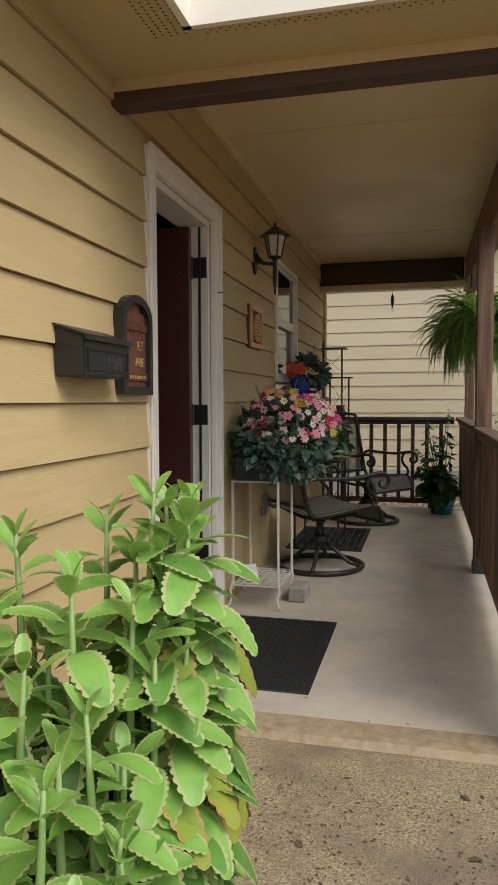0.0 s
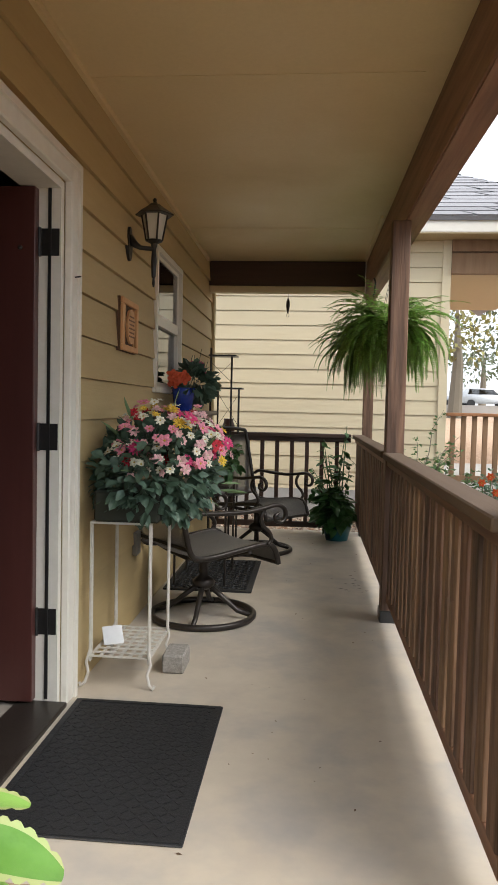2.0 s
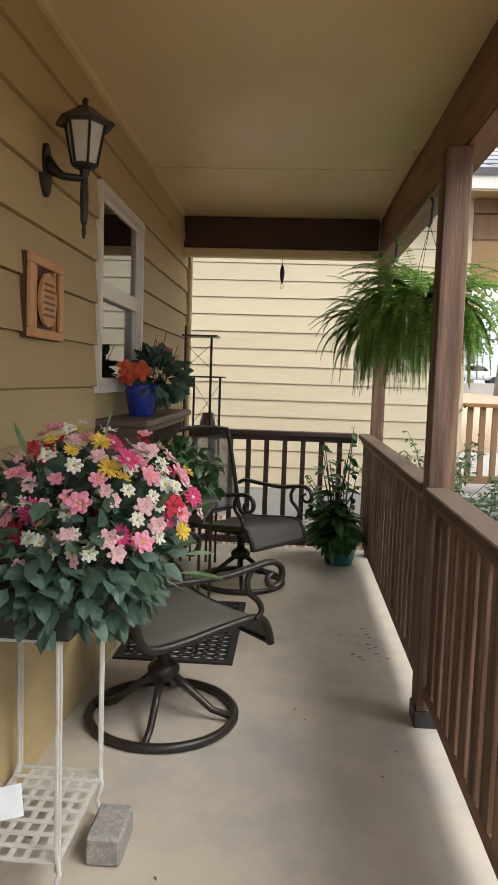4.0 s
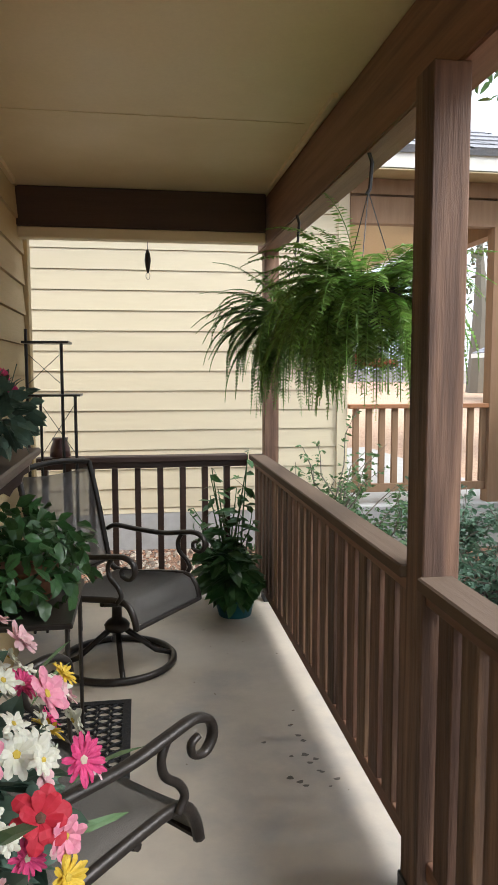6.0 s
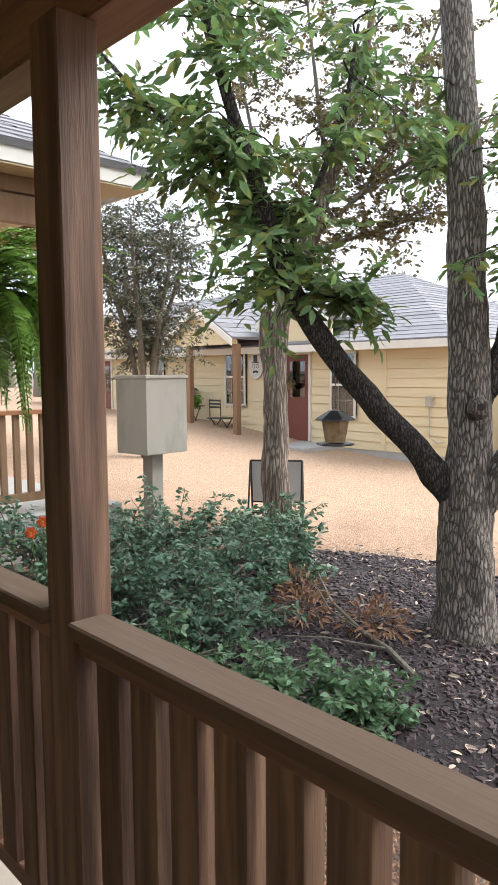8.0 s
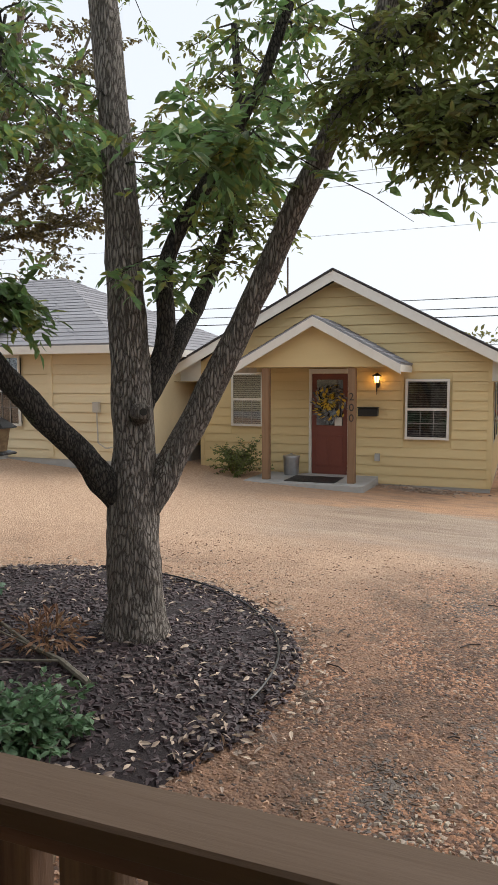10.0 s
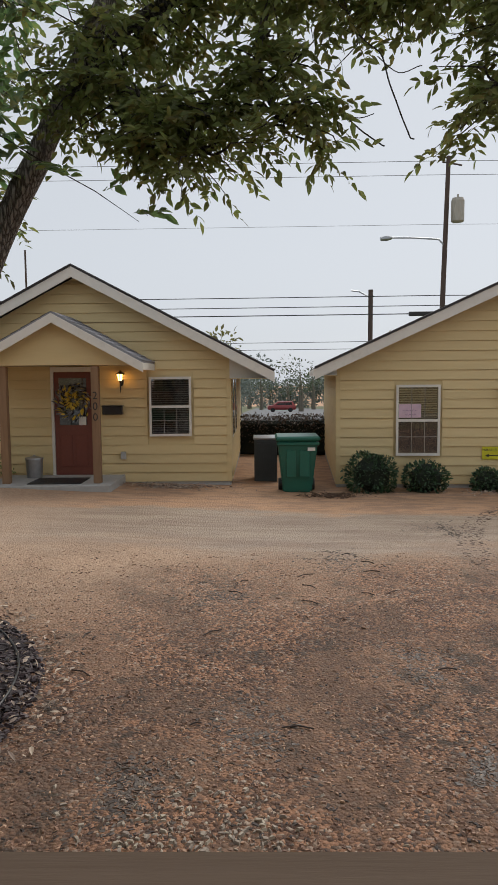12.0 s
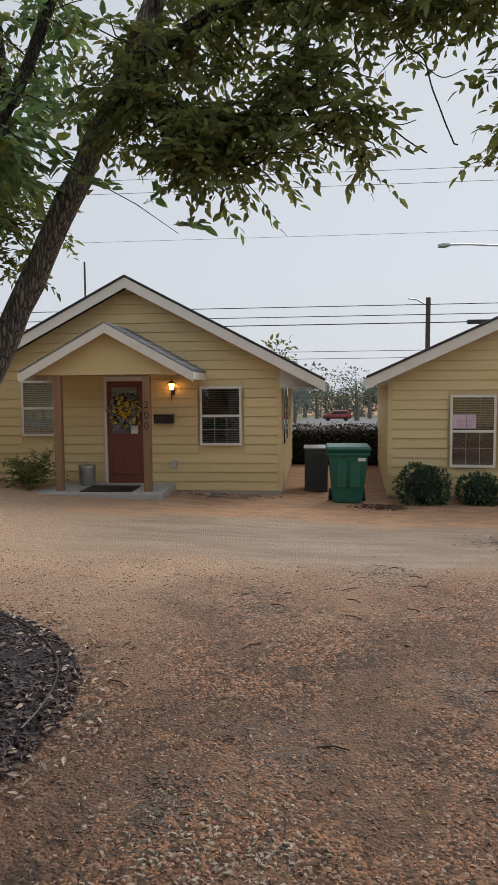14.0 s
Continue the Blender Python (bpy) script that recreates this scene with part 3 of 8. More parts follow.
# ---- door ----
door = thing("door_1", (0, 3.28, 0), "open maroon panel door with a glass light, in a white frame", "door", "", "structure")
d0, d1, dh = DOOR
part("casing_near", boxed(-0.012, 0.02, d0 - 0.088, d0 - 0.004, -0.03, dh + 0.085, 0.005), WHITE, door)
part("casing_far", boxed(-0.012, 0.02, d1 + 0.004, d1 + 0.088, -0.03, dh + 0.085, 0.005), WHITE, door)
part("casing_head", boxed(-0.012, 0.02, d0 - 0.003, d1 + 0.003, dh + 0.004, dh + 0.085, 0.005), WHITE, door)
bm = bmesh.new()
for y0, y1, z0, z1 in ((d0 - 0.092, d0 - 0.066, -0.03, dh + 0.088), (d1 + 0.066, d1 + 0.092, -0.03, dh + 0.088), (d0 - 0.065, d1 + 0.065, dh + 0.062, dh + 0.088)):
    box(bm, 0.0205, 0.032, y0, y1, z0, z1)
part("casing_bead", bm, WHITE, door)
bm = bmesh.new()
box(bm, -0.16, -0.0125, d0 - 0.003, d0 + 0.03, 0.0, dh)
box(bm, -0.16, -0.0125, d1 - 0.03, d1 + 0.003, 0.0, dh)
box(bm, -0.16, -0.0125, d0 + 0.031, d1 - 0.031, dh - 0.03, dh + 0.003)
part("jamb", bm, WHITE, door, "white painted door jamb with scuffs near the floor")
part("weatherstrip", boxed(-0.062, -0.05, d1 - 0.0365, d1 - 0.0305, 0.03, dh - 0.03), BLACK, door, "black rubber weatherstrip")
part("threshold", boxed(-0.17, 0.03, d0 + 0.031, d1 - 0.031, 0.001, 0.022, 0.004), IRON, door, "dark metal threshold")
LX0, LX1, LY0, LY1 = -0.875, -0.098, 3.615, 3.657
leaf_ = part("door_leaf", boxed(LX0, LX1, LY0, LY1, 0.03, dh - 0.034, 0.003), DOORRED, door, "maroon painted door leaf swung into the room")
bm = bmesh.new()
for x0, x1, z0, z1 in ((-0.80, -0.36, 1.02, 1.90), (-0.80, -0.62, 0.2, 0.86), (-0.55, -0.36, 0.2, 0.86)):
    for a, b, c, d in ((x0, x1, z0, z0 + 0.022), (x0, x1, z1 - 0.022, z1), (x0, x0 + 0.022, z0 + 0.0225, z1 - 0.0225), (x1 - 0.022, x1, z0 + 0.0225, z1 - 0.0225)):
        box(bm, a, b, LY0 - 0.012, LY0 - 0.0005, c, d)
part("moulding", bm, DOORRED, leaf_)
part("glass_light", boxed(-0.775, -0.385, LY0 - 0.005, LY0 - 0.001, 1.045, 1.875), DARKGLASS, leaf_, "dark reflecting glass light")
bm = bmesh.new()
for z in (1.3, 1.58):
    box(bm, -0.775, -0.385, LY0 - 0.0095, LY0 - 0.0055, z, z + 0.02)
part("glazing_bar", bm, DOORRED, leaf_)
bm = bmesh.new()
lathe(bm, [(0.009, 0), (0.009, 0.006), (0.004, 0.008)], 12)
bmesh.ops.transform(bm, matrix=pose(-0.155, LY0 - 0.0005, 1.79, 90), verts=bm.verts)
part("viewer", bm, IRON, leaf_)
for z in (1.82, 1.07, 0.34):
    bm = boxed(-0.094, -0.018, d1 - 0.0335, d1 - 0.0305, z - 0.052, z + 0.052, 0.001)
    tube(bm, [(-0.096, d1 - 0.037, z - 0.055), (-0.096, d1 - 0.037, z + 0.055)], 0.008, 10)
    part("hinge", bm, BLACK, door, "black steel hinge")
bm = bmesh.new()
tube(bm, [(0.02, d1 + 0.04, 1.70), (0.045, d1 + 0.04, 1.703)], 0.003, 6)
part("nail", bm, IRON, door)

# ---- window ----
w0, w1, v0, v1 = WIN
win = thing("window_1", (0, (w0 + w1) / 2, v0), "white vinyl single-hung window with dark panes", "window", "", "structure")
bm = bmesh.new()
for y0, y1, z0, z1 in ((w0 - 0.036, w0, v0 - 0.036, v1 + 0.036), (w1, w1 + 0.036, v0 - 0.036, v1 + 0.036), (w0, w1, v1, v1 + 0.036), (w0, w1, v0 - 0.036, v0)):
    box(bm, -0.012, 0.022, y0, y1, z0, z1)
part("casing", bm, WHITE, win)
zm = 1.735
bm = bmesh.new()
for y0, y1, z0, z1, x0, x1 in ((w0, w0 + 0.022, v0, v1, -0.05, -0.002), (w1 - 0.022, w1, v0, v1, -0.05, -0.002), (w0 + 0.022, w1 - 0.022, v1 - 0.022, v1, -0.05, -0.002), (w0 + 0.022, w1 - 0.022, v0, v0 + 0.03, -0.05, -0.002), (w0 + 0.022, w1 - 0.022, zm - 0.032, zm + 0.036, -0.05, 0.002)):
    box(bm, x0, x1, y0, y1, z0, z1)
part("sash", bm, WHITE, win)
MIRRORED = glass("reflecting_window_glass", keep=0.35, ior=4.0)
part("pane", boxed(-0.014, -0.010, w0 + 0.022, w1 - 0.022, zm + 0.036, v1 - 0.022), MIRRORED, win, "upper pane reflecting the cottage opposite")
part("pane", boxed(-0.028, -0.024, w0 + 0.022, w1 - 0.022, v0 + 0.03, zm - 0.032), MIRRORED, win, "lower pane reflecting the cottage opposite")
# dark sheet added behind the panes to stand for the unlit room
part("backing", boxed(-0.20, -0.19, w0 - 0.1, w1 + 0.1, v0 - 0.1, v1 + 0.1), material("unlit_room_dark", (0.02, 0.018, 0.016), 0.9), win, "dark sheet in place of the unlit room")

# ---- wall lantern ----
LAMPGLASS = material("frosted_lantern_glass", (0.62, 0.62, 0.56), 0.35, (0.55, 0.54, 0.48), 20, bump=0.1)
def lantern(x, y, z, out, label, lit=None, s=1.0):
    """A six-sided carriage lantern on a bracket; out: how the arm runs from the wall."""
    ox, oy = out
    t = thing("wall_lantern", (x, y, z), label, "lantern")
    m = Matrix(((ox, -oy, 0, x), (oy, ox, 0, y), (0, 0, 1, z), (0, 0, 0, 1))) @ Matrix.Diagonal((s, s, s, 1))
    def put(bm):
        bmesh.ops.transform(bm, matrix=m, verts=bm.verts)
        return bm
    bm = bmesh.new()
    prism(bm, [(0.045 * math.cos(a), 0.10 * math.sin(a)) for a in [2 * math.pi * i / 20 for i in range(20)]], 0.022, ON_WALL)
    bmesh.ops.bevel(bm, geom=[e for e in bm.edges], offset=0.003, segments=1, affect="EDGES")
    part("back_plate", put(bm), BLACK, t)
    bm = bmesh.new()
    tube(bm, [(0.01, 0, 0.03), (0.05, 0, -0.005), (0.08, 0, -0.022), (0.16, 0, -0.03)], [0.032, 0.02, 0.014, 0.013], 10)
    part("arm", put(bm), BLACK, t, "", True)
    bm = bmesh.new()
    lathe(bm, [(0.004, -0.25), (0.009, -0.225), (0.006, -0.20), (0.013, -0.19), (0.017, -0.10), (0.013, -0.03), (0.02, 0.0), (0.045, 0.012), (0.052, 0.02)], 12, (0.16, 0, 0))
    part("finial", put(bm), BLACK, t)
    bm = bmesh.new()
    lathe(bm, [(0.045, 0.021), (0.072, 0.165)], 6, (0.16, 0, 0))
    part("glass", put(bm), lit or LAMPGLASS, t, "glowing amber glass" if lit else "frosted pale glass")
    bm = bmesh.new()
    for i in range(6):
        a = 2 * math.pi * i / 6
        tube(bm, [(0.16 + 0.048 * math.cos(a), 0.048 * math.sin(a), 0.02), (0.16 + 0.077 * math.cos(a), 0.077 * math.sin(a), 0.17)], 0.0055, 6)
    part("cage", put(bm), BLACK, t)
    bm = bmesh.new()
    lathe(bm, [(0.112, 0.163), (0.114, 0.17), (0.06, 0.205), (0.052, 0.21), (0.03, 0.228), (0.012, 0.235), (0.010, 0.245), (0.014, 0.252), (0.006, 0.263)], 6, (0.16, 0, 0))
    part("roof", put(bm), BLACK, t)
    return t


lantern(-0.002, 4.60, 2.03, (1, 0), "black six-sided wall lantern with frosted glass on tan siding", None, 0.88)

# ---- mailbox, plaque and framed sign on the wall ----
mb = thing("wall_mailbox", (0.05, 2.23, 1.214), "black metal mailbox with a sloping lid on the siding", "mailbox")
bm = bmesh.new()
prism(bm, [(0.008, 1.214), (0.105, 1.214), (0.105, 1.335), (0.008, 1.368)], 0.33, Matrix(((1, 0, 0, 0), (0, 0, 1, 2.065), (0, 1, 0, 0), (0, 0, 0, 1))))
bmesh.ops.bevel(bm, geom=list(bm.edges), offset=0.004, segments=2, affect="EDGES")
part("body", bm, BLACK, mb)
bm = bmesh.new()
prism(bm, [(0.004, 1.374), (0.118, 1.338), (0.118, 1.322), (0.113, 1.322), (0.112, 1.334), (0.004, 1.3685)], 0.35, Matrix(((1, 0, 0, 0), (0, 0, 1, 2.055), (0, 1, 0, 0), (0, 0, 0, 1))))
part("lid", bm, BLACK, mb)
bm = bmesh.new()
for y0, y1, z0, z1 in ((2.085, 2.375, 1.232, 1.237), (2.085, 2.375, 1.295, 1.300), (2.085, 2.09, 1.2375, 1.2945), (2.37, 2.375, 1.2375, 1.2945)):
    box(bm, 0.1055, 0.109, y0, y1, z0, z1)
part("front_bead", bm, BLACK, mb)
writing("lettering", "Mail", 0.055, Matrix.Translation((0.106, 2.27, 1.258)) @ ON_WALL, material("worn_grey_letter", (0.05, 0.05, 0.05), 0.5), mb, 0.001, "raised dark letters")

plq = thing("arched_plaque", (0.03, 2.62, 1.165), "arched reddish wooden plaque with black frame and gold letters", "plaque")
REDWOOD = material("reddish_plank", (0.15, 0.055, 0.035), 0.6, (0.10, 0.036, 0.024), 14, bump=0.4, stretch=(1, 1, 0.1), vary=0.15)
def arch(y0, y1, z0, z1, k=10):
    r = (y1 - y0) / 2
    return [(y0, z0), (y1, z0)] + [((y0 + y1) / 2 + r * math.cos(math.pi * i / k), z1 - r * 0.62 + r * 0.62 * math.sin(math.pi * i / k)) for i in range(k + 1)]
for i in range(4):
    y0 = 2.515 + i * 0.055
    bm = boxed(0.006, 0.024, y0, y0 + 0.053, 1.19, 1.47 if i in (0, 3) else 1.50, 0.002)
    part("plank", bm, REDWOOD, plq)
for z in (1.215, 1.40):
    part("batten", boxed(0.0245, 0.031, 2.51, 2.735, z, z + 0.03, 0.002), REDWOOD, plq)
outer, inner = arch(2.485, 2.76, 1.165, 1.53), arch(2.515, 2.73, 1.195, 1.50)
bm = bmesh.new()
ov = [[bm.verts.new((x, y, z)) for y, z in o] for x, o in ((0.004, outer), (0.042, outer), (0.042, inner), (0.004, inner))]
for a, b in ((0, 1), (1, 2), (2, 3), (3, 0)):
    for i in range(len(outer)):
        j = (i + 1) % len(outer)
        bm.faces.new((ov[a][i], ov[a][j], ov[b][j], ov[b][i]))
part("frame", bm, BLACK, plq, "black painted arched frame")
GOLD = material("gold_letter_paint", (0.62, 0.40, 0.14), 0.45, metal=0.3)
writing("lettering", "ET", 0.05, Matrix.Translation((0.0255, 2.675, 1.345)) @ ON_WALL, GOLD, plq, 0.002, "gold letters")
writing("lettering", "ABE", 0.048, Matrix.Translation((0.0255, 2.668, 1.285)) @ ON_WALL, GOLD, plq, 0.002, "gold letters")
bm = bmesh.new()
for i in range(7):
    box(bm, 0.0315, 0.033, 2.56 + i * 0.022, 2.573 + i * 0.022, 1.224, 1.236)
part("small_lettering", bm, GOLD, plq)

fs = thing("framed_sign", (0.03, 4.557, 1.46), "pale pine framed sign with an oval carved plate", "sign")
PINE = material("pale_pine", (0.66, 0.36, 0.16), 0.55, (0.52, 0.26, 0.11), 20, bump=0.2, stretch=(1, 1, 0.1), vary=0.05)
fy0, fy1, fz0, fz1 = 4.40, 4.715, 1.473, 1.733
part("backboard", boxed(0.004, 0.02, fy0 - 0.002, fy1 + 0.002, fz0 - 0.002, fz1 + 0.002), material("brown_backboard", (0.10, 0.045, 0.02), 0.7), fs)
for a in ((fy0, fy1, fz0, fz0 + 0.03), (fy0, fy1, fz1 - 0.03, fz1), (fy0, fy0 + 0.035, fz0 + 0.0305, fz1 - 0.0305), (fy1 - 0.035, fy1, fz0 + 0.0305, fz1 - 0.0305)):
    part("frame_bar", boxed(0.021, 0.036, *a, 0.003), PINE, fs)
for y in (fy0 + 0.06, fy1 - 0.075):
    part("slat", boxed(0.0205, 0.027, y, y + 0.018, fz0 + 0.031, fz1 - 0.031), PINE, fs)
bm = bmesh.new()
prism(bm, [(4.557 + 0.075 * math.cos(a), 1.60 + 0.088 * math.sin(a)) for a in [2 * math.pi * i / 28 for i in range(28)]], 0.012, Matrix.Translation((0.027, 0, 0)) @ ON_WALL)
part("oval_plate", bm, PINE, fs)
bm = bmesh.new()
for i in range(6):
    h = 0.05 if i in (0, 5) else 0.065
    w = 0.045 if i % 2 else 0.055
    box(bm, 0.0392, 0.0405, 4.557 - w, 4.557 + w, 1.545 + i * 0.02, 1.553 + i * 0.02)
part("lettering", bm, material("brown_carving", (0.22, 0.11, 0.05), 0.7), fs, "carved lines of small writing")

out_ = solid("outlet_cover", boxed(0.002, 0.03, 4.78, 4.87, 0.37, 0.50, 0.006), material("grey_plastic", (0.2, 0.19, 0.17), 0.5), "small grey outdoor outlet cover on the siding", "outlet")

# ---- mats ----
mat = thing("door_mat", (0.34, 3.28, 0.0), "black ribbed rubber door mat on the porch floor", "door mat")
part("base", boxed(0.045, 0.645, 2.822, 3.736, 0.001, 0.007, 0.003), RUBBER, mat)
bm = bmesh.new()
for y0, y1, x0, x1 in ((2.83, 2.85, 0.055, 0.635), (3.708, 3.728, 0.055, 0.635), (2.8505, 3.7075, 0.055, 0.075), (2.8505, 3.7075, 0.615, 0.635)):
    box(bm, x0, x1, y0, y1, 0.0072, 0.0105)
part("rim", bm, RUBBER, mat)
bm = bmesh.new()
for i in range(18):
    for j in range(26):
        x, y = 0.09 + i * 0.0295, 2.866 + j * 0.0325
        a = 45 if (i + j) % 2 else -45
        box(bm, -0.012, 0.012, -0.0035, 0.0035, 0, 0.0022, pose(x, y, 0.0072, 0, 0, a))
part("ribs", bm, RUBBER, mat, "small raised woven ribs")

rug = thing("openwork_mat", (0.32, 5.97, 0.0), "black rubber mat with an openwork pattern", "mat")
bm = bmesh.new()
for x0, x1, y0, y1 in ((0.03, 0.61, 5.5, 5.535), (0.03, 0.61, 6.415, 6.45), (0.03, 0.065, 5.5355, 6.4145), (0.575, 0.61, 5.5355, 6.4145)):
    box(bm, x0, x1, y0, y1, 0.001, 0.012)
part("rim", bm, RUBBER, rug)
bm = bmesh.new()
for i in range(9):
    for j in range(15):
        c = Vector((0.09 + i * 0.0575, 5.565 + j * 0.0585, 0.006))
        tube(bm, [c + Vector((0.027 * math.cos(a), 0.027 * math.sin(a), 0)) for a in [2 * math.pi * k / 8 for k in range(8)]], 0.0062, 5, closed=True)
part("scrollwork", bm, RUBBER, rug)

# ---- swivel chairs ----
def swivel_chair():
    """Faces +x, its swivel at the origin."""
    c = thing("swivel_patio_chair", (0, 0, 0), "dark bronze metal swivel patio chair with grey-brown mesh sling", "chair", "patio chairs")
    ring = [(0.29 * math.cos(a), 0.29 * math.sin(a), 0.019) for a in [2 * math.pi * i / 40 for i in range(40)]]
    part("base_ring", tube(bmesh.new(), ring, 0.018, 8, closed=True), IRON, c, "", True)
    for k in range(4):
        a = math.pi / 4 + k * math.pi / 2
        pts = [(r * math.cos(a), r * math.sin(a), z) for r, z in ((0.28, 0.022), (0.2, 0.045), (0.11, 0.12), (0.03, 0.185))]
        part("spoke", tube(bmesh.new(), pts, [0.013, 0.014, 0.015, 0.017], 8), IRON, c, "", True)
    bm = lathe(bmesh.new(), [(0.03, 0.16), (0.062, 0.18), (0.066, 0.205), (0.05, 0.225), (0.026, 0.24), (0.026, 0.31), (0.04, 0.315), (0.04, 0.33)], 20)
    part("swivel", bm, IRON, c, "", True)
    part("rocker_spring", boxed(-0.09, 0.07, -0.05, 0.05, 0.331, 0.355, 0.006), IRON, c)
    for s in (-1, 1):
        part("under_bar", tube(bmesh.new(), [(0.07, s * 0.035, 0.33), (0.12, s * 0.15, 0.37), (0.13, s * 0.262, 0.405)], 0.013, 8), IRON, c)
        part("under_bar", tube(bmesh.new(), [(-0.08, s * 0.035, 0.335), (-0.13, s * 0.15, 0.365), (-0.15, s * 0.262, 0.395)], 0.013, 8), IRON, c)
    prof = [(0.335, 0.315), (0.325, 0.36), (0.295, 0.415), (0.24, 0.437), (0.1, 0.425), (-0.08, 0.403), (-0.2, 0.40), (-0.255, 0.43), (-0.285, 0.52), (-0.33, 0.72), (-0.375, 0.9), (-0.405, 1.0)]
    for s in (-1, 1):
        bm = tube(bmesh.new(), limb_points([(x, s * 0.262, z) for x, z in prof], 3, 0.0), 0.0165, 8)
        part("side_rail", bm, IRON, c, "", True)
        arm = [(-0.30, 0.62), (-0.24, 0.645), (-0.1, 0.638), (0.08, 0.635), (0.2, 0.65), (0.29, 0.66), (0.345, 0.635), (0.355, 0.59), (0.325, 0.56), (0.285, 0.57), (0.28, 0.60), (0.305, 0.612)]
        ap = limb_points([(x, s * 0.292, z) for x, z in arm], 4, 0.0)
        bm = tube(bmesh.new(), ap, [0.019 - 0.008 * max(0, i / len(ap) - 0.45) / 0.55 for i in range(len(ap))], 8, 0.7)
        part("armrest", bm, IRON, c, "scroll-ended metal armrest", True)
        brace = [(0.215, 0.645), (0.19, 0.60), (0.2, 0.55), (0.245, 0.51), (0.265, 0.47), (0.24, 0.435)]
        part("arm_support", tube(bmesh.new(), limb_points([(x, s * 0.282, z) for x, z in brace], 4, 0.0), 0.012, 8), IRON, c, "", True)
    def sling(p, name, label):
        bm = bmesh.new()
        rows = []
        for x, z in p:
            rows.append([bm.verts.new((x, y, z - 0.016 * (1 - (y / 0.25) ** 2))) for y in np.linspace(-0.25, 0.25, 9)])
        for a, b in zip(rows, rows[1:]):
            for i in range(8):
                bm.faces.new((a[i], a[i + 1], b[i + 1], b[i]))
        r = bmesh.ops.solidify(bm, geom=list(bm.faces), thickness=0.005)
        part(name, bm, SLING_BACK if name == "backrest" else SLING, c, label, True)
    seat_p = [(0.332, 0.335), (0.318, 0.385), (0.29, 0.428), (0.24, 0.446), (0.1, 0.434), (-0.08, 0.412), (-0.2, 0.408)]
    back_p = [(-0.262, 0.45), (-0.285, 0.52), (-0.33, 0.72), (-0.375, 0.9), (-0.398, 0.975)]
    sling(seat_p, "seat", "taut grey-brown mesh seat")
    sling(back_p, "backrest", "taut grey-brown mesh backrest")
    part("back_top_rail", tube(bmesh.new(), [(-0.405 - 0.012 * (1 - (y / 0.262) ** 2), y, 1.0 + 0.022 * (1 - (y / 0.262) ** 2)) for y in np.linspace(-0.262, 0.262, 9)], 0.016, 8), IRON, c, "", True)
    part("back_low_rail", tube(bmesh.new(), [(-0.275, -0.262, 0.455), (-0.275, 0.262, 0.455)], 0.012, 8), IRON, c)
    part("front_rail", tube(bmesh.new(), [(0.337, -0.262, 0.32), (0.337, 0.262, 0.32)], 0.012, 8), IRON, c)
    return c


chair = swivel_chair()
far_chair = copy_thing(chair, pose(0.535, 6.91, 0, 0, 0, -38))
chair.matrix_basis = pose(0.376, 4.96, 0, 0, 0, 42)

# ---- plant stand, flowers and stone ----
stand = thing("wire_plant_stand", (0.17, 4.1, 0), "white painted wire plant stand with a lattice shelf", "plant stand")
sx0, sx1, sy0, sy1 = 0.045, 0.30, 3.90, 4.30
for x in (sx0, sx1):
    for y in (sy0, sy1):
        o = 0.012 if x == sx1 else -0.012
        for k in (0, 0.022):
            part("leg", tube(bmesh.new(), [(x, y + k, 0.10), (x, y + k, 0.70)], 0.0055, 6), WHITEIRON, stand)
        e = 1 if x == sx1 else -1
        part("foot_scroll", tube(bmesh.new(), [(x, y, 0.15), (x + e * 0.012, y - 0.01, 0.10), (x + e * 0.0, y - 0.02, 0.06), (x + e * 0.012, y - 0.03, 0.02), (x + e * 0.03, y - 0.035, 0.007), (x + e * 0.035, y - 0.03, 0.02)], 0.0065, 6), WHITEIRON, stand)
bm = bmesh.new()
for i in range(7):
    x = sx0 + (sx1 - sx0) * i / 6
    box(bm, x - 0.008, x + 0.008, sy0, sy1 + 0.022, 0.118, 0.122)
for i in range(9):
    y = sy0 + (sy1 + 0.022 - sy0) * i / 8
    box(bm, sx0, sx1, y - 0.008, y + 0.008, 0.1222, 0.126)
part("lattice_shelf", bm, WHITEIRON, stand)
bm = bmesh.new()
tube(bm, [(sx0, sy0, 0.7), (sx1, sy0, 0.7), (sx1, sy1 + 0.02, 0.7), (sx0, sy1 + 0.02, 0.7)], 0.006, 6, closed=True)
part("top_hoop", bm, WHITEIRON, stand)
solid("paving_brick", boxed(0.325, 0.425, 4.06, 4.23, 0.0, 0.085, 0.008), material("pitted_grey_stone", (0.36, 0.34, 0.31), 0.9, (0.22, 0.2, 0.18), 60, amount=1.3, bump=0.8, bump_scale=80), "small pitted grey concrete block on the floor", "block")
bm = boxed(-0.045, 0.045, -0.002, 0.002, 0, 0.085, 0, pose(0.11, 4.05, 0.127, -35, 0, 30))
solid("plastic_tag", bm, material("clear_white_plastic", (0.6, 0.62, 0.64), 0.25), "pale folded plastic sheet on the wire shelf", "plastic sheet")

def leaf_material(name, colour, second, trans=0.25, rough=0.45, island=0.22, stain=None):
    return material(name, colour, rough, second, 14, amount=1.0, bump=0.2, bump_scale=60, island=island, trans=trans, stain=stain, stain_scale=7)


SILK_GREEN = leaf_material("silk_dark_green_leaf", (0.06, 0.105, 0.07), (0.095, 0.16, 0.115), 0.15, 0.5)
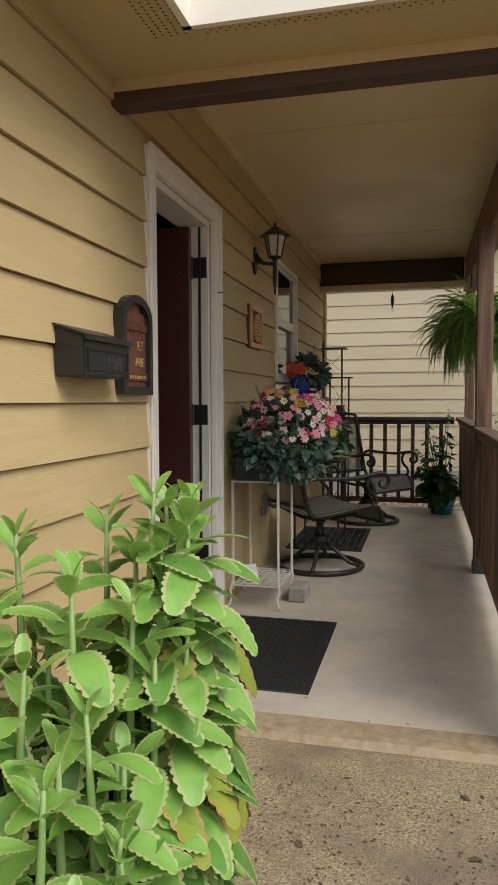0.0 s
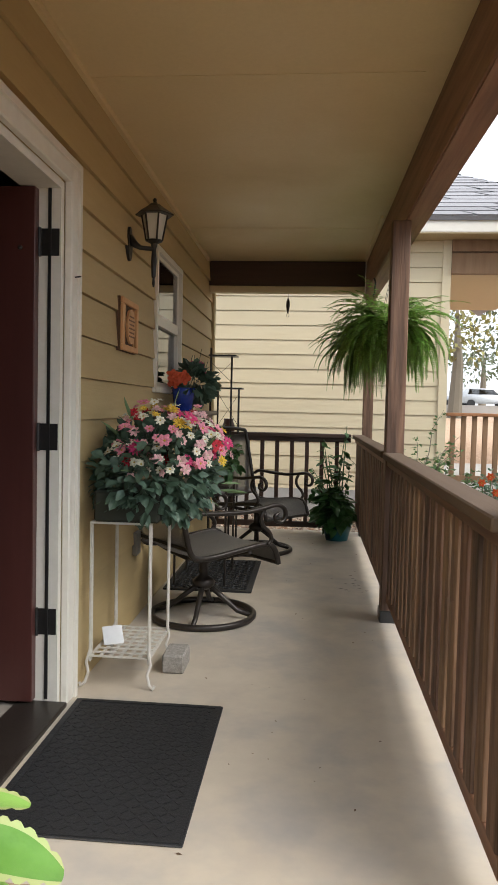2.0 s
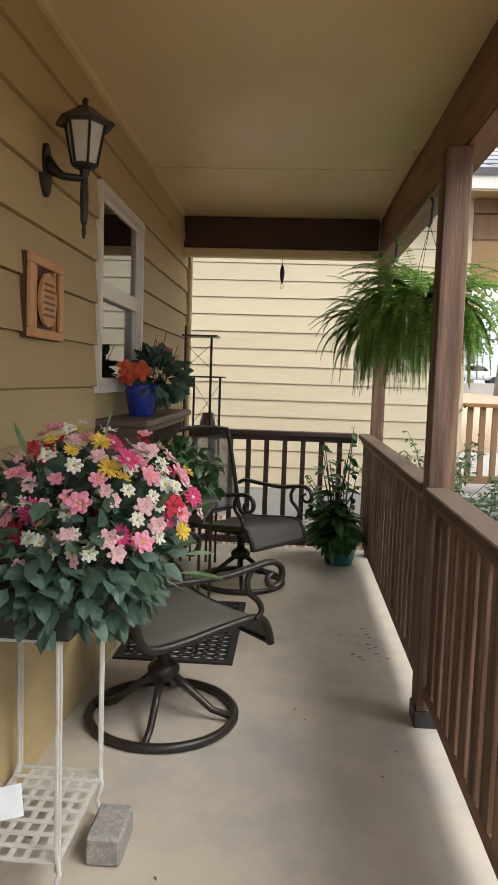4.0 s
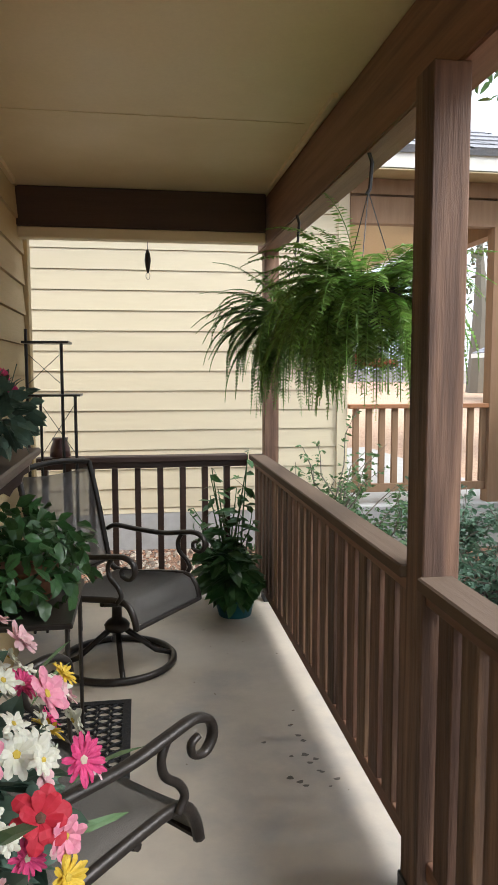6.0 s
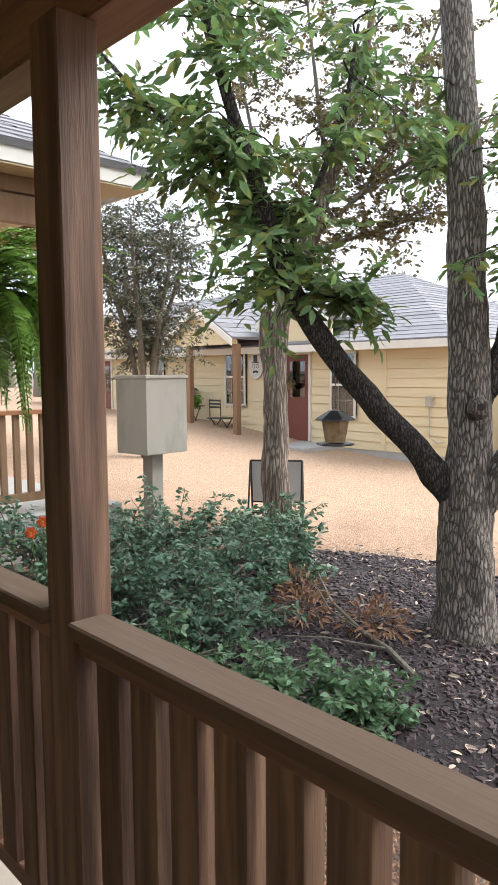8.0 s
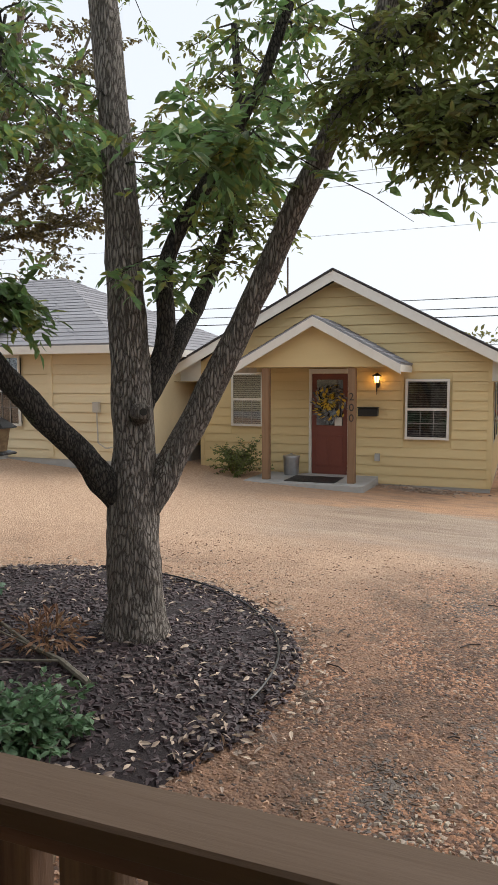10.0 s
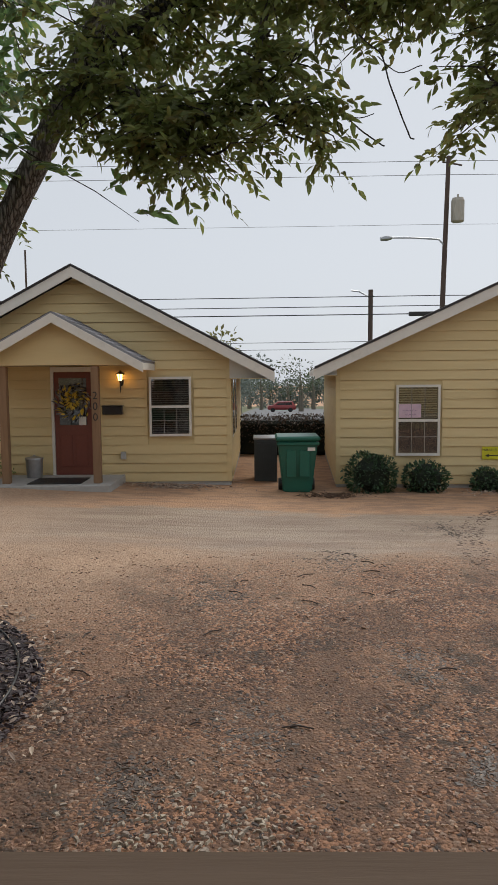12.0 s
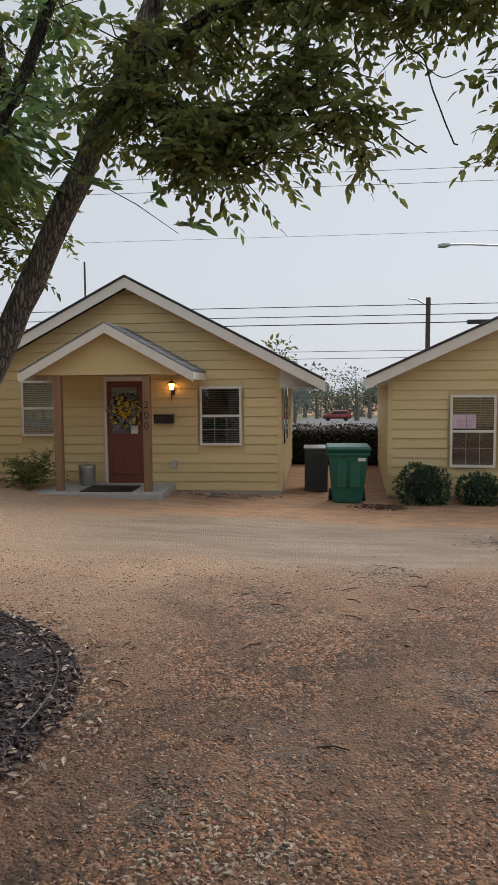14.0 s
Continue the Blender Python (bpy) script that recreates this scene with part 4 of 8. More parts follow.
SILK_LIGHT = leaf_material("silk_pale_green_leaf", (0.12, 0.20, 0.09), (0.16, 0.25, 0.12), 0.15, 0.55)


def petal_flower(radius, petals, layers, mat_, centre):
    """A daisy-like head that faces +z."""
    bm = bmesh.new()
    for k in range(layers):
        lift, rad = 0.18 + 0.3 * k, radius * (1 - 0.25 * k)
        for i in range(petals):
            a = 2 * math.pi * (i + 0.5 * k) / petals + random.uniform(-0.08, 0.08)
            w = rad * 3.3 / petals * random.uniform(0.9, 1.15)
            up = random.uniform(-0.3, 0.3)
            rows = []
            for u, ww, h in ((0.12, 0.35, 0.02), (0.5, 0.95, lift * 0.55), (0.82, 1.0, lift * 0.75 + up * 0.6), (1.0, 0.45, lift * 0.7 + up)):
                rows.append([bm.verts.new((rad * u * math.cos(a) - s * w * ww * math.sin(a) * 0.5, rad * u * math.sin(a) + s * w * ww * math.cos(a) * 0.5, rad * (h - 0.06 * abs(s) + 0.06))) for s in (-1, 0, 1)])
            for p, q in zip(rows, rows[1:]):
                for j in range(2):
                    bm.faces.new((p[j], p[j + 1], q[j + 1], q[j]))
    head = mesh_of(bm, mat_)
    bm = bmesh.new()
    bmesh.ops.create_icosphere(bm, subdivisions=1, radius=radius * 0.2, matrix=Matrix.Diagonal((1, 1, 0.6, 1)) @ Matrix.Translation((0, 0, radius * 0.12)))
    for f in list(bm.faces):
        f.material_index = 1
    me0 = bpy.data.meshes.new("centre")
    bm.to_mesh(me0)
    bm.free()
    bm = bmesh.new()
    bm.from_mesh(head)
    bm.from_mesh(me0)
    bm.to_mesh(head)
    bm.free()
    head.materials.append(centre)
    return head


def petal_material(name, c, c2):
    return material(name, c, 0.6, c2, 60, island=0.12, trans=0.2)


P_PINK, P_ROSE, P_WHITE, P_YELLOW, P_RED, P_PALE = (petal_material(n, a, b) for n, a, b in (
    ("magenta_petal", (0.62, 0.035, 0.16), (0.70, 0.09, 0.25)), ("rose_petal", (0.72, 0.22, 0.33), (0.78, 0.35, 0.42)), ("white_petal", (0.75, 0.73, 0.64), (0.7, 0.7, 0.55)),
    ("yellow_petal", (0.72, 0.48, 0.03), (0.75, 0.55, 0.08)), ("red_petal", (0.5, 0.015, 0.03), (0.58, 0.03, 0.06)), ("pale_pink_petal", (0.75, 0.42, 0.45), (0.72, 0.5, 0.5))))
C_YEL, C_DARK, C_WHT = material("yellow_floret", (0.55, 0.40, 0.05), 0.8), material("dark_floret", (0.12, 0.05, 0.03), 0.8), material("pale_floret", (0.6, 0.55, 0.4), 0.8)

bouquet = thing("silk_flower_arrangement", (0.3, 4.15, 0.70), "large pink, white and yellow silk flowers over dark green leaves", "flower arrangement")
part("planter", boxed(0.06, 0.34, 3.88, 4.36, 0.706, 0.84, 0.01), material("dark_planter", (0.03, 0.035, 0.025), 0.8), bouquet, "dark planter hidden by leaves")
kinds = [(petal_flower(0.07, 14, 2, P_PINK, C_WHT), 0.10), (petal_flower(0.06, 6, 2, P_ROSE, C_YEL), 0.16), (petal_flower(0.05, 8, 2, P_WHITE, C_YEL), 0.34), (petal_flower(0.058, 11, 2, P_YELLOW, C_YEL), 0.08), (petal_flower(0.064, 6, 2, P_RED, C_DARK), 0.10), (petal_flower(0.05, 6, 3, P_PALE, C_WHT), 0.22)]
rng = random.Random(19)
C0, RAD = Vector((0.32, 4.14, 0.94)), Vector((0.285, 0.31, 0.27))
heads = []
tries = 0
while len(heads) < 140 and tries < 9000:
    tries += 1
    d = Vector((rng.gauss(0.15, 0.7), rng.gauss(-0.15, 0.8), rng.gauss(0.25, 0.5))).normalized()
    if d.z < (-0.02 if d.x > 0.2 else -0.18) or d.x < -0.75:
        continue
    r = rng.uniform(0.88, 1.08)
    p = C0 + Vector((d.x * RAD.x, d.y * RAD.y, d.z * RAD.z)) * r
    if p.x < 0.05 or any((p - q).length < 0.031 for q in heads):
        continue
    heads.append(p)
    pick, total = rng.random(), 0
    for me, w in kinds:
        total += w
        if pick <= total:
            break
    face = (d + Vector((0.25, -0.35, 0.25)) + Vector((rng.gauss(0, 0.25), rng.gauss(0, 0.25), rng.gauss(0, 0.25)))).normalized()
    piece("flower_head", me, bouquet, Matrix.Translation(p) @ face.to_track_quat("Z", "Y").to_matrix().to_4x4() @ Matrix.Diagonal((*[rng.uniform(0.32, 0.58)] * 3, 1)))
pts, dd = ball(1500, (0.27, 4.13, 0.90), (0.27, 0.34, 0.24), 0.5)
keep = (pts[:, 0] > 0.03) & (pts[:, 2] > 0.72)
pts, dd = pts[keep], dd[keep]
v, f = leaves(pts, dd + RNG.normal(0, 0.5, dd.shape) + (0.1, -0.1, -0.25), RNG.uniform(0.04, 0.08, len(pts)), LEAF * (1, 1.3, 1), 0.7)
part("foliage", from_arrays(v, f, SILK_GREEN), None, bouquet, "dusty dark green silk leaves")
pts, dd = ball(34, (0.33, 4.15, 0.93), (0.28, 0.32, 0.26), 0.8)
keep = (pts[:, 0] > 0.04) & (pts[:, 2] > 0.75)
v, f = leaves(pts[keep], dd[keep] + (0, 0, 0.4), RNG.uniform(0.08, 0.15, keep.sum()), LEAF * (1, 0.3, 1), 0.7)
tagged(part("blade_tuft", from_arrays(v, f, SILK_LIGHT), None, bouquet, "thin pale silk blades"), kind="stuff")

# ---- window shelf with vase ----
SHELFWOOD = material("brown_shelf_paint", (0.085, 0.055, 0.045), 0.5, (0.12, 0.08, 0.066), 16, bump=0.25, stretch=(1, 0.1, 1), stain=(0.15, 0.11, 0.095), stain_scale=3)
sh = thing("window_shelf", (0.1, 5.85, 0.93), "brown wooden shelf on scalloped brackets under the window", "shelf")
part("board", boxed(0.002, 0.235, 5.22, 6.50, 1.138, 1.172, 0.008), SHELFWOOD, sh, "worn flat shelf board")
bm = bmesh.new()
box(bm, 0.002, 0.20, 5.245, 6.475, 1.106, 1.1375)
part("moulding", bm, SHELFWOOD, sh)
scal = [(0.0, 1.067), (0.0, 0.90), (0.03, 0.895), (0.05, 0.93), (0.08, 0.945), (0.105, 0.93), (0.12, 0.955), (0.155, 0.985), (0.165, 1.02), (0.19, 1.035), (0.19, 1.067)]
for y in (5.27, 6.42):
    bm = bmesh.new()
    prism(bm, [(x + 0.004, z + 0.038) for x, z in scal], 0.03, Matrix(((1, 0, 0, 0), (0, 0, 1, y), (0, 1, 0, 0), (0, 0, 0, 1))))
    part("bracket", bm, SHELFWOOD, sh)
bm = bmesh.new()
prism(bm, [(5.301, 1.105), (5.301, 0.96), (5.42, 0.98), (5.56, 1.03), (5.86, 1.06), (6.16, 1.03), (6.3, 0.98), (6.419, 0.96), (6.419, 1.105)], 0.018, Matrix.Translation((0.004, 0, 0)) @ ON_WALL)
part("apron", bm, SHELFWOOD, sh)

COBALT = material("cobalt_glazed_ceramic", (0.012, 0.03, 0.22), 0.12, (0.02, 0.05, 0.3), 30, bump=0.6, bump_scale=60)
def potted(name, at, profile, pot_mat, label, category, pot_label):
    t = thing(name, at, label, category)
    part("pot", lathe(bmesh.new(), profile, 28, at), pot_mat, t, pot_label, True)
    return t


vase = potted("blue_vase_of_flowers", (0.125, 5.60, 1.172), [(0.052, 0), (0.058, 0.01), (0.072, 0.1), (0.078, 0.15), (0.074, 0.152), (0.066, 0.13)], COBALT, "hammered cobalt blue pot with orange rose and leaves on the shelf", "potted flowers", "hammered cobalt blue pot")
ORANGE = petal_material("orange_rose_petal", (0.62, 0.11, 0.03), (0.55, 0.06, 0.02))
rose = petal_flower(0.05, 5, 3, ORANGE, ORANGE)
for p, d in (((0.14, 5.50, 1.385), (0.5, -0.8, 0.2)), ((0.08, 5.52, 1.36), (0.1, -0.9, 0.3)), ((0.08, 5.46, 1.39), (0.6, -0.6, 0.4))):
    piece("rose_head", rose, vase, Matrix.Translation(p) @ Vector(d).to_track_quat("Z", "Y").to_matrix().to_4x4(), "orange silk rose")
small = petal_flower(0.03, 8, 2, P_PINK, C_DARK)
for p in ((0.2, 5.85, 1.49), (0.13, 5.95, 1.50), (0.2, 6.05, 1.43)):
    piece("small_flower", small, vase, Matrix.Translation(p) @ Vector((0.5, -0.7, 0.4)).to_track_quat("Z", "Y").to_matrix().to_4x4())
pts, dd = ball(300, (0.17, 5.80, 1.36), (0.13, 0.28, 0.12), 0.3)
keep = (pts[:, 0] > 0.03) & (pts[:, 2] > 1.18)
v, f = leaves(pts[keep], dd[keep] + (0.1, 0, -0.2), RNG.uniform(0.045, 0.085, keep.sum()), LEAF * (1, 1.5, 1), 0.8)
part("foliage", from_arrays(v, f, SILK_GREEN), None, vase)
bm = bmesh.new()
for i in range(9):
    a = Vector((0.12 + rng.uniform(-0.04, 0.06), 5.7 + rng.uniform(-0.1, 0.35), 1.31))
    b = a + Vector((rng.uniform(-0.04, 0.08), rng.uniform(-0.08, 0.1), rng.uniform(0.15, 0.27)))
    tube(bm, [a, (a + b) / 2 + Vector((0.01, 0, 0.02)), b], 0.002, 4)
tagged(part("stalk_bundle", bm, SILK_GREEN, vase), kind="stuff")

# ---- plant stand between the chairs ----
IVY = leaf_material("glossy_ivy_leaf", (0.045, 0.115, 0.035), (0.07, 0.16, 0.05), 0.2, 0.35)
ps = thing("wire_side_stand", (0.25, 5.9, 0), "dark wire stand with a shallow glass tray", "plant stand")
for x, y in ((0.08, 5.62), (0.42, 5.62), (0.08, 6.1), (0.42, 6.1)):
    part("leg", tube(bmesh.new(), [(x, y, 0), (x, y, 0.66)], 0.008, 6), IRON, ps)
part("tray", boxed(0.06, 0.44, 5.6, 6.12, 0.6605, 0.68, 0.004), IRON, ps)
ivy = thing("ivy_pot", (0.25, 5.88, 0.68), "leafy green ivy in a pot on the wire stand", "potted plant")
part("pot", lathe(bmesh.new(), [(0.09, 0.682), (0.12, 0.80), (0.115, 0.805)], 20, (0.25, 5.88, 0)), material("terracotta", (0.25, 0.1, 0.05), 0.8), ivy)
pts, dd = ball(420, (0.27, 5.86, 0.84), (0.22, 0.28, 0.20), 0.35)
pts = pts[pts[:, 0] > 0.06]
v, f = leaves(pts, RNG.normal(0, 0.6, pts.shape) + (0.15, -0.25, -0.2), RNG.uniform(0.05, 0.09, len(pts)), LEAF * (1, 1.3, 1), 0.7)
part("foliage", from_arrays(v, f, IVY), None, ivy)

# ---- corner plant ----
cp = potted("corner_pot_plant", (1.235, 7.55, 0.0), [(0.10, 0), (0.13, 0.12), (0.15, 0.2), (0.155, 0.22), (0.14, 0.22), (0.13, 0.19)], material("teal_plastic", (0.01, 0.10, 0.11), 0.4), "broad-leaved green plant in a teal pot in the corner", "potted plant", "teal pot")
bm = bmesh.new()
lv, lf, base = [], [], 0
for i in range(38):
    tip = Vector((1.235 + rng.uniform(-0.27, 0.16), 7.55 + rng.uniform(-0.28, 0.2), rng.choice((rng.uniform(0.2, 0.5), rng.uniform(0.2, 0.5), rng.uniform(0.35, 0.85), rng.uniform(0.6, 1.1)))))
    a = Vector((1.235 + rng.uniform(-0.05, 0.05), 7.55 + rng.uniform(-0.05, 0.05), 0.18))
    tube(bm, [a, (a + tip) / 2 + Vector((0, 0, 0.05)), tip], [0.006, 0.005, 0.003], 5)
    k = 9
    ts = np.linspace(0.2, 1.0, k)
    p = np.array([a.lerp(tip, t) for t in ts])
    d = RNG.normal(0, 1, (k, 3)) * (1, 1, 0.25) + (-0.2, -0.35, -0.15)
    v, f = leaves(p, d, RNG.uniform(0.11, 0.2, k) * (1.25 - 0.6 * ts) * (1.35 if tip.z < 0.6 else 0.8), LEAF * (1, 0.95, 1), 0.5)
    lv.append(v)
    lf.append(f + base)
    base += len(v)
tagged(part("stalk_bundle", bm, IVY, cp), kind="stuff")
part("foliage", from_arrays(np.vstack(lv), np.vstack(lf), IVY), None, cp, "broad pointed green leaves")

# ---- iron trellis shelf, jug and hanging ornament ----
tr = thing("stepped_iron_stand", (0.18, 7.4, 0), "black wrought iron stepped stand with thin wire curls", "stand")
def bar(p, q, r=0.008, name="bar"):
    part(name, tube(bmesh.new(), [p, q], r, 6), BLACK, tr)
for x, h in ((0.05, 1.74), (0.24, 1.665), (0.31, 1.375)):
    bar((x, 7.40, 0), (x, 7.40, h), 0.009, "upright")
part("step", boxed(0.04, 0.29, 7.30, 7.50, 1.66, 1.672), BLACK, tr)
part("step", boxed(0.04, 0.345, 7.30, 7.50, 1.368, 1.38), BLACK, tr)
bar((0.12, 7.40, 0), (0.12, 7.40, 1.375))
for z0, z1, x0, x1 in ((1.39, 1.65, 0.06, 0.23), (1.0, 1.36, 0.13, 0.30)):
    bar((x0, 7.40, z0 + 0.05), (x1, 7.40, z1 - 0.05), 0.002, "wire")
    bar((x0, 7.402, z1 - 0.05), (x1, 7.402, z0 + 0.05), 0.002, "wire")
solid("brown_jug", lathe(bmesh.new(), [(0.05, 0), (0.065, 0.01), (0.06, 0.06), (0.045, 0.10), (0.05, 0.125), (0.04, 0.125)], 18, (0.17, 7.86, 0.968)), material("brown_glaze", (0.075, 0.03, 0.025), 0.35), "small brown ceramic jug on the end railing", "jug", "", "", True)
fish = thing("hanging_spinner", (0.73, 7.575, 2.07), "small dark hanging ornament below the end beam", "ornament")
part("cord", tube(bmesh.new(), [(0.73, 7.575, 2.262), (0.73, 7.575, 2.21)], 0.002, 5), BLACK, fish)
part("body", lathe(bmesh.new(), [(0.004, 0.0), (0.012, 0.03), (0.019, 0.075), (0.015, 0.11), (0.005, 0.14)], 12, (0.73, 7.575, 2.08)), IRON, fish, "", True)
part("ring", tube(bmesh.new(), [(0.73 + 0.012 * math.cos(a), 7.575, 2.065 + 0.02 * math.sin(a)) for a in [2 * math.pi * i / 12 for i in range(12)]], 0.0018, 5, closed=True), BLACK, fish)

# ---- hanging ferns ----
FERN_A = leaf_material("fern_frond", (0.15, 0.28, 0.05), (0.24, 0.38, 0.09), 0.5, 0.45, 0.4)
FERN_B = leaf_material("fern_frond_deep", (0.105, 0.215, 0.042), (0.15, 0.27, 0.06), 0.35, 0.5)


def fern(at, hook_z, count, reach, mat_, label):
    t = thing("hanging_fern", (at[0], at[1], at[2]), label, "hanging plant", "hanging ferns")
    bm = lathe(bmesh.new(), [(0.07, -0.06), (0.12, 0.05), (0.13, 0.07), (0.12, 0.07)], 20, at)
    part("basket", bm, BLACK, t, "dark round basket hidden by fronds")
    bm = tube(bmesh.new(), [(at[0], at[1], hook_z + 0.004), (at[0] + 0.012, at[1], hook_z - 0.03), (at[0] + 0.006, at[1], hook_z - 0.12), (at[0] - 0.006, at[1], hook_z - 0.14)], 0.007, 6)
    part("hook", bm, BLACK, t)
    bm = bmesh.new()
    for k in range(3):
        a = k * 2.1
        tube(bm, [(at[0], at[1], hook_z - 0.13), (at[0] + 0.12 * math.cos(a), at[1] + 0.12 * math.sin(a), at[2] + 0.06)], 0.002, 4)
    part("hanger", bm, BLACK, t)
    r = random.Random(int(at[1] * 100))
    P, Dv, S = [], [], []
    stems = bmesh.new()
    for i in range(count):
        a = r.uniform(0, 2 * math.pi)
        n = 30
        step = r.uniform(0.75, 1.25) * reach * 1.5 / n
        slope, bend = radians(r.uniform(-45, 88)), radians(r.uniform(70, 150))
        sway = r.uniform(-0.4, 0.4)
        q = Vector(at) + Vector((0.09 * math.cos(a), 0.09 * math.sin(a), 0.04))
        pts = []
        for k in range(n):
            u = k / (n - 1)
            e = max(slope - bend * u ** 0.9, -1.5)
            q = q + step * Vector((math.cos(e) * math.cos(a + sway * u), math.cos(e) * math.sin(a + sway * u), math.sin(e)))
            pts.append(q)
        tube(stems, pts[::5] + [pts[-1]], 0.0018, 3)
        for k in range(2, n):
            u = k / (n - 1)
            d = (pts[k] - pts[k - 1]).normalized()
            side = d.cross(Vector((0, 0, 1)))
            if side.length < 0.05:
                side = Vector((math.sin(a), -math.cos(a), 0))
            side.normalize()
            ln = 0.05 * (1 - 0.85 * u ** 2) * min(1, 0.4 + 2 * u)
            for s in (-1, 1):
                P.append(pts[k])
                Dv.append(side * s + d * 0.35 + Vector((0, 0, -0.1)))
                S.append(ln * r.uniform(0.85, 1.1))
    v, f = leaves(np.array([list(p) for p in P]), np.array([list(p) for p in Dv]), np.array(S), LEAF * (1, 0.85, 1), 0.3)
    part("stem_tangle", stems, mat_, t)
    part("fronds", from_arrays(v, f, mat_), None, t, "arching green fern fronds")
    return t


fern((1.47, 5.74, 1.72), BEAM_Z, 210, 0.26, FERN_A, "bushy bright green hanging fern below the side beam")
fern((1.44, 6.75, 1.70), BEAM_Z, 210, 0.27, FERN_B, "bushy deep green hanging fern below the side beam")

# ---- wet spots and bits of leaf litter on the floor ----
SPOT = material("dark_damp_spot", (0.13, 0.11, 0.09), 0.4)
spots = bmesh.new()
for i in range(16):
    x, y, r = rng.gauss(1.27, 0.06), rng.uniform(5.65, 6.25), rng.uniform(0.006, 0.015)
    ring = [spots.verts.new((x + r * (1 + 0.3 * math.sin(3 * a + i)) * math.cos(a), y + 0.8 * r * math.sin(a) * (1 + 0.25 * math.cos(2 * a + i)), 0.0012)) for a in [2 * math.pi * k / 10 for k in range(10)]]
    spots.faces.new(ring)
solid("damp_spots", spots, SPOT, "scattered dark damp spots on the porch floor", "spots", "stuff")
BROWNLEAF = leaf_material("dry_brown_leaf", (0.085, 0.05, 0.03), (0.15, 0.09, 0.055), 0.1, 0.8)
n = 1100
p = np.stack([RNG.uniform(0.3, 1.5, n), RNG.uniform(1.3, 2.3, n), np.full(n, -0.0195)], 1)
v, f = leaves(p, RNG.normal(0, 1, (n, 3)) * (1, 1, 0.02), np.concatenate([RNG.uniform(0.006, 0.016, n - 12), RNG.uniform(0.025, 0.05, 12)]), LEAF, 0.15)
tagged(new("leaf_litter", from_arrays(v, f, BROWNLEAF)), "small dark leaf bits scattered on the wet walkway", "leaf litter", "", "stuff")
n = 40
p = np.stack([RNG.uniform(0.5, 1.4, n), RNG.uniform(2.5, 7.5, n), np.full(n, 0.0015)], 1)
v, f = leaves(p, RNG.normal(0, 1, (n, 3)) * (1, 1, 0.02), RNG.uniform(0.006, 0.02, n), LEAF, 0.15)
tagged(new("leaf_litter", from_arrays(v, f, BROWNLEAF)), "tiny leaf bits on the porch floor", "leaf litter", "", "stuff")

# ---- tall succulent by the walk ----
def scalloped(length, width, bend, teeth=11, rough=0.0):
    """A thick leaf with a toothed rim, along +x, face up."""
    bm = bmesh.new()
    rows = []
    n = 33
    for i in range(n + 1):
        u = i / n
        w = width * (math.sin(math.pi * min(1.0, u * 0.93 + 0.035)) ** 0.75) * (0.6 + 0.55 * u) * (1 if 0.1 < u else 0.4 + 6 * u * 0.6)
        tooth = 0.17 * width * abs(math.sin(math.pi * teeth * u)) if u > 0.2 else 0
        x = length * (u - 0.12 * u * u * bend)
        z = -length * bend * 0.42 * u * u
        rows.append([bm.verts.new((x, s * (w + tooth * (abs(s) == 1)), z + 0.22 * abs(s) ** 1.6 * w * (1 if bend < 1.3 else 0.5))) for s in (-1, -0.86, -0.45, 0, 0.45, 0.86, 1)])
    for a, b in zip(rows, rows[1:]):
        for j in range(6):
            fc = bm.faces.new((a[j], a[j + 1], b[j + 1], b[j]))
            fc.material_index = 1 if j in (0, 5) else 0
    return bm


SUCC = [leaf_material(n, a, b, 0.25, 0.3, 0.0, s) for n, a, b, s in (
    ("fresh_succulent_leaf", (0.20, 0.40, 0.07), (0.29, 0.49, 0.12), (0.11, 0.26, 0.04)), ("deep_succulent_leaf", (0.11, 0.26, 0.045), (0.18, 0.36, 0.075), (0.07, 0.17, 0.03)), ("yellowing_succulent_leaf", (0.30, 0.36, 0.05), (0.22, 0.33, 0.05), (0.42, 0.36, 0.05)))]
RIM = leaf_material("pale_leaf_rim", (0.40, 0.50, 0.20), (0.44, 0.44, 0.20), 0.3, 0.5, 0.0)
RIM_OLD = leaf_material("ochre_leaf_rim", (0.42, 0.30, 0.08), (0.30, 0.20, 0.06), 0.2, 0.6, 0.0)
STEM = material("pale_green_stem", (0.24, 0.36, 0.12), 0.5, (0.2, 0.3, 0.1), 20)
leafs = []
for k, (ln, wd, bd, mi) in enumerate(((0.12, 0.025, 0.6, 0), (0.135, 0.031, 1.2, 0), (0.15, 0.034, 1.5, 0), (0.14, 0.032, 1.2, 1), (0.16, 0.037, 1.6, 1), (0.165, 0.036, 1.9, 2))):
    bm = scalloped(ln, wd, bd)
    me = bpy.data.meshes.new("leaf")
    bmesh.ops.recalc_face_normals(bm, faces=bm.faces)
    bm.to_mesh(me)
    bm.free()
    me.materials.append(SUCC[mi])
    me.materials.append(RIM_OLD if mi == 2 else RIM)
    me.shade_smooth()
    leafs.append(me)
rng = random.Random(5)
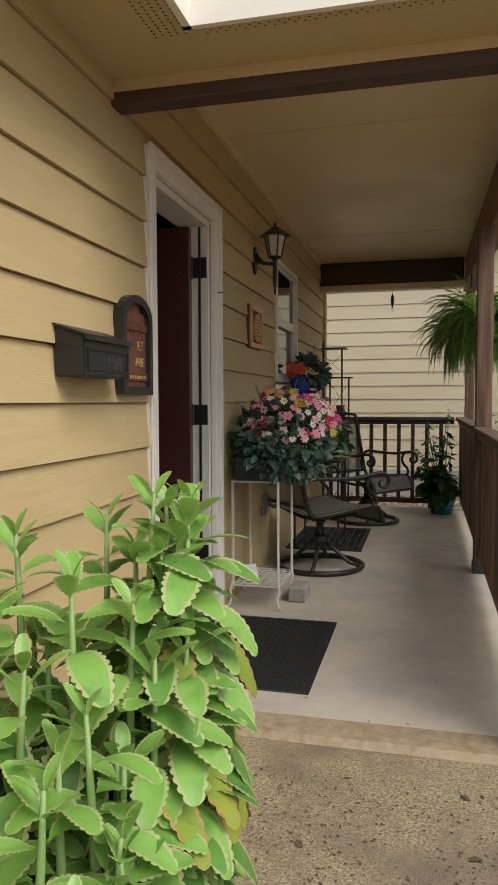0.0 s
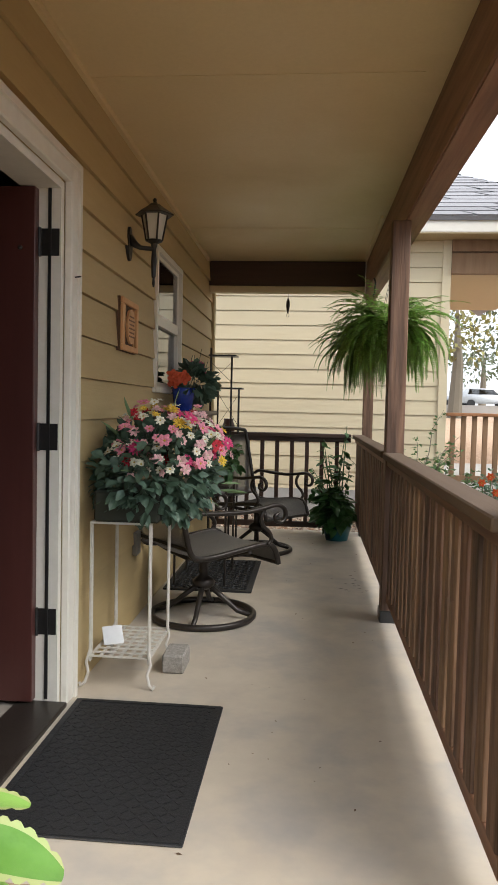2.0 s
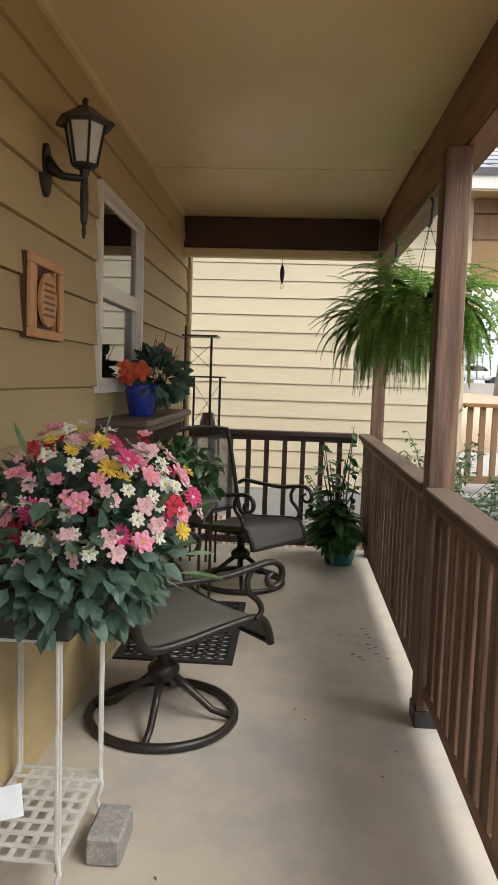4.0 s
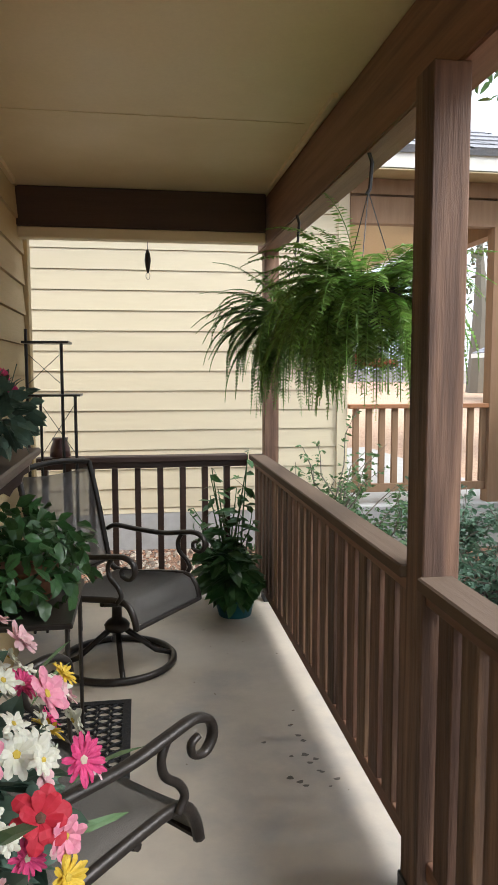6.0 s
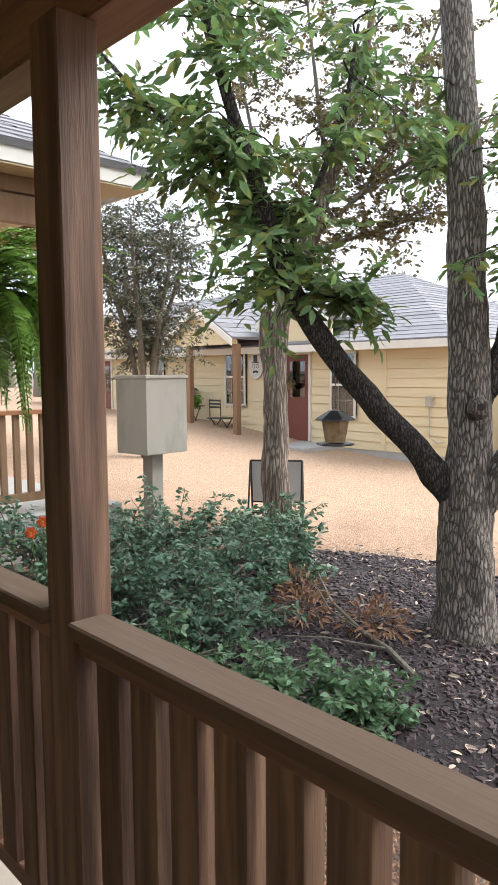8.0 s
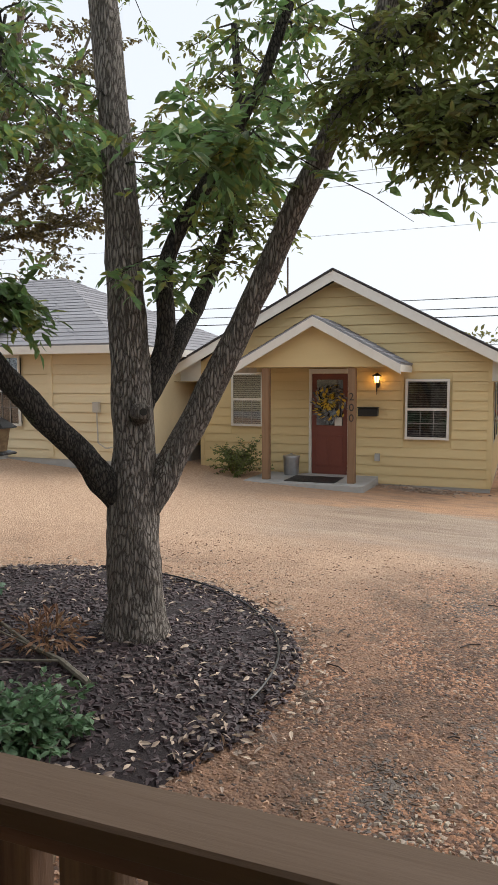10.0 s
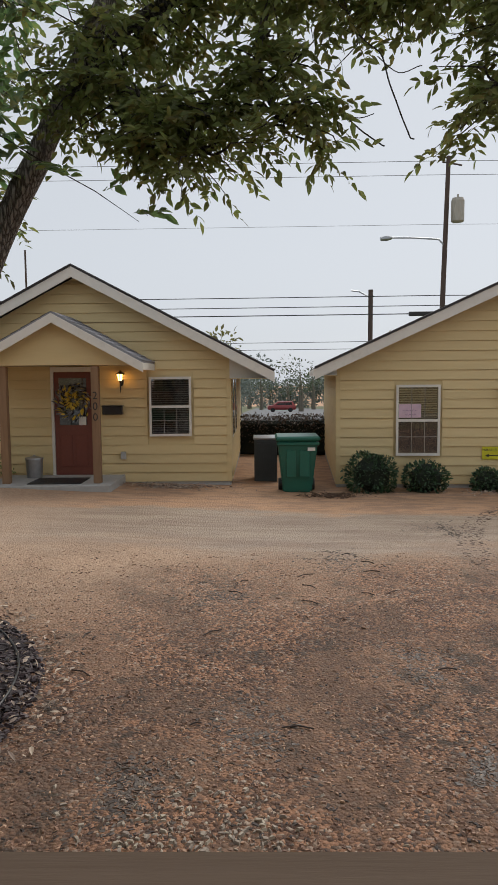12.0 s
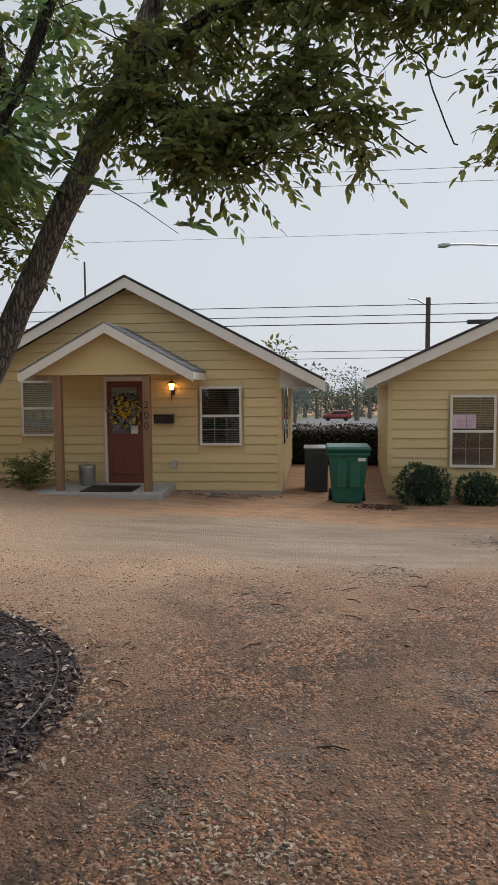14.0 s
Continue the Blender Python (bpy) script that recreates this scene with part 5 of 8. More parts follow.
stem_spots = [(0.40, 1.36, 1.00), (0.52, 1.42, 0.99), (0.575, 1.38, 0.87), (0.30, 1.42, 0.93), (0.20, 1.35, 0.90), (0.47, 1.26, 0.80), (0.56, 1.25, 0.70), (0.35, 1.22, 0.85), (0.22, 1.18, 0.78), (0.44, 1.12, 0.66), (0.60, 1.14, 0.55),
              (0.30, 1.08, 0.72), (0.53, 1.03, 0.48), (0.38, 1.0, 0.58), (0.18, 1.04, 0.7), (0.62, 1.32, 0.55), (0.12, 1.25, 0.8), (0.45, 0.92, 0.42), (0.28, 0.92, 0.52), (0.57, 0.95, 0.36), (0.66, 1.5, 0.5), (0.08, 1.45, 0.86)]
stem_spots = [(x + 0.09, y + 0.12, h) for x, y, h in stem_spots] + [(0.62, 1.53, 1.0), (0.68, 1.56, 0.86), (0.70, 1.49, 0.72), (0.57, 1.60, 0.96), (0.71, 1.60, 0.6), (0.66, 1.43, 0.62), (0.70, 1.46, 0.42), (0.64, 1.62, 0.78)]
stem_spots += [(x + rng.uniform(-0.05, 0.09), y + rng.uniform(-0.07, 0.07), h * rng.uniform(0.6, 0.95)) for x, y, h in stem_spots[:24]]
for i, (x, y, h) in enumerate([(min(x, 0.60 - 0.03 * (k % 3)), y, min(h, 0.985 - 0.015 * (k % 4))) for k, (x, y, h) in enumerate(stem_spots)]):
    t = thing("scalloped_succulent", (x, y, -0.05), "tall fleshy green plant with scalloped leaves beside the walk", "plant", "succulent stems")
    lean = Vector((rng.uniform(-0.03, 0.05), rng.uniform(-0.05, 0.03), 0))
    path = [Vector((x, y, -0.06)) + lean * (k / 5) + Vector((0.01 * math.sin(k * 1.7 + i), 0.01 * math.cos(k * 2.1 + i), (h + 0.03) * k / 5)) for k in range(6)]
    part("stem", tube(bmesh.new(), path, [0.011, 0.0105, 0.01, 0.009, 0.007, 0.004], 8), STEM, t, "", True)
    z, turn = h, rng.uniform(0, 3.14)
    level = 0
    while z > max(0.02, h - 0.62):
        u = (z + 0.01) / (h + 0.03) * 5
        k = min(4, int(u))
        c = path[k].lerp(path[k + 1], u - k)
        for s in (0, 1):
            a = turn + s * math.pi + rng.uniform(-0.25, 0.25)
            if level == 0:
                me, sc, tilt = leafs[0], 0.55, -72
            elif level == 1:
                me, sc, tilt = leafs[0], 0.85, -52
            elif level == 2:
                me, sc, tilt = leafs[rng.choice((0, 1))], 1.0, -28
            elif level < 5:
                me, sc, tilt = leafs[rng.choice((1, 2, 3))], 1.05, rng.uniform(-25, 0)
            else:
                me, sc, tilt = leafs[rng.choice((2, 3, 4, 4, 5))], 1.12, rng.uniform(-10, 25)
            piece("leaf", me, t, Matrix.Translation(c) @ pose(0, 0, 0, rng.uniform(-15, 15), tilt + rng.uniform(-10, 10), math.degrees(a)) @ Matrix.Translation((0.012, 0, 0)) @ Matrix.Diagonal((sc, sc, sc, 1)))
        turn += math.pi / 2 + rng.uniform(-0.2, 0.2)
        z -= 0.03 + 0.012 * min(level, 3)
        level += 1


# ---- mulch bed, chips, pebbles and litter ----
BED = (4.6, 6.9, 2.15, 2.02)
def in_bed(x, y, grow=0.0):
    return ((x - BED[0]) / (BED[2] + grow)) ** 2 + ((y - BED[1]) / (BED[3] + grow)) ** 2 < 1


bm = bmesh.new()
centre = bm.verts.new((BED[0], BED[1], ground_z(BED[0], BED[1]) + 0.10))
rings = []
for k in (0.35, 0.6, 0.8, 0.93, 1.0):
    ring = []
    for i in range(72):
        a = 2 * math.pi * i / 72
        wob = 1 + 0.03 * math.sin(5 * a) + 0.02 * math.sin(11 * a + 1)
        x, y = BED[0] + BED[2] * k * wob * math.cos(a), BED[1] + BED[3] * k * wob * math.sin(a)
        ring.append(bm.verts.new((x, y, ground_z(x, y) + (0.10 - 0.075 * k ** 2 if k < 1 else -0.03) + 0.02 * noise.noise((x * 4, y * 4, 0)))))
    rings.append(ring)
for i in range(72):
    bm.faces.new((centre, rings[0][i], rings[0][(i + 1) % 72]))
    for a, b in zip(rings, rings[1:]):
        bm.faces.new((a[i], b[i], b[(i + 1) % 72], a[(i + 1) % 72]))
solid("ground_mulch_bed", bm, MULCH, "dark wet mulch bed round the tree", "mulch bed", "structure", "", True)


def bed_z(x, y):
    k = ((x - BED[0]) / BED[2]) ** 2 + ((y - BED[1]) / BED[3]) ** 2
    return ground_z(x, y) + (0.10 - 0.075 * k if k < 0.9 else max(0.0, 0.03 * (1.1 - k) * 5))


def chips(n, where, size, mat_, name, label, category, thick=0.25, lift=0.006):
    """Many small angular bits lying about."""
    P = np.array([where() for _ in range(n)])
    s = RNG.uniform(*size, n)
    a = RNG.uniform(0, 2 * np.pi, n)
    el = RNG.uniform(0.15, 0.7, n)
    base = np.array([(-1, -1, 0), (1, -1, 0), (1, 1, 0), (-1, 1, 0), (-0.6, -0.6, 1), (0.7, -0.5, 1), (0.5, 0.7, 1), (-0.7, 0.5, 1)], float)
    v = base[None] * np.stack([s, s * el, s * thick * 2], 1)[:, None, :] + RNG.normal(0, 0.12, (n, 8, 3)) * s[:, None, None] * (1, 1, 0.5)
    c, sn = np.cos(a)[:, None], np.sin(a)[:, None]
    x, y = v[..., 0] * c - v[..., 1] * sn, v[..., 0] * sn + v[..., 1] * c
    v = np.stack([x, y, v[..., 2]], -1) + P[:, None, :] + (0, 0, -0.002)
    f = np.array([(4, 5, 6, 7), (0, 1, 5, 4), (1, 2, 6, 5), (2, 3, 7, 6), (3, 0, 4, 7)])[None] + (np.arange(n) * 8)[:, None, None]
    return tagged(new(name, from_arrays(v.reshape(-1, 3), f.reshape(-1, 4), mat_)), label, category, "", "stuff")


def rnd_bed():
    while True:
        x, y = RNG.uniform(2.3, 6.9), RNG.uniform(4.8, 9.0)
        if in_bed(x, y):
            return x, y, bed_z(x, y)


def rnd_court():
    while True:
        x, y = 1.9 + RNG.exponential(2.6), RNG.uniform(-1.5, 7.5)
        if x < 9 and not in_bed(x, y, -0.15):
            return x, y, court(x, y)


CHIP = material("dark_mulch_chip", (0.032, 0.020, 0.023), 0.6, (0.065, 0.042, 0.043), 30, island=0.6)
PEBBLE = material("mixed_pebble", (0.30, 0.165, 0.105), 0.7, (0.40, 0.26, 0.18), 12, island=0.45)
PALEPEB = material("pale_limestone_pebble", (0.40, 0.33, 0.26), 0.8, (0.38, 0.32, 0.25), 12, island=0.3)
chips(17000, rnd_bed, (0.008, 0.032), CHIP, "mulch_chips", "dark wet bark chips of the mulch bed", "mulch")
chips(26000, rnd_court, (0.005, 0.014), PEBBLE, "gravel_pebbles", "small reddish gravel pebbles on the court", "gravel", 0.35)
def rnd_pale():
    x, y = RNG.normal(3.2, 0.45), RNG.normal(3.75, 0.35)
    return x, y, court(x, y)
chips(1000, rnd_pale, (0.006, 0.02), PALEPEB, "pale_pebbles", "pale limestone pebbles in the wet gravel", "gravel", 0.35)
DARKBIT = material("dark_wet_debris", (0.045, 0.032, 0.026), 0.7, (0.07, 0.05, 0.04), 12, island=0.4)
chips(9000, rnd_court, (0.004, 0.018), DARKBIT, "dark_debris", "dark twigs and bark bits in the gravel", "debris", 0.15)

LITTER = leaf_material("fallen_tan_leaf", (0.33, 0.245, 0.185), (0.44, 0.35, 0.28), 0.1, 0.8, 0.55)
pts = []
while len(pts) < 2000:
    x, y = RNG.uniform(2.2, 7.2), RNG.uniform(4.3, 9.2)
    k = ((x - BED[0]) / BED[2]) ** 2 + ((y - BED[1]) / BED[3]) ** 2
    if k < 1.25 and (RNG.random() < (0.25 if k < 0.75 else 0.9)):
        pts.append((x, y, (bed_z(x, y) if k < 1 else court(x, y)) + 0.028))
pts = np.array(pts)
v, f = leaves(pts, RNG.normal(0, 1, pts.shape) * (1, 1, 0.15), RNG.uniform(0.03, 0.08, len(pts)), LEAF * (1, 0.7, 1), 0.6)
tagged(new("fallen_leaves", from_arrays(v, f, LITTER)), "fallen tan leaves over mulch and gravel", "fallen leaves", "", "stuff")
pts = np.array([rnd_court() for _ in range(900)]) + (0, 0, 0.006)
v, f = leaves(pts, RNG.normal(0, 1, pts.shape) * (1, 1, 0.06), RNG.uniform(0.02, 0.07, len(pts)), THIN, 0.4)
tagged(new("fallen_leaves", from_arrays(v, f, BROWNLEAF)), "small brown fallen leaves on the gravel court", "fallen leaves", "", "stuff")
RUST = leaf_material("dry_rust_leaf", (0.27, 0.14, 0.075), (0.38, 0.23, 0.14), 0.2, 0.8, 0.3)
for cx, cy, r, n in ((4.5, 6.5, 0.26, 240), (4.3, 7.0, 0.24, 200), (4.6, 7.3, 0.2, 120)):
    p, d = ball(n, (cx, cy, bed_z(cx, cy) + 0.1), (r, r, 0.14), 0.2)
    v, f = leaves(p, d + RNG.normal(0, 0.5, d.shape), RNG.uniform(0.05, 0.1, n), THIN, 0.8)
    tagged(new("dry_leaf_clump", from_arrays(v, f, RUST)), "clump of dry rust-brown leaves on the mulch", "dry leaves", "", "stuff")
BARKGREY = material("lichened_stick", (0.22, 0.2, 0.15), 0.9, (0.12, 0.1, 0.08), 40, bump=0.6)
stick = thing("fallen_branch", (4.3, 6.4, -0.3), "lichen-grey fallen branch lying on the mulch", "branch")
def bz(x, y, h=0.02):
    return (x, y, bed_z(x, y) + h)
part("limb", tube(bmesh.new(), [bz(4.15, 5.95), bz(4.3, 6.25, 0.04), bz(4.35, 6.5, 0.06), bz(4.5, 6.9, 0.12), bz(4.75, 7.25, 0.2)], [0.022, 0.02, 0.017, 0.012, 0.006], 7), BARKGREY, stick)
part("twig", tube(bmesh.new(), [bz(4.35, 6.5, 0.06), bz(4.3, 6.75, 0.15), bz(4.35, 6.95, 0.3)], [0.01, 0.007, 0.004], 6), BARKGREY, stick)
part("twig", tube(bmesh.new(), [bz(4.3, 6.25, 0.04), bz(4.1, 6.6, 0.05), bz(3.9, 6.8, 0.05)], [0.01, 0.007, 0.004], 6), BARKGREY, stick)

hose = [(BED[0] + 0.93 * BED[2] * math.cos(a), BED[1] + 0.93 * BED[3] * math.sin(a)) for a in [radians(-95 + 5 * k) for k in range(23)]]
solid("irrigation_hose", tube(bmesh.new(), [(x, y, bed_z(x, y) + 0.03 + 0.01 * math.sin(3 * x)) for x, y in hose], 0.008, 6), BLACK, "thin black irrigation hose along the mulch edge", "hose")

# ---- trees ----
def bark_material(name, ridge, crack, moss, scale=46.0, flat=0.19, wide=0.17, moss_low=0.6):
    """Corky ridges parted by upright furrows, with lichen patches."""
    m = bpy.data.materials.new(name)
    m.use_nodes = True
    n, l = m.node_tree.nodes, m.node_tree.links
    b = n["Principled BSDF"]
    b.inputs["Roughness"].default_value = 0.92
    coord = n.new("ShaderNodeTexCoord")
    mapping = n.new("ShaderNodeMapping")
    mapping.inputs["Scale"].default_value = (1, 1, flat)
    l.new(coord.outputs["Object"], mapping.inputs["Vector"])

    def noise_of(s_, d=6.0, vec=None):
        t = n.new("ShaderNodeTexNoise")
        t.inputs["Scale"].default_value, t.inputs["Detail"].default_value, t.inputs["Roughness"].default_value = s_, d, 0.65
        l.new(vec or mapping.outputs[0], t.inputs["Vector"])
        return t

    warp = n.new("ShaderNodeVectorMath")
    warp.operation = "MULTIPLY_ADD"
    warp.inputs[1].default_value = (0.03, 0.03, 0.03)
    l.new(noise_of(34).outputs["Color"], warp.inputs[0])
    l.new(mapping.outputs[0], warp.inputs[2])
    cells = n.new("ShaderNodeTexVoronoi")
    cells.feature = "DISTANCE_TO_EDGE"
    cells.inputs["Scale"].default_value = scale
    l.new(warp.outputs[0], cells.inputs["Vector"])

    def ramp(src, lo, hi, a=0.0, c=1.0):
        r = n.new("ShaderNodeMapRange")
        for k, v in (("From Min", lo), ("From Max", hi), ("To Min", a), ("To Max", c)):
            r.inputs[k].default_value = v
        l.new(src, r.inputs["Value"])
        return r.outputs["Result"]

    def mix(fac, a, c):
        x = n.new("ShaderNodeMix")
        x.data_type = "RGBA"
        l.new(fac, x.inputs["Factor"])
        for i, v in ((6, a), (7, c)):
            if isinstance(v, tuple):
                x.inputs[i].default_value = (*v, 1)
            else:
                l.new(v, x.inputs[i])
        return x.outputs[2]

    plate = mix(ramp(noise_of(70).outputs["Fac"], 0.35, 0.68), ridge, tuple(c * 0.55 for c in ridge))
    plate = mix(ramp(noise_of(5, 6.0, coord.outputs["Object"]).outputs["Fac"], moss_low, moss_low + 0.13), plate, moss)
    l.new(mix(ramp(cells.outputs["Distance"], 0.02, wide), crack, plate), b.inputs["Base Color"])
    total = n.new("ShaderNodeMath")
    total.operation = "MULTIPLY_ADD"
    total.inputs[1].default_value = 0.35
    l.new(noise_of(60).outputs["Fac"], total.inputs[0])
    l.new(ramp(cells.outputs["Distance"], 0.0, wide * 1.3), total.inputs[2])
    bp = n.new("ShaderNodeBump")
    bp.inputs["Strength"].default_value, bp.inputs["Distance"].default_value = 1.0, 0.022
    l.new(total.outputs[0], bp.inputs["Height"])
    l.new(bp.outputs[0], b.inputs["Normal"])
    return m


BARK = bark_material("ridged_grey_bark", (0.37, 0.325, 0.28), (0.11, 0.09, 0.075), (0.31, 0.31, 0.26))
BARK_DARK = bark_material("dark_mossy_bark", (0.13, 0.11, 0.09), (0.018, 0.014, 0.012), (0.075, 0.085, 0.035), 50, 0.3, 0.22, 0.55)
DEADWOOD = bark_material("weathered_tan_trunk", (0.50, 0.41, 0.325), (0.14, 0.10, 0.075), (0.48, 0.44, 0.385), 30, 0.05, 0.26, 0.55)
PECAN = leaf_material("compound_green_leaflet", (0.11, 0.20, 0.075), (0.18, 0.28, 0.10), 0.45, 0.34, 0.5, (0.34, 0.30, 0.06))
PECAN_DARK = leaf_material("compound_olive_leaflet", (0.145, 0.185, 0.058), (0.20, 0.225, 0.07), 0.6, 0.45, 0.45, (0.23, 0.17, 0.05))
BRONZE = leaf_material("small_bronze_leaf", (0.13, 0.12, 0.05), (0.20, 0.15, 0.07), 0.4, 0.5, 0.45)
GREYGREEN = leaf_material("small_grey_green_leaf", (0.075, 0.10, 0.06), (0.12, 0.13, 0.075), 0.2, 0.5, 0.4, (0.17, 0.10, 0.06))


def limb(points, r0, r1, sides=14, ridges=0.06, flare=0.0):
    pts = limb_points(points)
    n = len(pts)
    bm = bmesh.new()
    rad = [(r0 + (r1 - r0) * (i / (n - 1))) * (1 + flare * max(0, 1 - i / 4) ** 2) * (1 if flare else min(1, 0.5 + 0.1 * i)) for i in range(n)]
    tube(bm, pts, rad, sides)
    for v in bm.verts:
        k = noise.noise(Vector((v.co.x * 9, v.co.y * 9, v.co.z * 2.2)))
        j = noise.noise(Vector((v.co.x * 26, v.co.y * 26, v.co.z * 5)))
        near = min(pts, key=lambda q: (q - v.co).length_squared)
        v.co += (v.co - near) * (ridges * 2.2 * k + ridges * 1.5 * j)
    return bm


def sprays(starts, length, per, leaflets, size, rnd, hang=0.35, bias=(0, 0, 0), compound=0.22, thin=LEAF * (1, 0.92, 1)):
    """Twigs from the starts, each with compound leaves; returns twig mesh and leaf arrays."""
    tw = bmesh.new()
    P, D, S = [], [], []
    for s0, d0 in starts:
        d = (Vector(d0) + Vector((rnd.gauss(0, 0.35), rnd.gauss(0, 0.35), rnd.gauss(0, 0.25))) + Vector(bias)).normalized()
        L = length * rnd.uniform(0.6, 1.2)
        pts = []
        for k in range(5):
            u = k / 4
            pts.append(Vector(s0) + d * L * u + Vector((0, 0, -hang * L * u * u)) + 0.04 * Vector((math.sin(7 * u + s0[0] * 9), math.cos(6 * u + s0[1] * 9), 0)))
        tube(tw, pts, [0.009, 0.007, 0.005, 0.004, 0.002], 4)
        for k in range(per):
            u = 0.15 + 0.85 * (k + rnd.random() * 0.6) / per
            i = min(3, int(u * 4))
            c = pts[i].lerp(pts[i + 1], u * 4 - i)
            ax = (d * 0.5 + Vector((rnd.gauss(0, 0.8), rnd.gauss(0, 0.8), rnd.gauss(-0.15, 0.4)))).normalized()
            side = ax.cross(Vector((0, 0, 1)))
            side = side.normalized() if side.length > 0.1 else Vector((1, 0, 0))
            rl = compound * rnd.uniform(0.7, 1.2)
            for j in range(leaflets):
                w = (j // 2 + 1) / (leaflets // 2 + 1)
                q = c + ax * rl * w + Vector((0, 0, -0.25 * rl * w * w))
                sd = side * (1 if j % 2 else -1) if j < leaflets - 1 else Vector((0, 0, 0))
                P.append(q)
                D.append(sd * 0.9 + ax * 0.6 + Vector((rnd.gauss(0, 0.2), rnd.gauss(0, 0.2), rnd.gauss(-0.2, 0.3))))
                S.append(size * rnd.uniform(0.7, 1.15))
    v, f = leaves(np.array([tuple(p) for p in P]), np.array([tuple(p) for p in D]), np.array(S), thin, 0.85)
    return tw, v, f


def along(points, n, rnd, t0=0.2, up=0.2):
    pts = limb_points(points)
    out = []
    for _ in range(n):
        q = rnd.choice(pts[int(t0 * len(pts)):])
        a = rnd.uniform(0, 2 * math.pi)
        out.append((tuple(q), (math.cos(a), math.sin(a), rnd.gauss(up, 0.4))))
    return out


rnd = random.Random(21)
tz = bed_z(5.06, 6.17) - 0.03
tree = thing("pecan_tree", (5.06, 6.17, tz), "multi-stemmed tree with ridged grey bark and compound leaves", "tree")
STEM_MID = [(5.06, 6.17, tz), (5.08, 6.17, 0.1), (5.12, 6.19, 0.6), (5.17, 6.2, 1.13), (5.215, 6.27, 1.95), (5.27, 6.36, 3.02), (5.32, 6.49, 4.26), (5.35, 6.6, 6.2)]
LEFT = [(5.09, 6.22, 0.5), (4.98, 6.34, 0.78), (4.868, 6.447, 0.974), (4.5, 6.716, 1.462), (4.19, 6.89, 1.91), (4.05, 6.975, 2.23), (3.85, 6.98, 2.69), (3.71, 7.11, 3.28), (3.57, 7.22, 3.9)]
DARK1 = [(5.16, 6.16, 1.05), (5.26, 6.12, 1.45), (5.348, 6.04, 1.79), (5.326, 5.99, 2.39), (5.47, 5.69, 3.0), (5.65, 5.36, 3.71), (5.85, 5.16, 4.5)]
DARK2 = [(5.24, 6.1, 1.35), (5.5, 6.03, 1.75), (5.77, 5.99, 2.05), (6.16, 5.88, 2.72), (6.48, 5.88, 3.46), (6.73, 6.04, 4.6)]
RIGHT = [(5.13, 6.1, 0.5), (5.24, 6.02, 0.78), (5.318, 5.95, 0.96), (5.453, 5.663, 1.54), (5.52, 5.25, 2.4), (5.52, 4.83, 3.2), (5.46, 4.62, 3.55), (5.43, 4.3, 4.25)]
LEFT_FORK = [(3.9, 7.0, 2.6), (3.7, 7.4, 3.0), (3.45, 7.75, 3.4), (3.2, 8.1, 3.9)]
LEFT_TOP = [(4.05, 6.97, 2.2), (4.3, 6.9, 2.7), (4.55, 6.85, 3.3), (4.7, 6.85, 3.9)]
OVER = [(5.46, 4.62, 3.5), (5.25, 4.0, 3.8), (5.1, 3.2, 3.8), (5.0, 2.4, 3.72), (4.95, 1.6, 3.68), (4.9, 0.9, 3.72)]
OVER2 = [(5.5, 4.8, 3.25), (5.2, 4.55, 3.3), (5.05, 4.2, 3.15), (5.0, 3.95, 2.95), (4.98, 3.8, 2.8)]
OVER_FAR = [(4.96, 1.75, 3.69), (4.95, 1.95, 3.4), (5.0, 2.1, 3.15)]
OVER3 = [(5.1, 3.4, 3.8), (5.0, 3.5, 3.4), (4.95, 3.45, 3.1), (4.95, 3.35, 2.95)]
part("trunk", limb(STEM_MID, 0.215, 0.08, 28, 0.075, 0.22), BARK, tree, "ridged grey trunk", True)
part("bough", limb(LEFT, 0.115, 0.03, 16), BARK_DARK, tree, "mossy dark bough", True)
part("bough", limb(LEFT_FORK, 0.03, 0.01, 8), BARK_DARK, tree, "", True)
part("bough", limb(LEFT_TOP, 0.03, 0.01, 8), BARK_DARK, tree, "", True)
part("bough", limb(DARK1, 0.085, 0.035, 16), BARK_DARK, tree, "dark wet bough", True)
part("bough", limb(DARK2, 0.085, 0.03, 14), BARK_DARK, tree, "dark wet bough", True)
part("bough", limb(RIGHT, 0.125, 0.06, 18), BARK, tree, "ridged grey bough", True)
part("bough", limb(OVER, 0.05, 0.012, 8), BARK_DARK, tree, "", True)
part("bough", limb(OVER2, 0.035, 0.01, 8), BARK_DARK, tree, "", True)
part("bough", limb(OVER_FAR, 0.025, 0.008, 8), BARK_DARK, tree, "", True)
part("bough", limb(OVER3, 0.03, 0.008, 8), BARK_DARK, tree, "", True)
part("bare_twig", tube(bmesh.new(), limb_points([(4.97, 3.05, 3.75), (4.92, 2.96, 3.42), (4.9, 2.82, 3.28), (4.9, 2.72, 3.1), (4.9, 2.67, 2.95), (4.9, 2.62, 2.84)], 5, 0.05), 0.0045, 5), BARK_DARK, tree)
part("bare_twig", tube(bmesh.new(), limb_points([(4.9, 2.84, 3.29), (4.9, 2.7, 3.2), (4.9, 2.58, 3.24)], 5, 0.02), 0.003, 4), BARK_DARK, tree)
part("bare_twig", tube(bmesh.new(), limb_points([(4.95, 3.08, 3.06), (4.95, 2.95, 2.98), (4.95, 2.84, 3.0)], 5, 0.02), 0.003, 4), BARK_DARK, tree)
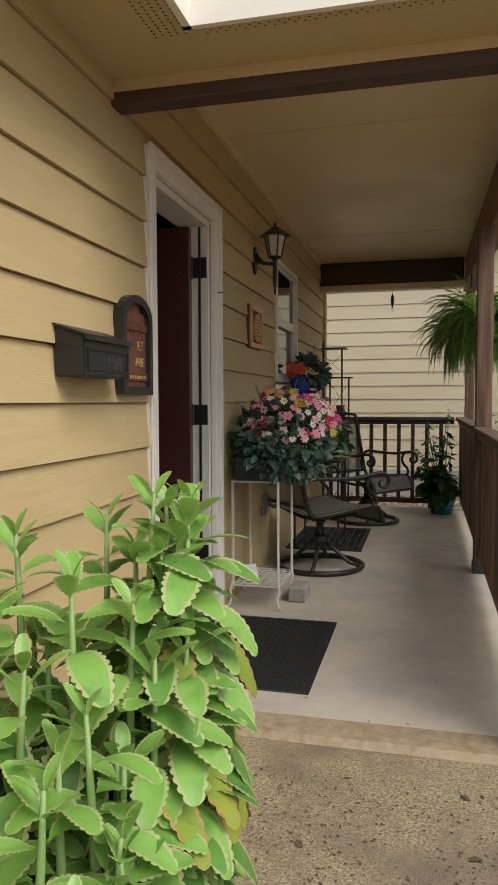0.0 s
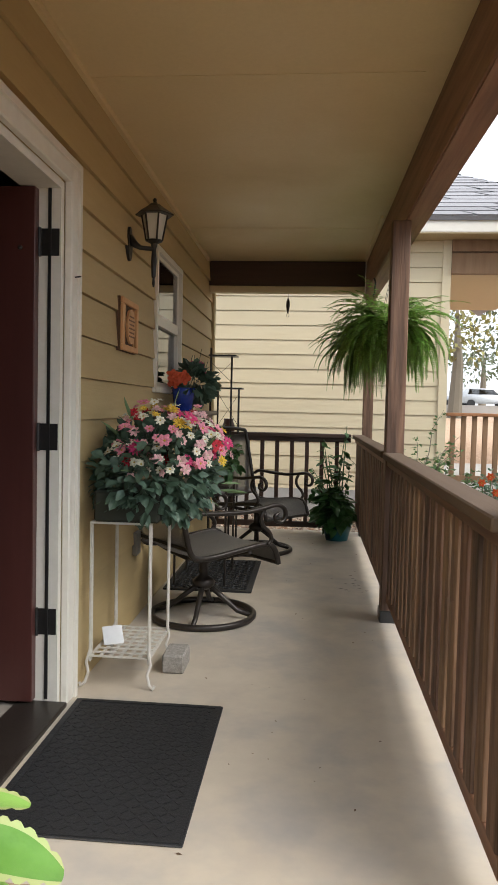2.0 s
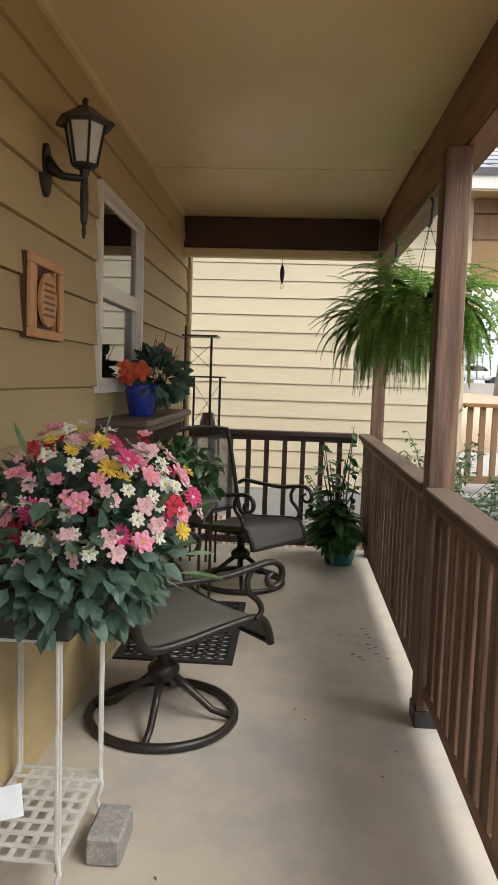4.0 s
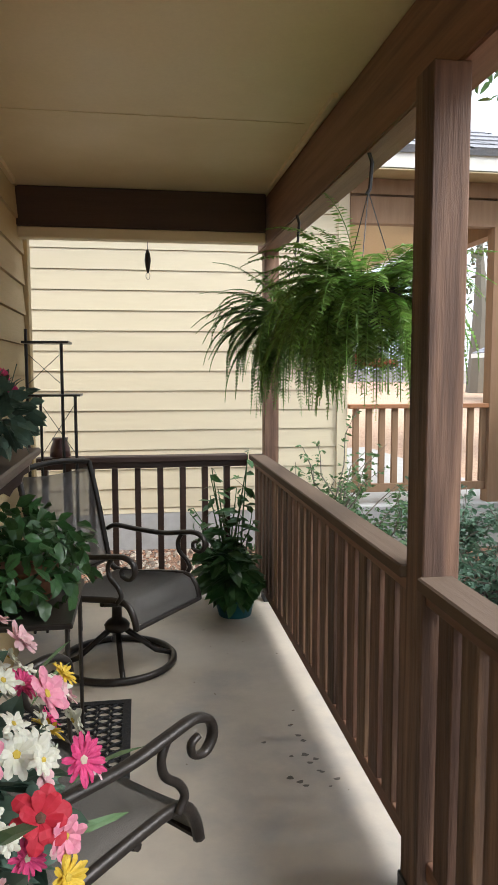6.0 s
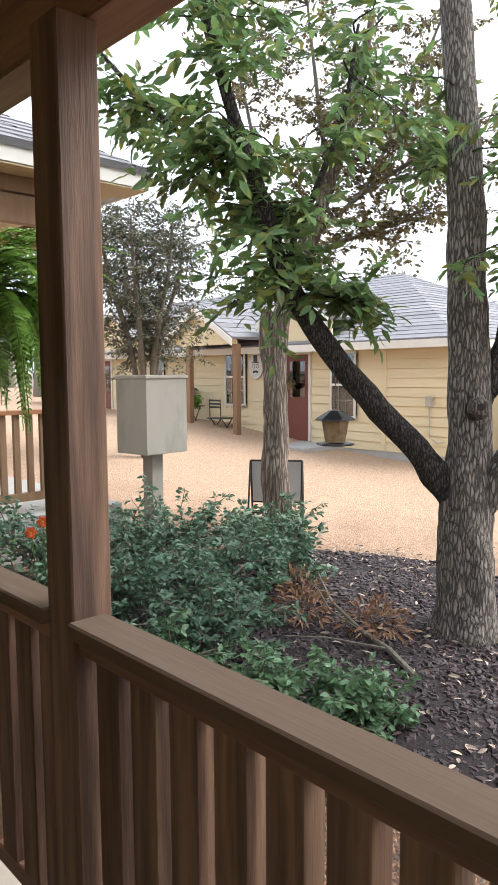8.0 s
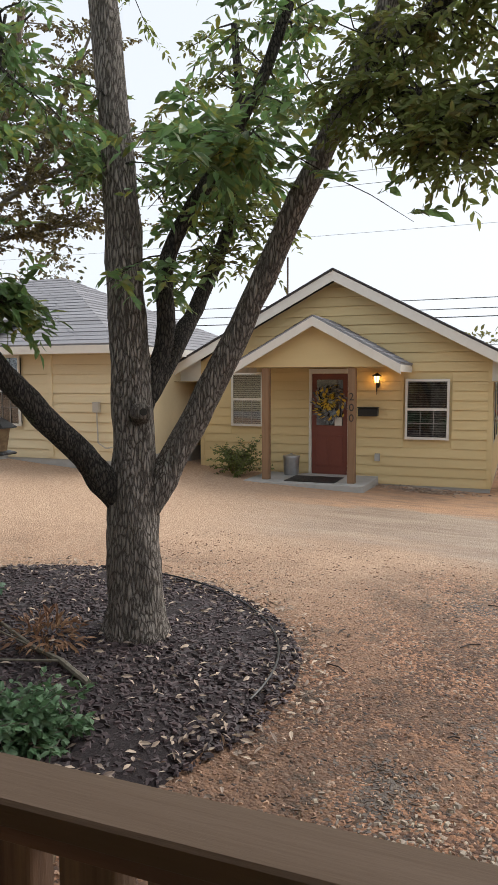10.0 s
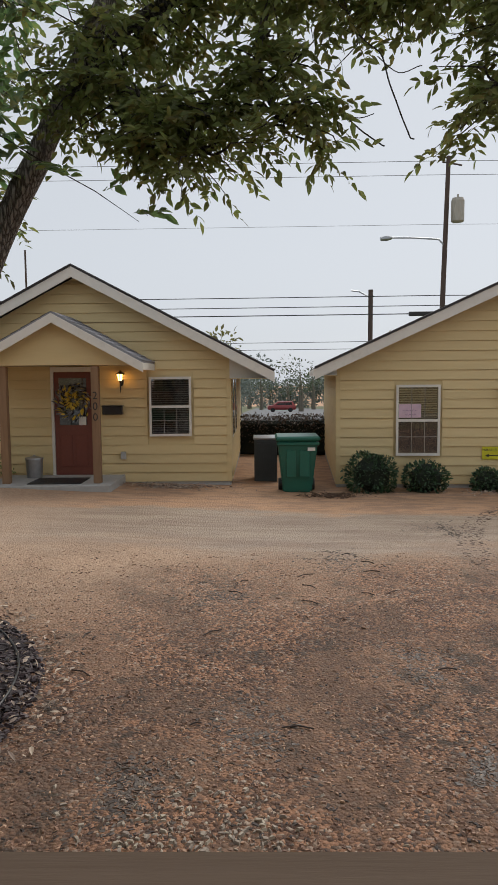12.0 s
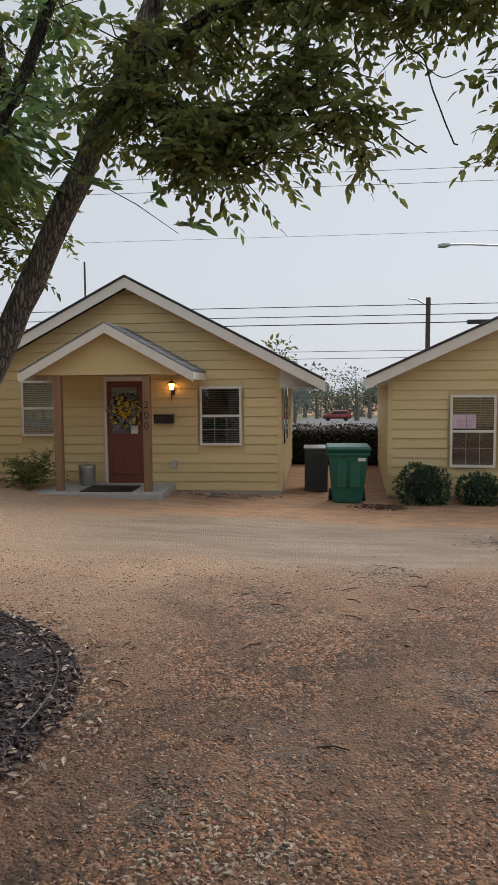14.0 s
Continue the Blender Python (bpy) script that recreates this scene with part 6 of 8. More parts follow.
part("bare_twig", tube(bmesh.new(), limb_points([(4.95, 3.35, 2.98), (4.95, 3.2, 2.97), (4.95, 3.05, 3.0), (4.95, 2.9, 2.9), (4.95, 2.78, 2.82)], 5, 0.05), 0.0045, 5), BARK_DARK, tree)
bm = bmesh.new()
knot = Vector((4.98, 6.02, 1.28))
tube(bm, [knot + Vector((0.11, 0.09, -0.02)), knot + Vector((0.04, 0.03, 0)), knot], [0.085, 0.068, 0.05], 14)
part("knot", bm, BARK, tree, "cut branch knot", True)
part("knot_hollow", tube(bmesh.new(), [knot + Vector((0.0, 0.0, 0)), knot + Vector((-0.004, -0.003, 0))], 0.026, 12), BLACK, tree)
for name, starts, ln, per, size, mat_, hang in (
        ("left_crown", along(LEFT, 38, rnd, 0.55, 0.3) + along(LEFT_FORK, 18, rnd, 0.2, 0.2) + along(LEFT_TOP, 12, rnd, 0.3, 0.2) + [((4.16, 6.86, 2.02), (0.7, -0.7, 0.1))] * 5, 0.5, 6, 0.125, PECAN, 0.3),
        ("mid_crown", along(DARK1, 30, rnd, 0.5, -0.1) + along(STEM_MID, 16, rnd, 0.72), 0.6, 6, 0.11, PECAN, 0.3),
        ("near_crown", [((5.1, 5.2, 2.95), (-1.0, 0.05, -0.02))] * 7 + [((5.3, 5.3, 3.1), (-0.8, 0.3, 0.1))] * 5, 0.95, 6, 0.13, PECAN, 0.2),
        ("over_crown", along(OVER, 120, rnd, 0.1, 0.0) + along(OVER2, 62, rnd, 0.25, 0.0) + along(OVER3, 26, rnd, 0.3, 0.0) + along(OVER_FAR, 24, rnd, 0.3, 0.0) + along(RIGHT, 18, rnd, 0.82, 0.1), 0.42, 6, 0.085, PECAN_DARK, 0.12),
        ("far_crown", along(DARK2, 40, rnd, 0.5, 0.1), 0.6, 7, 0.085, PECAN_DARK, 0.3),
        ("high_crown", [((rnd.uniform(3.6, 6.8), rnd.uniform(1.2, 7.8), rnd.uniform(4.2, 5.6)), (rnd.gauss(0, 1), rnd.gauss(0, 1), -0.2)) for _ in range(60)], 0.7, 8, 0.095, PECAN_DARK, 0.3)):
    tw, v, f = sprays(starts, ln, per, 9, size, rnd, hang, compound=0.26 if size > 0.1 else 0.2, thin=LEAF * (1, 0.8, 1))
    tagged(part(name.replace("crown", "twig_work"), tw, BARK_DARK, tree), kind="stuff")
    part(name, from_arrays(v, f, mat_), None, tree, "loose crown of compound green leaves")

# feeder that hangs from the bough
feed = thing("hanging_bird_feeder", (4.27, 6.68, 1.03), "wooden lantern-shaped bird feeder with dark roof hanging from a bough", "bird feeder")
fx, fy = 4.27, 6.68
FEEDWOOD = material("pale_feeder_wood", (0.33, 0.23, 0.12), 0.7, (0.22, 0.14, 0.07), 18, bump=0.4, stain=(0.14, 0.08, 0.04), stain_scale=9)
part("body", lathe(bmesh.new(), [(0.068, 1.055), (0.092, 1.20)], 6, (fx, fy, 0)), FEEDWOOD, feed)
part("base_tray", lathe(bmesh.new(), [(0.125, 1.035), (0.13, 1.042), (0.125, 1.05)], 6, (fx, fy, 0)), BLACK, feed)
part("roof", lathe(bmesh.new(), [(0.135, 1.202), (0.132, 1.21), (0.07, 1.25), (0.045, 1.265), (0.01, 1.27)], 6, (fx, fy, 0)), BLACK, feed)
part("hanger", tube(bmesh.new(), [(fx, fy, 1.27), (fx + 0.01, fy, 1.4), (fx + 0.06, fy + 0.1, 1.75)], 0.003, 5), BLACK, feed)

# weathered trunk with a bronze crown behind it
dz = bed_z(5.95, 8.8) - 0.05
old = thing("weathered_tree", (5.97, 8.83, dz), "twisted weathered tan trunk below a bronze small-leaved crown", "tree")
OLD = [(5.97, 8.83, dz), (5.96, 8.93, 0.4), (6.04, 9.0, 1.3), (6.12, 9.03, 2.03), (6.4, 8.85, 2.93), (6.57, 8.72, 3.53), (6.8, 8.58, 4.3), (7.0, 8.5, 5.3)]
part("trunk", limb(OLD, 0.165, 0.04, 18, 0.14, 0.5), DEADWOOD, old, "twisted weathered trunk", True)
part("stub", limb([(6.03, 9.0, 1.2), (6.01, 9.1, 1.7), (6.02, 9.14, 2.0), (6.05, 9.14, 2.2)], 0.10, 0.05, 12, 0.12), DEADWOOD, old, "broken stub", True)
br2 = [[(6.4, 8.85, 2.9), (6.75, 8.4, 3.4), (7.1, 7.9, 3.75), (7.3, 7.5, 3.9)], [(6.2, 9.0, 2.3), (6.15, 9.2, 3.2), (6.1, 9.5, 4.4), (6.0, 9.7, 5.4)], [(6.57, 8.72, 3.5), (6.6, 8.9, 4.4), (6.5, 9.0, 5.6)], [(6.75, 8.4, 3.4), (7.0, 8.1, 4.2), (7.3, 7.8, 5.2)], [(6.3, 8.95, 2.7), (6.9, 8.6, 3.0), (7.4, 8.0, 3.2)]]
starts = []
for b in br2:
    part("branch", limb(b, 0.035, 0.01, 7), BARKGREY, old, "", True)
    starts += along(b, 46, rnd, 0.25, 0.3)
starts += along(OLD, 40, rnd, 0.6, 0.2)
tw, v, f = sprays(starts, 0.7, 16, 4, 0.05, rnd, 0.15, compound=0.09, thin=LEAF * (1, 1.3, 1))
part("twig_work", tw, BARKGREY, old)
part("crown", from_arrays(v, f, BRONZE), None, old, "loose bronze crown of small leaves")


def bushy_tree(name, x, y, z, height, radius, stems, n, size, mat_, label, low=0.35, bark=None):
    t = thing(name, (x, y, z), label, "tree")
    rr = random.Random(int(x * 31 + y * 7))
    st = []
    for k in range(stems):
        a = 2 * math.pi * k / stems + rr.random()
        p = [(x + 0.06 * math.cos(a), y + 0.06 * math.sin(a), z - 0.05), (x + 0.18 * radius * math.cos(a), y + 0.18 * radius * math.sin(a), z + height * low), (x + 0.5 * radius * math.cos(a), y + 0.5 * radius * math.sin(a), z + height * 0.75), (x + 0.6 * radius * math.cos(a), y + 0.6 * radius * math.sin(a), z + height * 0.95)]
        part("stem", limb(p, 0.05 * height / 3, 0.012, 8), bark or BARKGREY, t, "", True)
        st += along(p, n // stems, rr, 0.35, 0.25)
    tw, v, f = sprays(st, radius * 0.75, 14, 3, size, rr, 0.15, compound=size * 1.3, thin=LEAF)
    part("twig_work", tw, bark or BARKGREY, t)
    part("crown", from_arrays(v, f, mat_), None, t)
    return t


bushy_tree("small_flowering_tree", 7.75, 13.9, ground_z(7.75, 13.9), 4.2, 1.2, 7, 420, 0.065, GREYGREEN, "small multi-stemmed tree with grey-green leaves", 0.42)

# ---- shrubs between porch and court ----
SHRUB = leaf_material("blue_green_shrub_leaf", (0.095, 0.175, 0.105), (0.15, 0.245, 0.155), 0.25, 0.36, 0.45)
SHRUB_L = leaf_material("fresh_shrub_leaf", (0.10, 0.19, 0.09), (0.14, 0.24, 0.12), 0.25, 0.42, 0.3)


def shrub(x, y, r, h, mat_, seed, name="leafy_shrub", label="blue-green leafy shrub in the mulch bed", n=38, size=0.058, z=None):
    rr = random.Random(seed)
    z = (bed_z(x, y) if in_bed(x, y) else court(x, y)) if z is None else z
    t = thing(name, (x, y, z), label, "shrub", name.replace("_", " ") + "s")
    starts = []
    for _ in range(n):
        a, u = rr.uniform(0, 2 * math.pi), rr.random() ** 0.6
        s = (x + 0.35 * r * u * math.cos(a), y + 0.35 * r * u * math.sin(a), z + h * rr.uniform(0.02, 0.45))
        starts.append((s, (0.75 * r * math.cos(a) * u, 0.75 * r * math.sin(a) * u, h * rr.uniform(0.35, 0.75))))
    tw, v, f = sprays(starts, max(r, h) * 0.72, 15, 4, size, rr, 0.1, compound=size * 1.2, thin=LEAF)
    part("twig_work", tw, BARKGREY, t)
    part("foliage", from_arrays(v, f, mat_), None, t)
    return t


for i, (x, y, r, h, m_) in enumerate(((4.45, 8.55, 0.5, 0.75, SHRUB), (3.75, 8.3, 0.5, 0.85, SHRUB), (4.75, 7.75, 0.42, 0.7, SHRUB), (3.9, 7.5, 0.5, 0.72, SHRUB), (3.35, 6.9, 0.5, 0.62, SHRUB), (3.0, 7.7, 0.5, 0.8, SHRUB), (2.75, 6.6, 0.45, 0.6, SHRUB_L), (3.15, 6.15, 0.4, 0.45, SHRUB_L), (2.45, 7.4, 0.4, 0.7, SHRUB), (3.5, 5.85, 0.3, 0.3, SHRUB_L), (5.3, 8.6, 0.35, 0.55, SHRUB), (3.2, 8.9, 0.5, 0.8, SHRUB), (2.5, 8.5, 0.4, 0.6, SHRUB_L))):
    shrub(x, y, r, h, m_, 40 + i)
shrub(5.8, 8.55, 0.22, 0.7, SHRUB, 77, "leafy_shrub", "thin shrub at the foot of the weathered trunk", 16)
VINE = leaf_material("thin_vine_leaf", (0.09, 0.17, 0.06), (0.13, 0.22, 0.08), 0.3, 0.5, 0.3)
for i, (x, y, h) in enumerate(((2.0, 8.5, 1.5), (2.25, 8.7, 1.25), (1.85, 8.3, 1.1), (2.4, 8.5, 0.9))):
    shrub(x, y, 0.22, h, VINE, 90 + i, "climbing_vine", "thin airy climbing shrub by the porch corner", 12, 0.045)
ORANGEP = petal_material("orange_flower_petal", (0.70, 0.13, 0.02), (0.6, 0.08, 0.02))
of = petal_flower(0.038, 6, 2, ORANGEP, C_YEL)
lily = thing("orange_flower", (2.62, 7.6, -0.2), "orange flowers on a thin stem beside the railing", "flower")
for p in ((2.62, 7.6, 0.62), (2.66, 7.55, 0.48), (2.55, 7.62, 0.56)):
    part("flower_stem", tube(bmesh.new(), [(2.62, 7.6, -0.2), p], 0.004, 5), VINE, lily)
    piece("flower_head", of, lily, Matrix.Translation(p) @ Vector((-0.5, -0.8, 0.3)).to_track_quat("Z", "Y").to_matrix().to_4x4())

# ---- grey utility box on a post ----
PUTTY = material("putty_grey_metal", (0.46, 0.43, 0.37), 0.5, (0.42, 0.39, 0.33), 6, bump=0.1, stain=(0.27, 0.25, 0.20), stain_scale=2.6, stain_low=0.5, stain_high=0.72, stretch=(1, 1, 0.35))
ub = thing("utility_box", (4.6, 9.3, ground_z(4.6, 9.3)), "putty-grey metal box on a post with streaky stains", "utility box")
um = Matrix.Translation((4.42, 9.08, 0)) @ Matrix.Rotation(radians(6), 4, "Z")
part("cabinet", boxed(0.0, 0.52, 0.0, 0.44, 0.76, 1.475, 0.004, um), PUTTY, ub)
part("lid", boxed(-0.012, 0.532, -0.012, 0.452, 1.4755, 1.51, 0.004, um), PUTTY, ub)
part("post", boxed(0.19, 0.33, 0.15, 0.29, ground_z(4.6, 9.3) - 0.03, 0.7595, 0.004, um), material("pale_post", (0.42, 0.38, 0.32), 0.7), ub)

# ---- folding sign board behind the trunk ----
bd = thing("frame_sign_board", (6.48, 9.4, -0.3), "black metal framed sign board with a blank pale panel", "sign board")
a_, b_ = Vector((6.29, 9.65, 0)), Vector((6.67, 9.19, 0))
u_ = (b_ - a_).normalized()
w_ = Vector((u_.y, -u_.x, 0))
gz = ground_z(6.5, 9.4)
for p in (a_, b_):
    part("leg", tube(bmesh.new(), [Vector((p.x, p.y, gz)) - w_ * 0.08, Vector((p.x, p.y, 0.52)) + w_ * 0.12], 0.013, 6), BLACK, bd)
    part("back_leg", tube(bmesh.new(), [Vector((p.x, p.y, gz)) + w_ * 0.45, Vector((p.x, p.y, 0.50)) + w_ * 0.14], 0.012, 6), BLACK, bd)
for z, o in ((0.52, 0.12), (0.02, 0.0), (-0.12, -0.03)):
    part("cross_bar", tube(bmesh.new(), [Vector((a_.x, a_.y, z)) + w_ * o, Vector((b_.x, b_.y, z)) + w_ * o], 0.012, 6), BLACK, bd)
bm = bmesh.new()
q = [Vector((a_.x, a_.y, 0.03)) + w_ * 0.002 + u_ * 0.014, Vector((b_.x, b_.y, 0.03)) + w_ * 0.002 - u_ * 0.014, Vector((b_.x, b_.y, 0.51)) + w_ * 0.118 - u_ * 0.014, Vector((a_.x, a_.y, 0.51)) + w_ * 0.118 + u_ * 0.014]
va = [bm.verts.new(p) for p in q] + [bm.verts.new(p + w_ * 0.008) for p in q]
for fc in ((3, 2, 1, 0), (4, 5, 6, 7), (0, 1, 5, 4), (1, 2, 6, 5), (2, 3, 7, 6), (3, 0, 4, 7)):
    bm.faces.new([va[i] for i in fc])
part("panel", bm, material("pale_blue_grey_panel", (0.50, 0.53, 0.55), 0.5, (0.46, 0.49, 0.5), 5), bd, "blank pale grey panel")


# ---- cottages round the court ----
BLIND = material("pale_window_blind", (0.50, 0.49, 0.45), 0.7, (0.42, 0.41, 0.38), 20)
PANE = glass("cottage_pane", keep=0.85)
GRIDBAR = material("dull_glazing_bar", (0.30, 0.29, 0.27), 0.6)
CURTAIN = material("pale_teal_curtain", (0.35, 0.48, 0.47), 0.8, (0.28, 0.40, 0.40), 12, stretch=(1, 4, 0.3))
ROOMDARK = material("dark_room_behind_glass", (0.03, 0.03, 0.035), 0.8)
AMBER = glow("amber_lamp_glow", (1.0, 0.50, 0.12), 9.0)


def west_window(owner, x, y0, y1, z0, z1, blind="full", group=""):
    """A double-hung window in a wall that faces -x: y0 < y1."""
    w = part("window", boxed(x - 0.03, x + 0.0, y0 - 0.045, y0, z0 - 0.05, z1 + 0.05), WHITE, owner)
    tagged(w, "white framed double-hung window with dark panes")
    for a in ((y1, y1 + 0.045, z0 - 0.05, z1 + 0.05), (y0, y1, z1, z1 + 0.05), (y0, y1, z0 - 0.05, z0), (y0, y1, (z0 + z1) / 2 - 0.025, (z0 + z1) / 2 + 0.025)):
        part("window_frame", boxed(x - 0.03, x, *a), WHITE, w)
    zm = (z0 + z1) / 2
    part("pane", boxed(x - 0.018, x - 0.014, y0, y1, zm + 0.025, z1), PANE, w)
    part("pane", boxed(x - 0.012, x - 0.008, y0, y1, z0, zm - 0.025), PANE, w)
    bm = bmesh.new()
    for k in (1, 2):
        y = y0 + (y1 - y0) * k / 3
        box(bm, x - 0.026, x - 0.019, y - 0.006, y + 0.006, z0, zm - 0.026)
        if blind != "full":
            box(bm, x - 0.026, x - 0.019, y - 0.006, y + 0.006, zm + 0.026, z1)
    box(bm, x - 0.0265, x - 0.0195, y0, y1, (z0 + zm) / 2 - 0.006, (z0 + zm) / 2 + 0.006)
    part("glazing_bar", bm, GRIDBAR, w)
    # dark sheet added where the room behind the panes would lie in shade
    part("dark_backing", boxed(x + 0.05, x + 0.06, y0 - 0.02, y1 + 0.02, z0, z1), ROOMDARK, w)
    if blind in ("full", "top"):
        lo = z0 + 0.02 if blind == "full" else zm
        z = lo
        bm = bmesh.new()
        while z < z1 - 0.02:
            box(bm, x + 0.012, x + 0.03, y0 + 0.01, y1 - 0.01, z, z + 0.018)
            z += 0.046
        part("blind_slats", bm, BLIND, w)
    if blind == "curtain":
        bm = bmesh.new()
        for k in range(16):
            y = y0 + (y1 - y0) * k / 16
            box(bm, x + 0.015 + 0.015 * (k % 2), x + 0.035 + 0.015 * (k % 2), y, y + (y1 - y0) / 16 + 0.002, zm, z1)
        part("curtain", bm, CURTAIN, w)
    return w


def roof_plane(owner, p, q, r, s, name="roof", thick=0.07, rows=0, mat_=None):
    """A slab of roof: p and q along the eave, r and s along the ridge; rows: courses of shingles."""
    bm = bmesh.new()
    c = [Vector(v) for v in (p, q, r, s)]
    n = (c[1] - c[0]).cross(c[3] - c[0]).normalized()
    if n.z < 0:
        n = -n
    va = [bm.verts.new(v) for v in c] + [bm.verts.new(v - n * thick) for v in c]
    for fc in ((0, 1, 2, 3), (7, 6, 5, 4), (0, 4, 5, 1), (1, 5, 6, 2), (2, 6, 7, 3), (3, 7, 4, 0)):
        bm.faces.new([va[i] for i in fc])
    ro = part(name, bm, mat_ or SHINGLE, owner)
    rr = random.Random(int(abs(c[0].x * 13 + c[0].y * 7)))
    for k in range(rows):
        u0, u1 = k / rows, (k + 1.06) / rows
        a0, b0 = c[0].lerp(c[3], u0), c[1].lerp(c[2], u0)
        a1, b1 = c[0].lerp(c[3], min(1, u1)), c[1].lerp(c[2], min(1, u1))
        bm = bmesh.new()
        t = 0.0
        while t < 1:
            t2 = min(1, t + rr.uniform(0.05, 0.1))
            o0, o1 = n * rr.uniform(0.012, 0.02), n * 0.004
            v = [bm.verts.new(x) for x in (a0.lerp(b0, t) + o0, a0.lerp(b0, t2 - 0.003) + o0, a1.lerp(b1, t2 - 0.003) + o1, a1.lerp(b1, t) + o1, a0.lerp(b0, t) + n * 0.001, a0.lerp(b0, t2 - 0.003) + n * 0.001)]
            bm.faces.new(v[:4])
            bm.faces.new((v[4], v[5], v[1], v[0]))
            t = t2
        part("shingle_course", bm, SHINGLE, ro)
    return ro


def fascia_bar(owner, a, b, h=0.16, t=0.03, name="fascia"):
    """A board whose top edge runs from a to b and which hangs h below it."""
    a, b = Vector(a), Vector(b)
    d = (b - a).normalized()
    side = Vector((0, 0, 1)).cross(d).normalized() * t
    dn = Vector((0, 0, -h))
    bm = bmesh.new()
    v = [bm.verts.new(x) for x in (a, b, b + dn, a + dn, a + side, b + side, b + dn + side, a + dn + side)]
    for fc in ((0, 1, 2, 3), (7, 6, 5, 4), (0, 4, 5, 1), (1, 5, 6, 2), (2, 6, 7, 3), (3, 7, 4, 0)):
        bm.faces.new([v[i] for i in fc])
    return part(name, bm, FASCIA, owner)


def gable_cottage(label, x, yc, half, slope, apex, over, base0, base1, depth, holes, eave=0.85):
    """A cottage whose gable end faces -x."""
    h = thing("cottage", (x + depth / 2, yc, base0), label, "house", "cottages")
    y0, y1 = yc - half, yc + half
    wall_top = apex - 0.17 - slope * half
    bm = bmesh.new()
    prism(bm, [(y0, base0 - 0.5), (y1, base0 - 0.5), (y1, wall_top), (yc, wall_top + slope * half), (y0, wall_top)], depth, Matrix(((0, 0, 1, x + 0.08), (1, 0, 0, 0), (0, 1, 0, 0), (0, 0, 0, 1))))
    w = part("wall", bm, SIDING_A, h, "ochre lap-sided wall")
    top = lambda z: (0.0, 2 * half) if z <= wall_top else (min(half, (z - wall_top) / slope), max(half, 2 * half - (z - wall_top) / slope))
    siding(w, (x + 0.079, y0, 0), (0, 1, 0), (-1, 0, 0), 2 * half, base0, wall_top + slope * half - 0.1, SIDING_A, holes=[(a - y0, b - y0, c, d) for a, b, c, d in holes], lap=0.19, top=top, lean=0.022, gap=0.012)
    siding(w, (x + 0.08, y0 + 0.001, 0), (1, 0, 0), (0, -1, 0), depth - 0.1, base0, wall_top, SIDING_A, lap=0.19, lean=0.022, gap=0.012)
    siding(w, (x + 0.08, y1 - 0.001, 0), (1, 0, 0), (0, 1, 0), depth - 0.1, base0, wall_top, SIDING_A, lap=0.19, lean=0.022, gap=0.012)
    for y in (y0 - 0.026, y1 - 0.064):
        part("corner_board", boxed(x + 0.04, x + 0.14, y, y + 0.09, base0, wall_top - 0.01), SIDING_A, h)
    part("foundation", boxed(x + 0.065, x + depth, y0 - 0.01, y1 + 0.01, base1 - 0.5, base0 - 0.001), FOUND, h)
    fx = x - over
    ey = half + eave
    ez = apex - slope * ey
    for s in (-1, 1):
        roof_plane(h, (fx, yc + s * ey, ez), (x + depth + 0.3, yc + s * ey, ez), (x + depth + 0.3, yc, apex), (fx, yc, apex), "roof", 0.05, 0)
        fascia_bar(h, (fx - 0.002 if s > 0 else fx - 0.002, yc + s * ey, ez - 0.03), (fx - 0.002, yc, apex - 0.03), 0.2)
        fascia_bar(h, (fx, yc + s * (ey + 0.0), ez - 0.03), (x + depth, yc + s * ey, ez - 0.03), 0.14)
        bm = boxed(fx + 0.03, x + depth, min(yc + s * half, yc + s * (ey - 0.02)), max(yc + s * half, yc + s * (ey - 0.02)), ez - 0.16, ez - 0.145)
        part("soffit", bm, SOFFIT, h)
        # pale triangle added to cover the black shade under the eave
        bm = bmesh.new()
        prism(bm, [(yc + s * (half + 0.002), ez - 0.144), (yc + s * (ey - 0.03), ez - 0.144), (yc + s * (ey - 0.03), ez - 0.06), (yc + s * (half + 0.002), ez - 0.07 + slope * (ey - half))][::s], 0.03, Matrix(((0, 0, 1, x + 0.02), (1, 0, 0, 0), (0, 1, 0, 0), (0, 0, 0, 1))))
        part("eave_return", bm, FASCIA, h)
        part("drip_edge", tube(bmesh.new(), [(fx - 0.02, yc + s * ey, ez + 0.005), (fx - 0.02, yc, apex + 0.005)], 0.022, 5), material("dark_drip_edge", (0.05, 0.045, 0.045), 0.8), h)
    return h


A_X, B_X = 15.0, 14.9
cot_a = gable_cottage("ochre gabled cottage with a small porch and red door", A_X, 7.15, 3.05, 0.525, 3.69, 0.32, -0.62, -0.75, 8.0, ((4.83, 5.77, 0.26, 1.56), (8.70, 9.50, 0.45, 1.71), (6.83, 7.73, -0.7, 1.72)), 0.90)
west_window(cot_a, A_X + 0.012, 4.92, 5.68, 0.36, 1.46, "full")
west_window(cot_a, A_X + 0.012, 8.78, 9.42, 0.55, 1.61, "full")
da = part("door", boxed(A_X + 0.05, A_X + 0.09, 6.90, 7.66, -0.47, 1.62, 0.003), DOORRED_A, cot_a, "brick red door with a half light")
for a in ((6.84, 6.895, -0.47, 1.72), (7.665, 7.72, -0.47, 1.72), (6.895, 7.665, 1.625, 1.72)):
    part("door_casing", boxed(A_X + 0.02, A_X + 0.075, *a), WHITE, da)
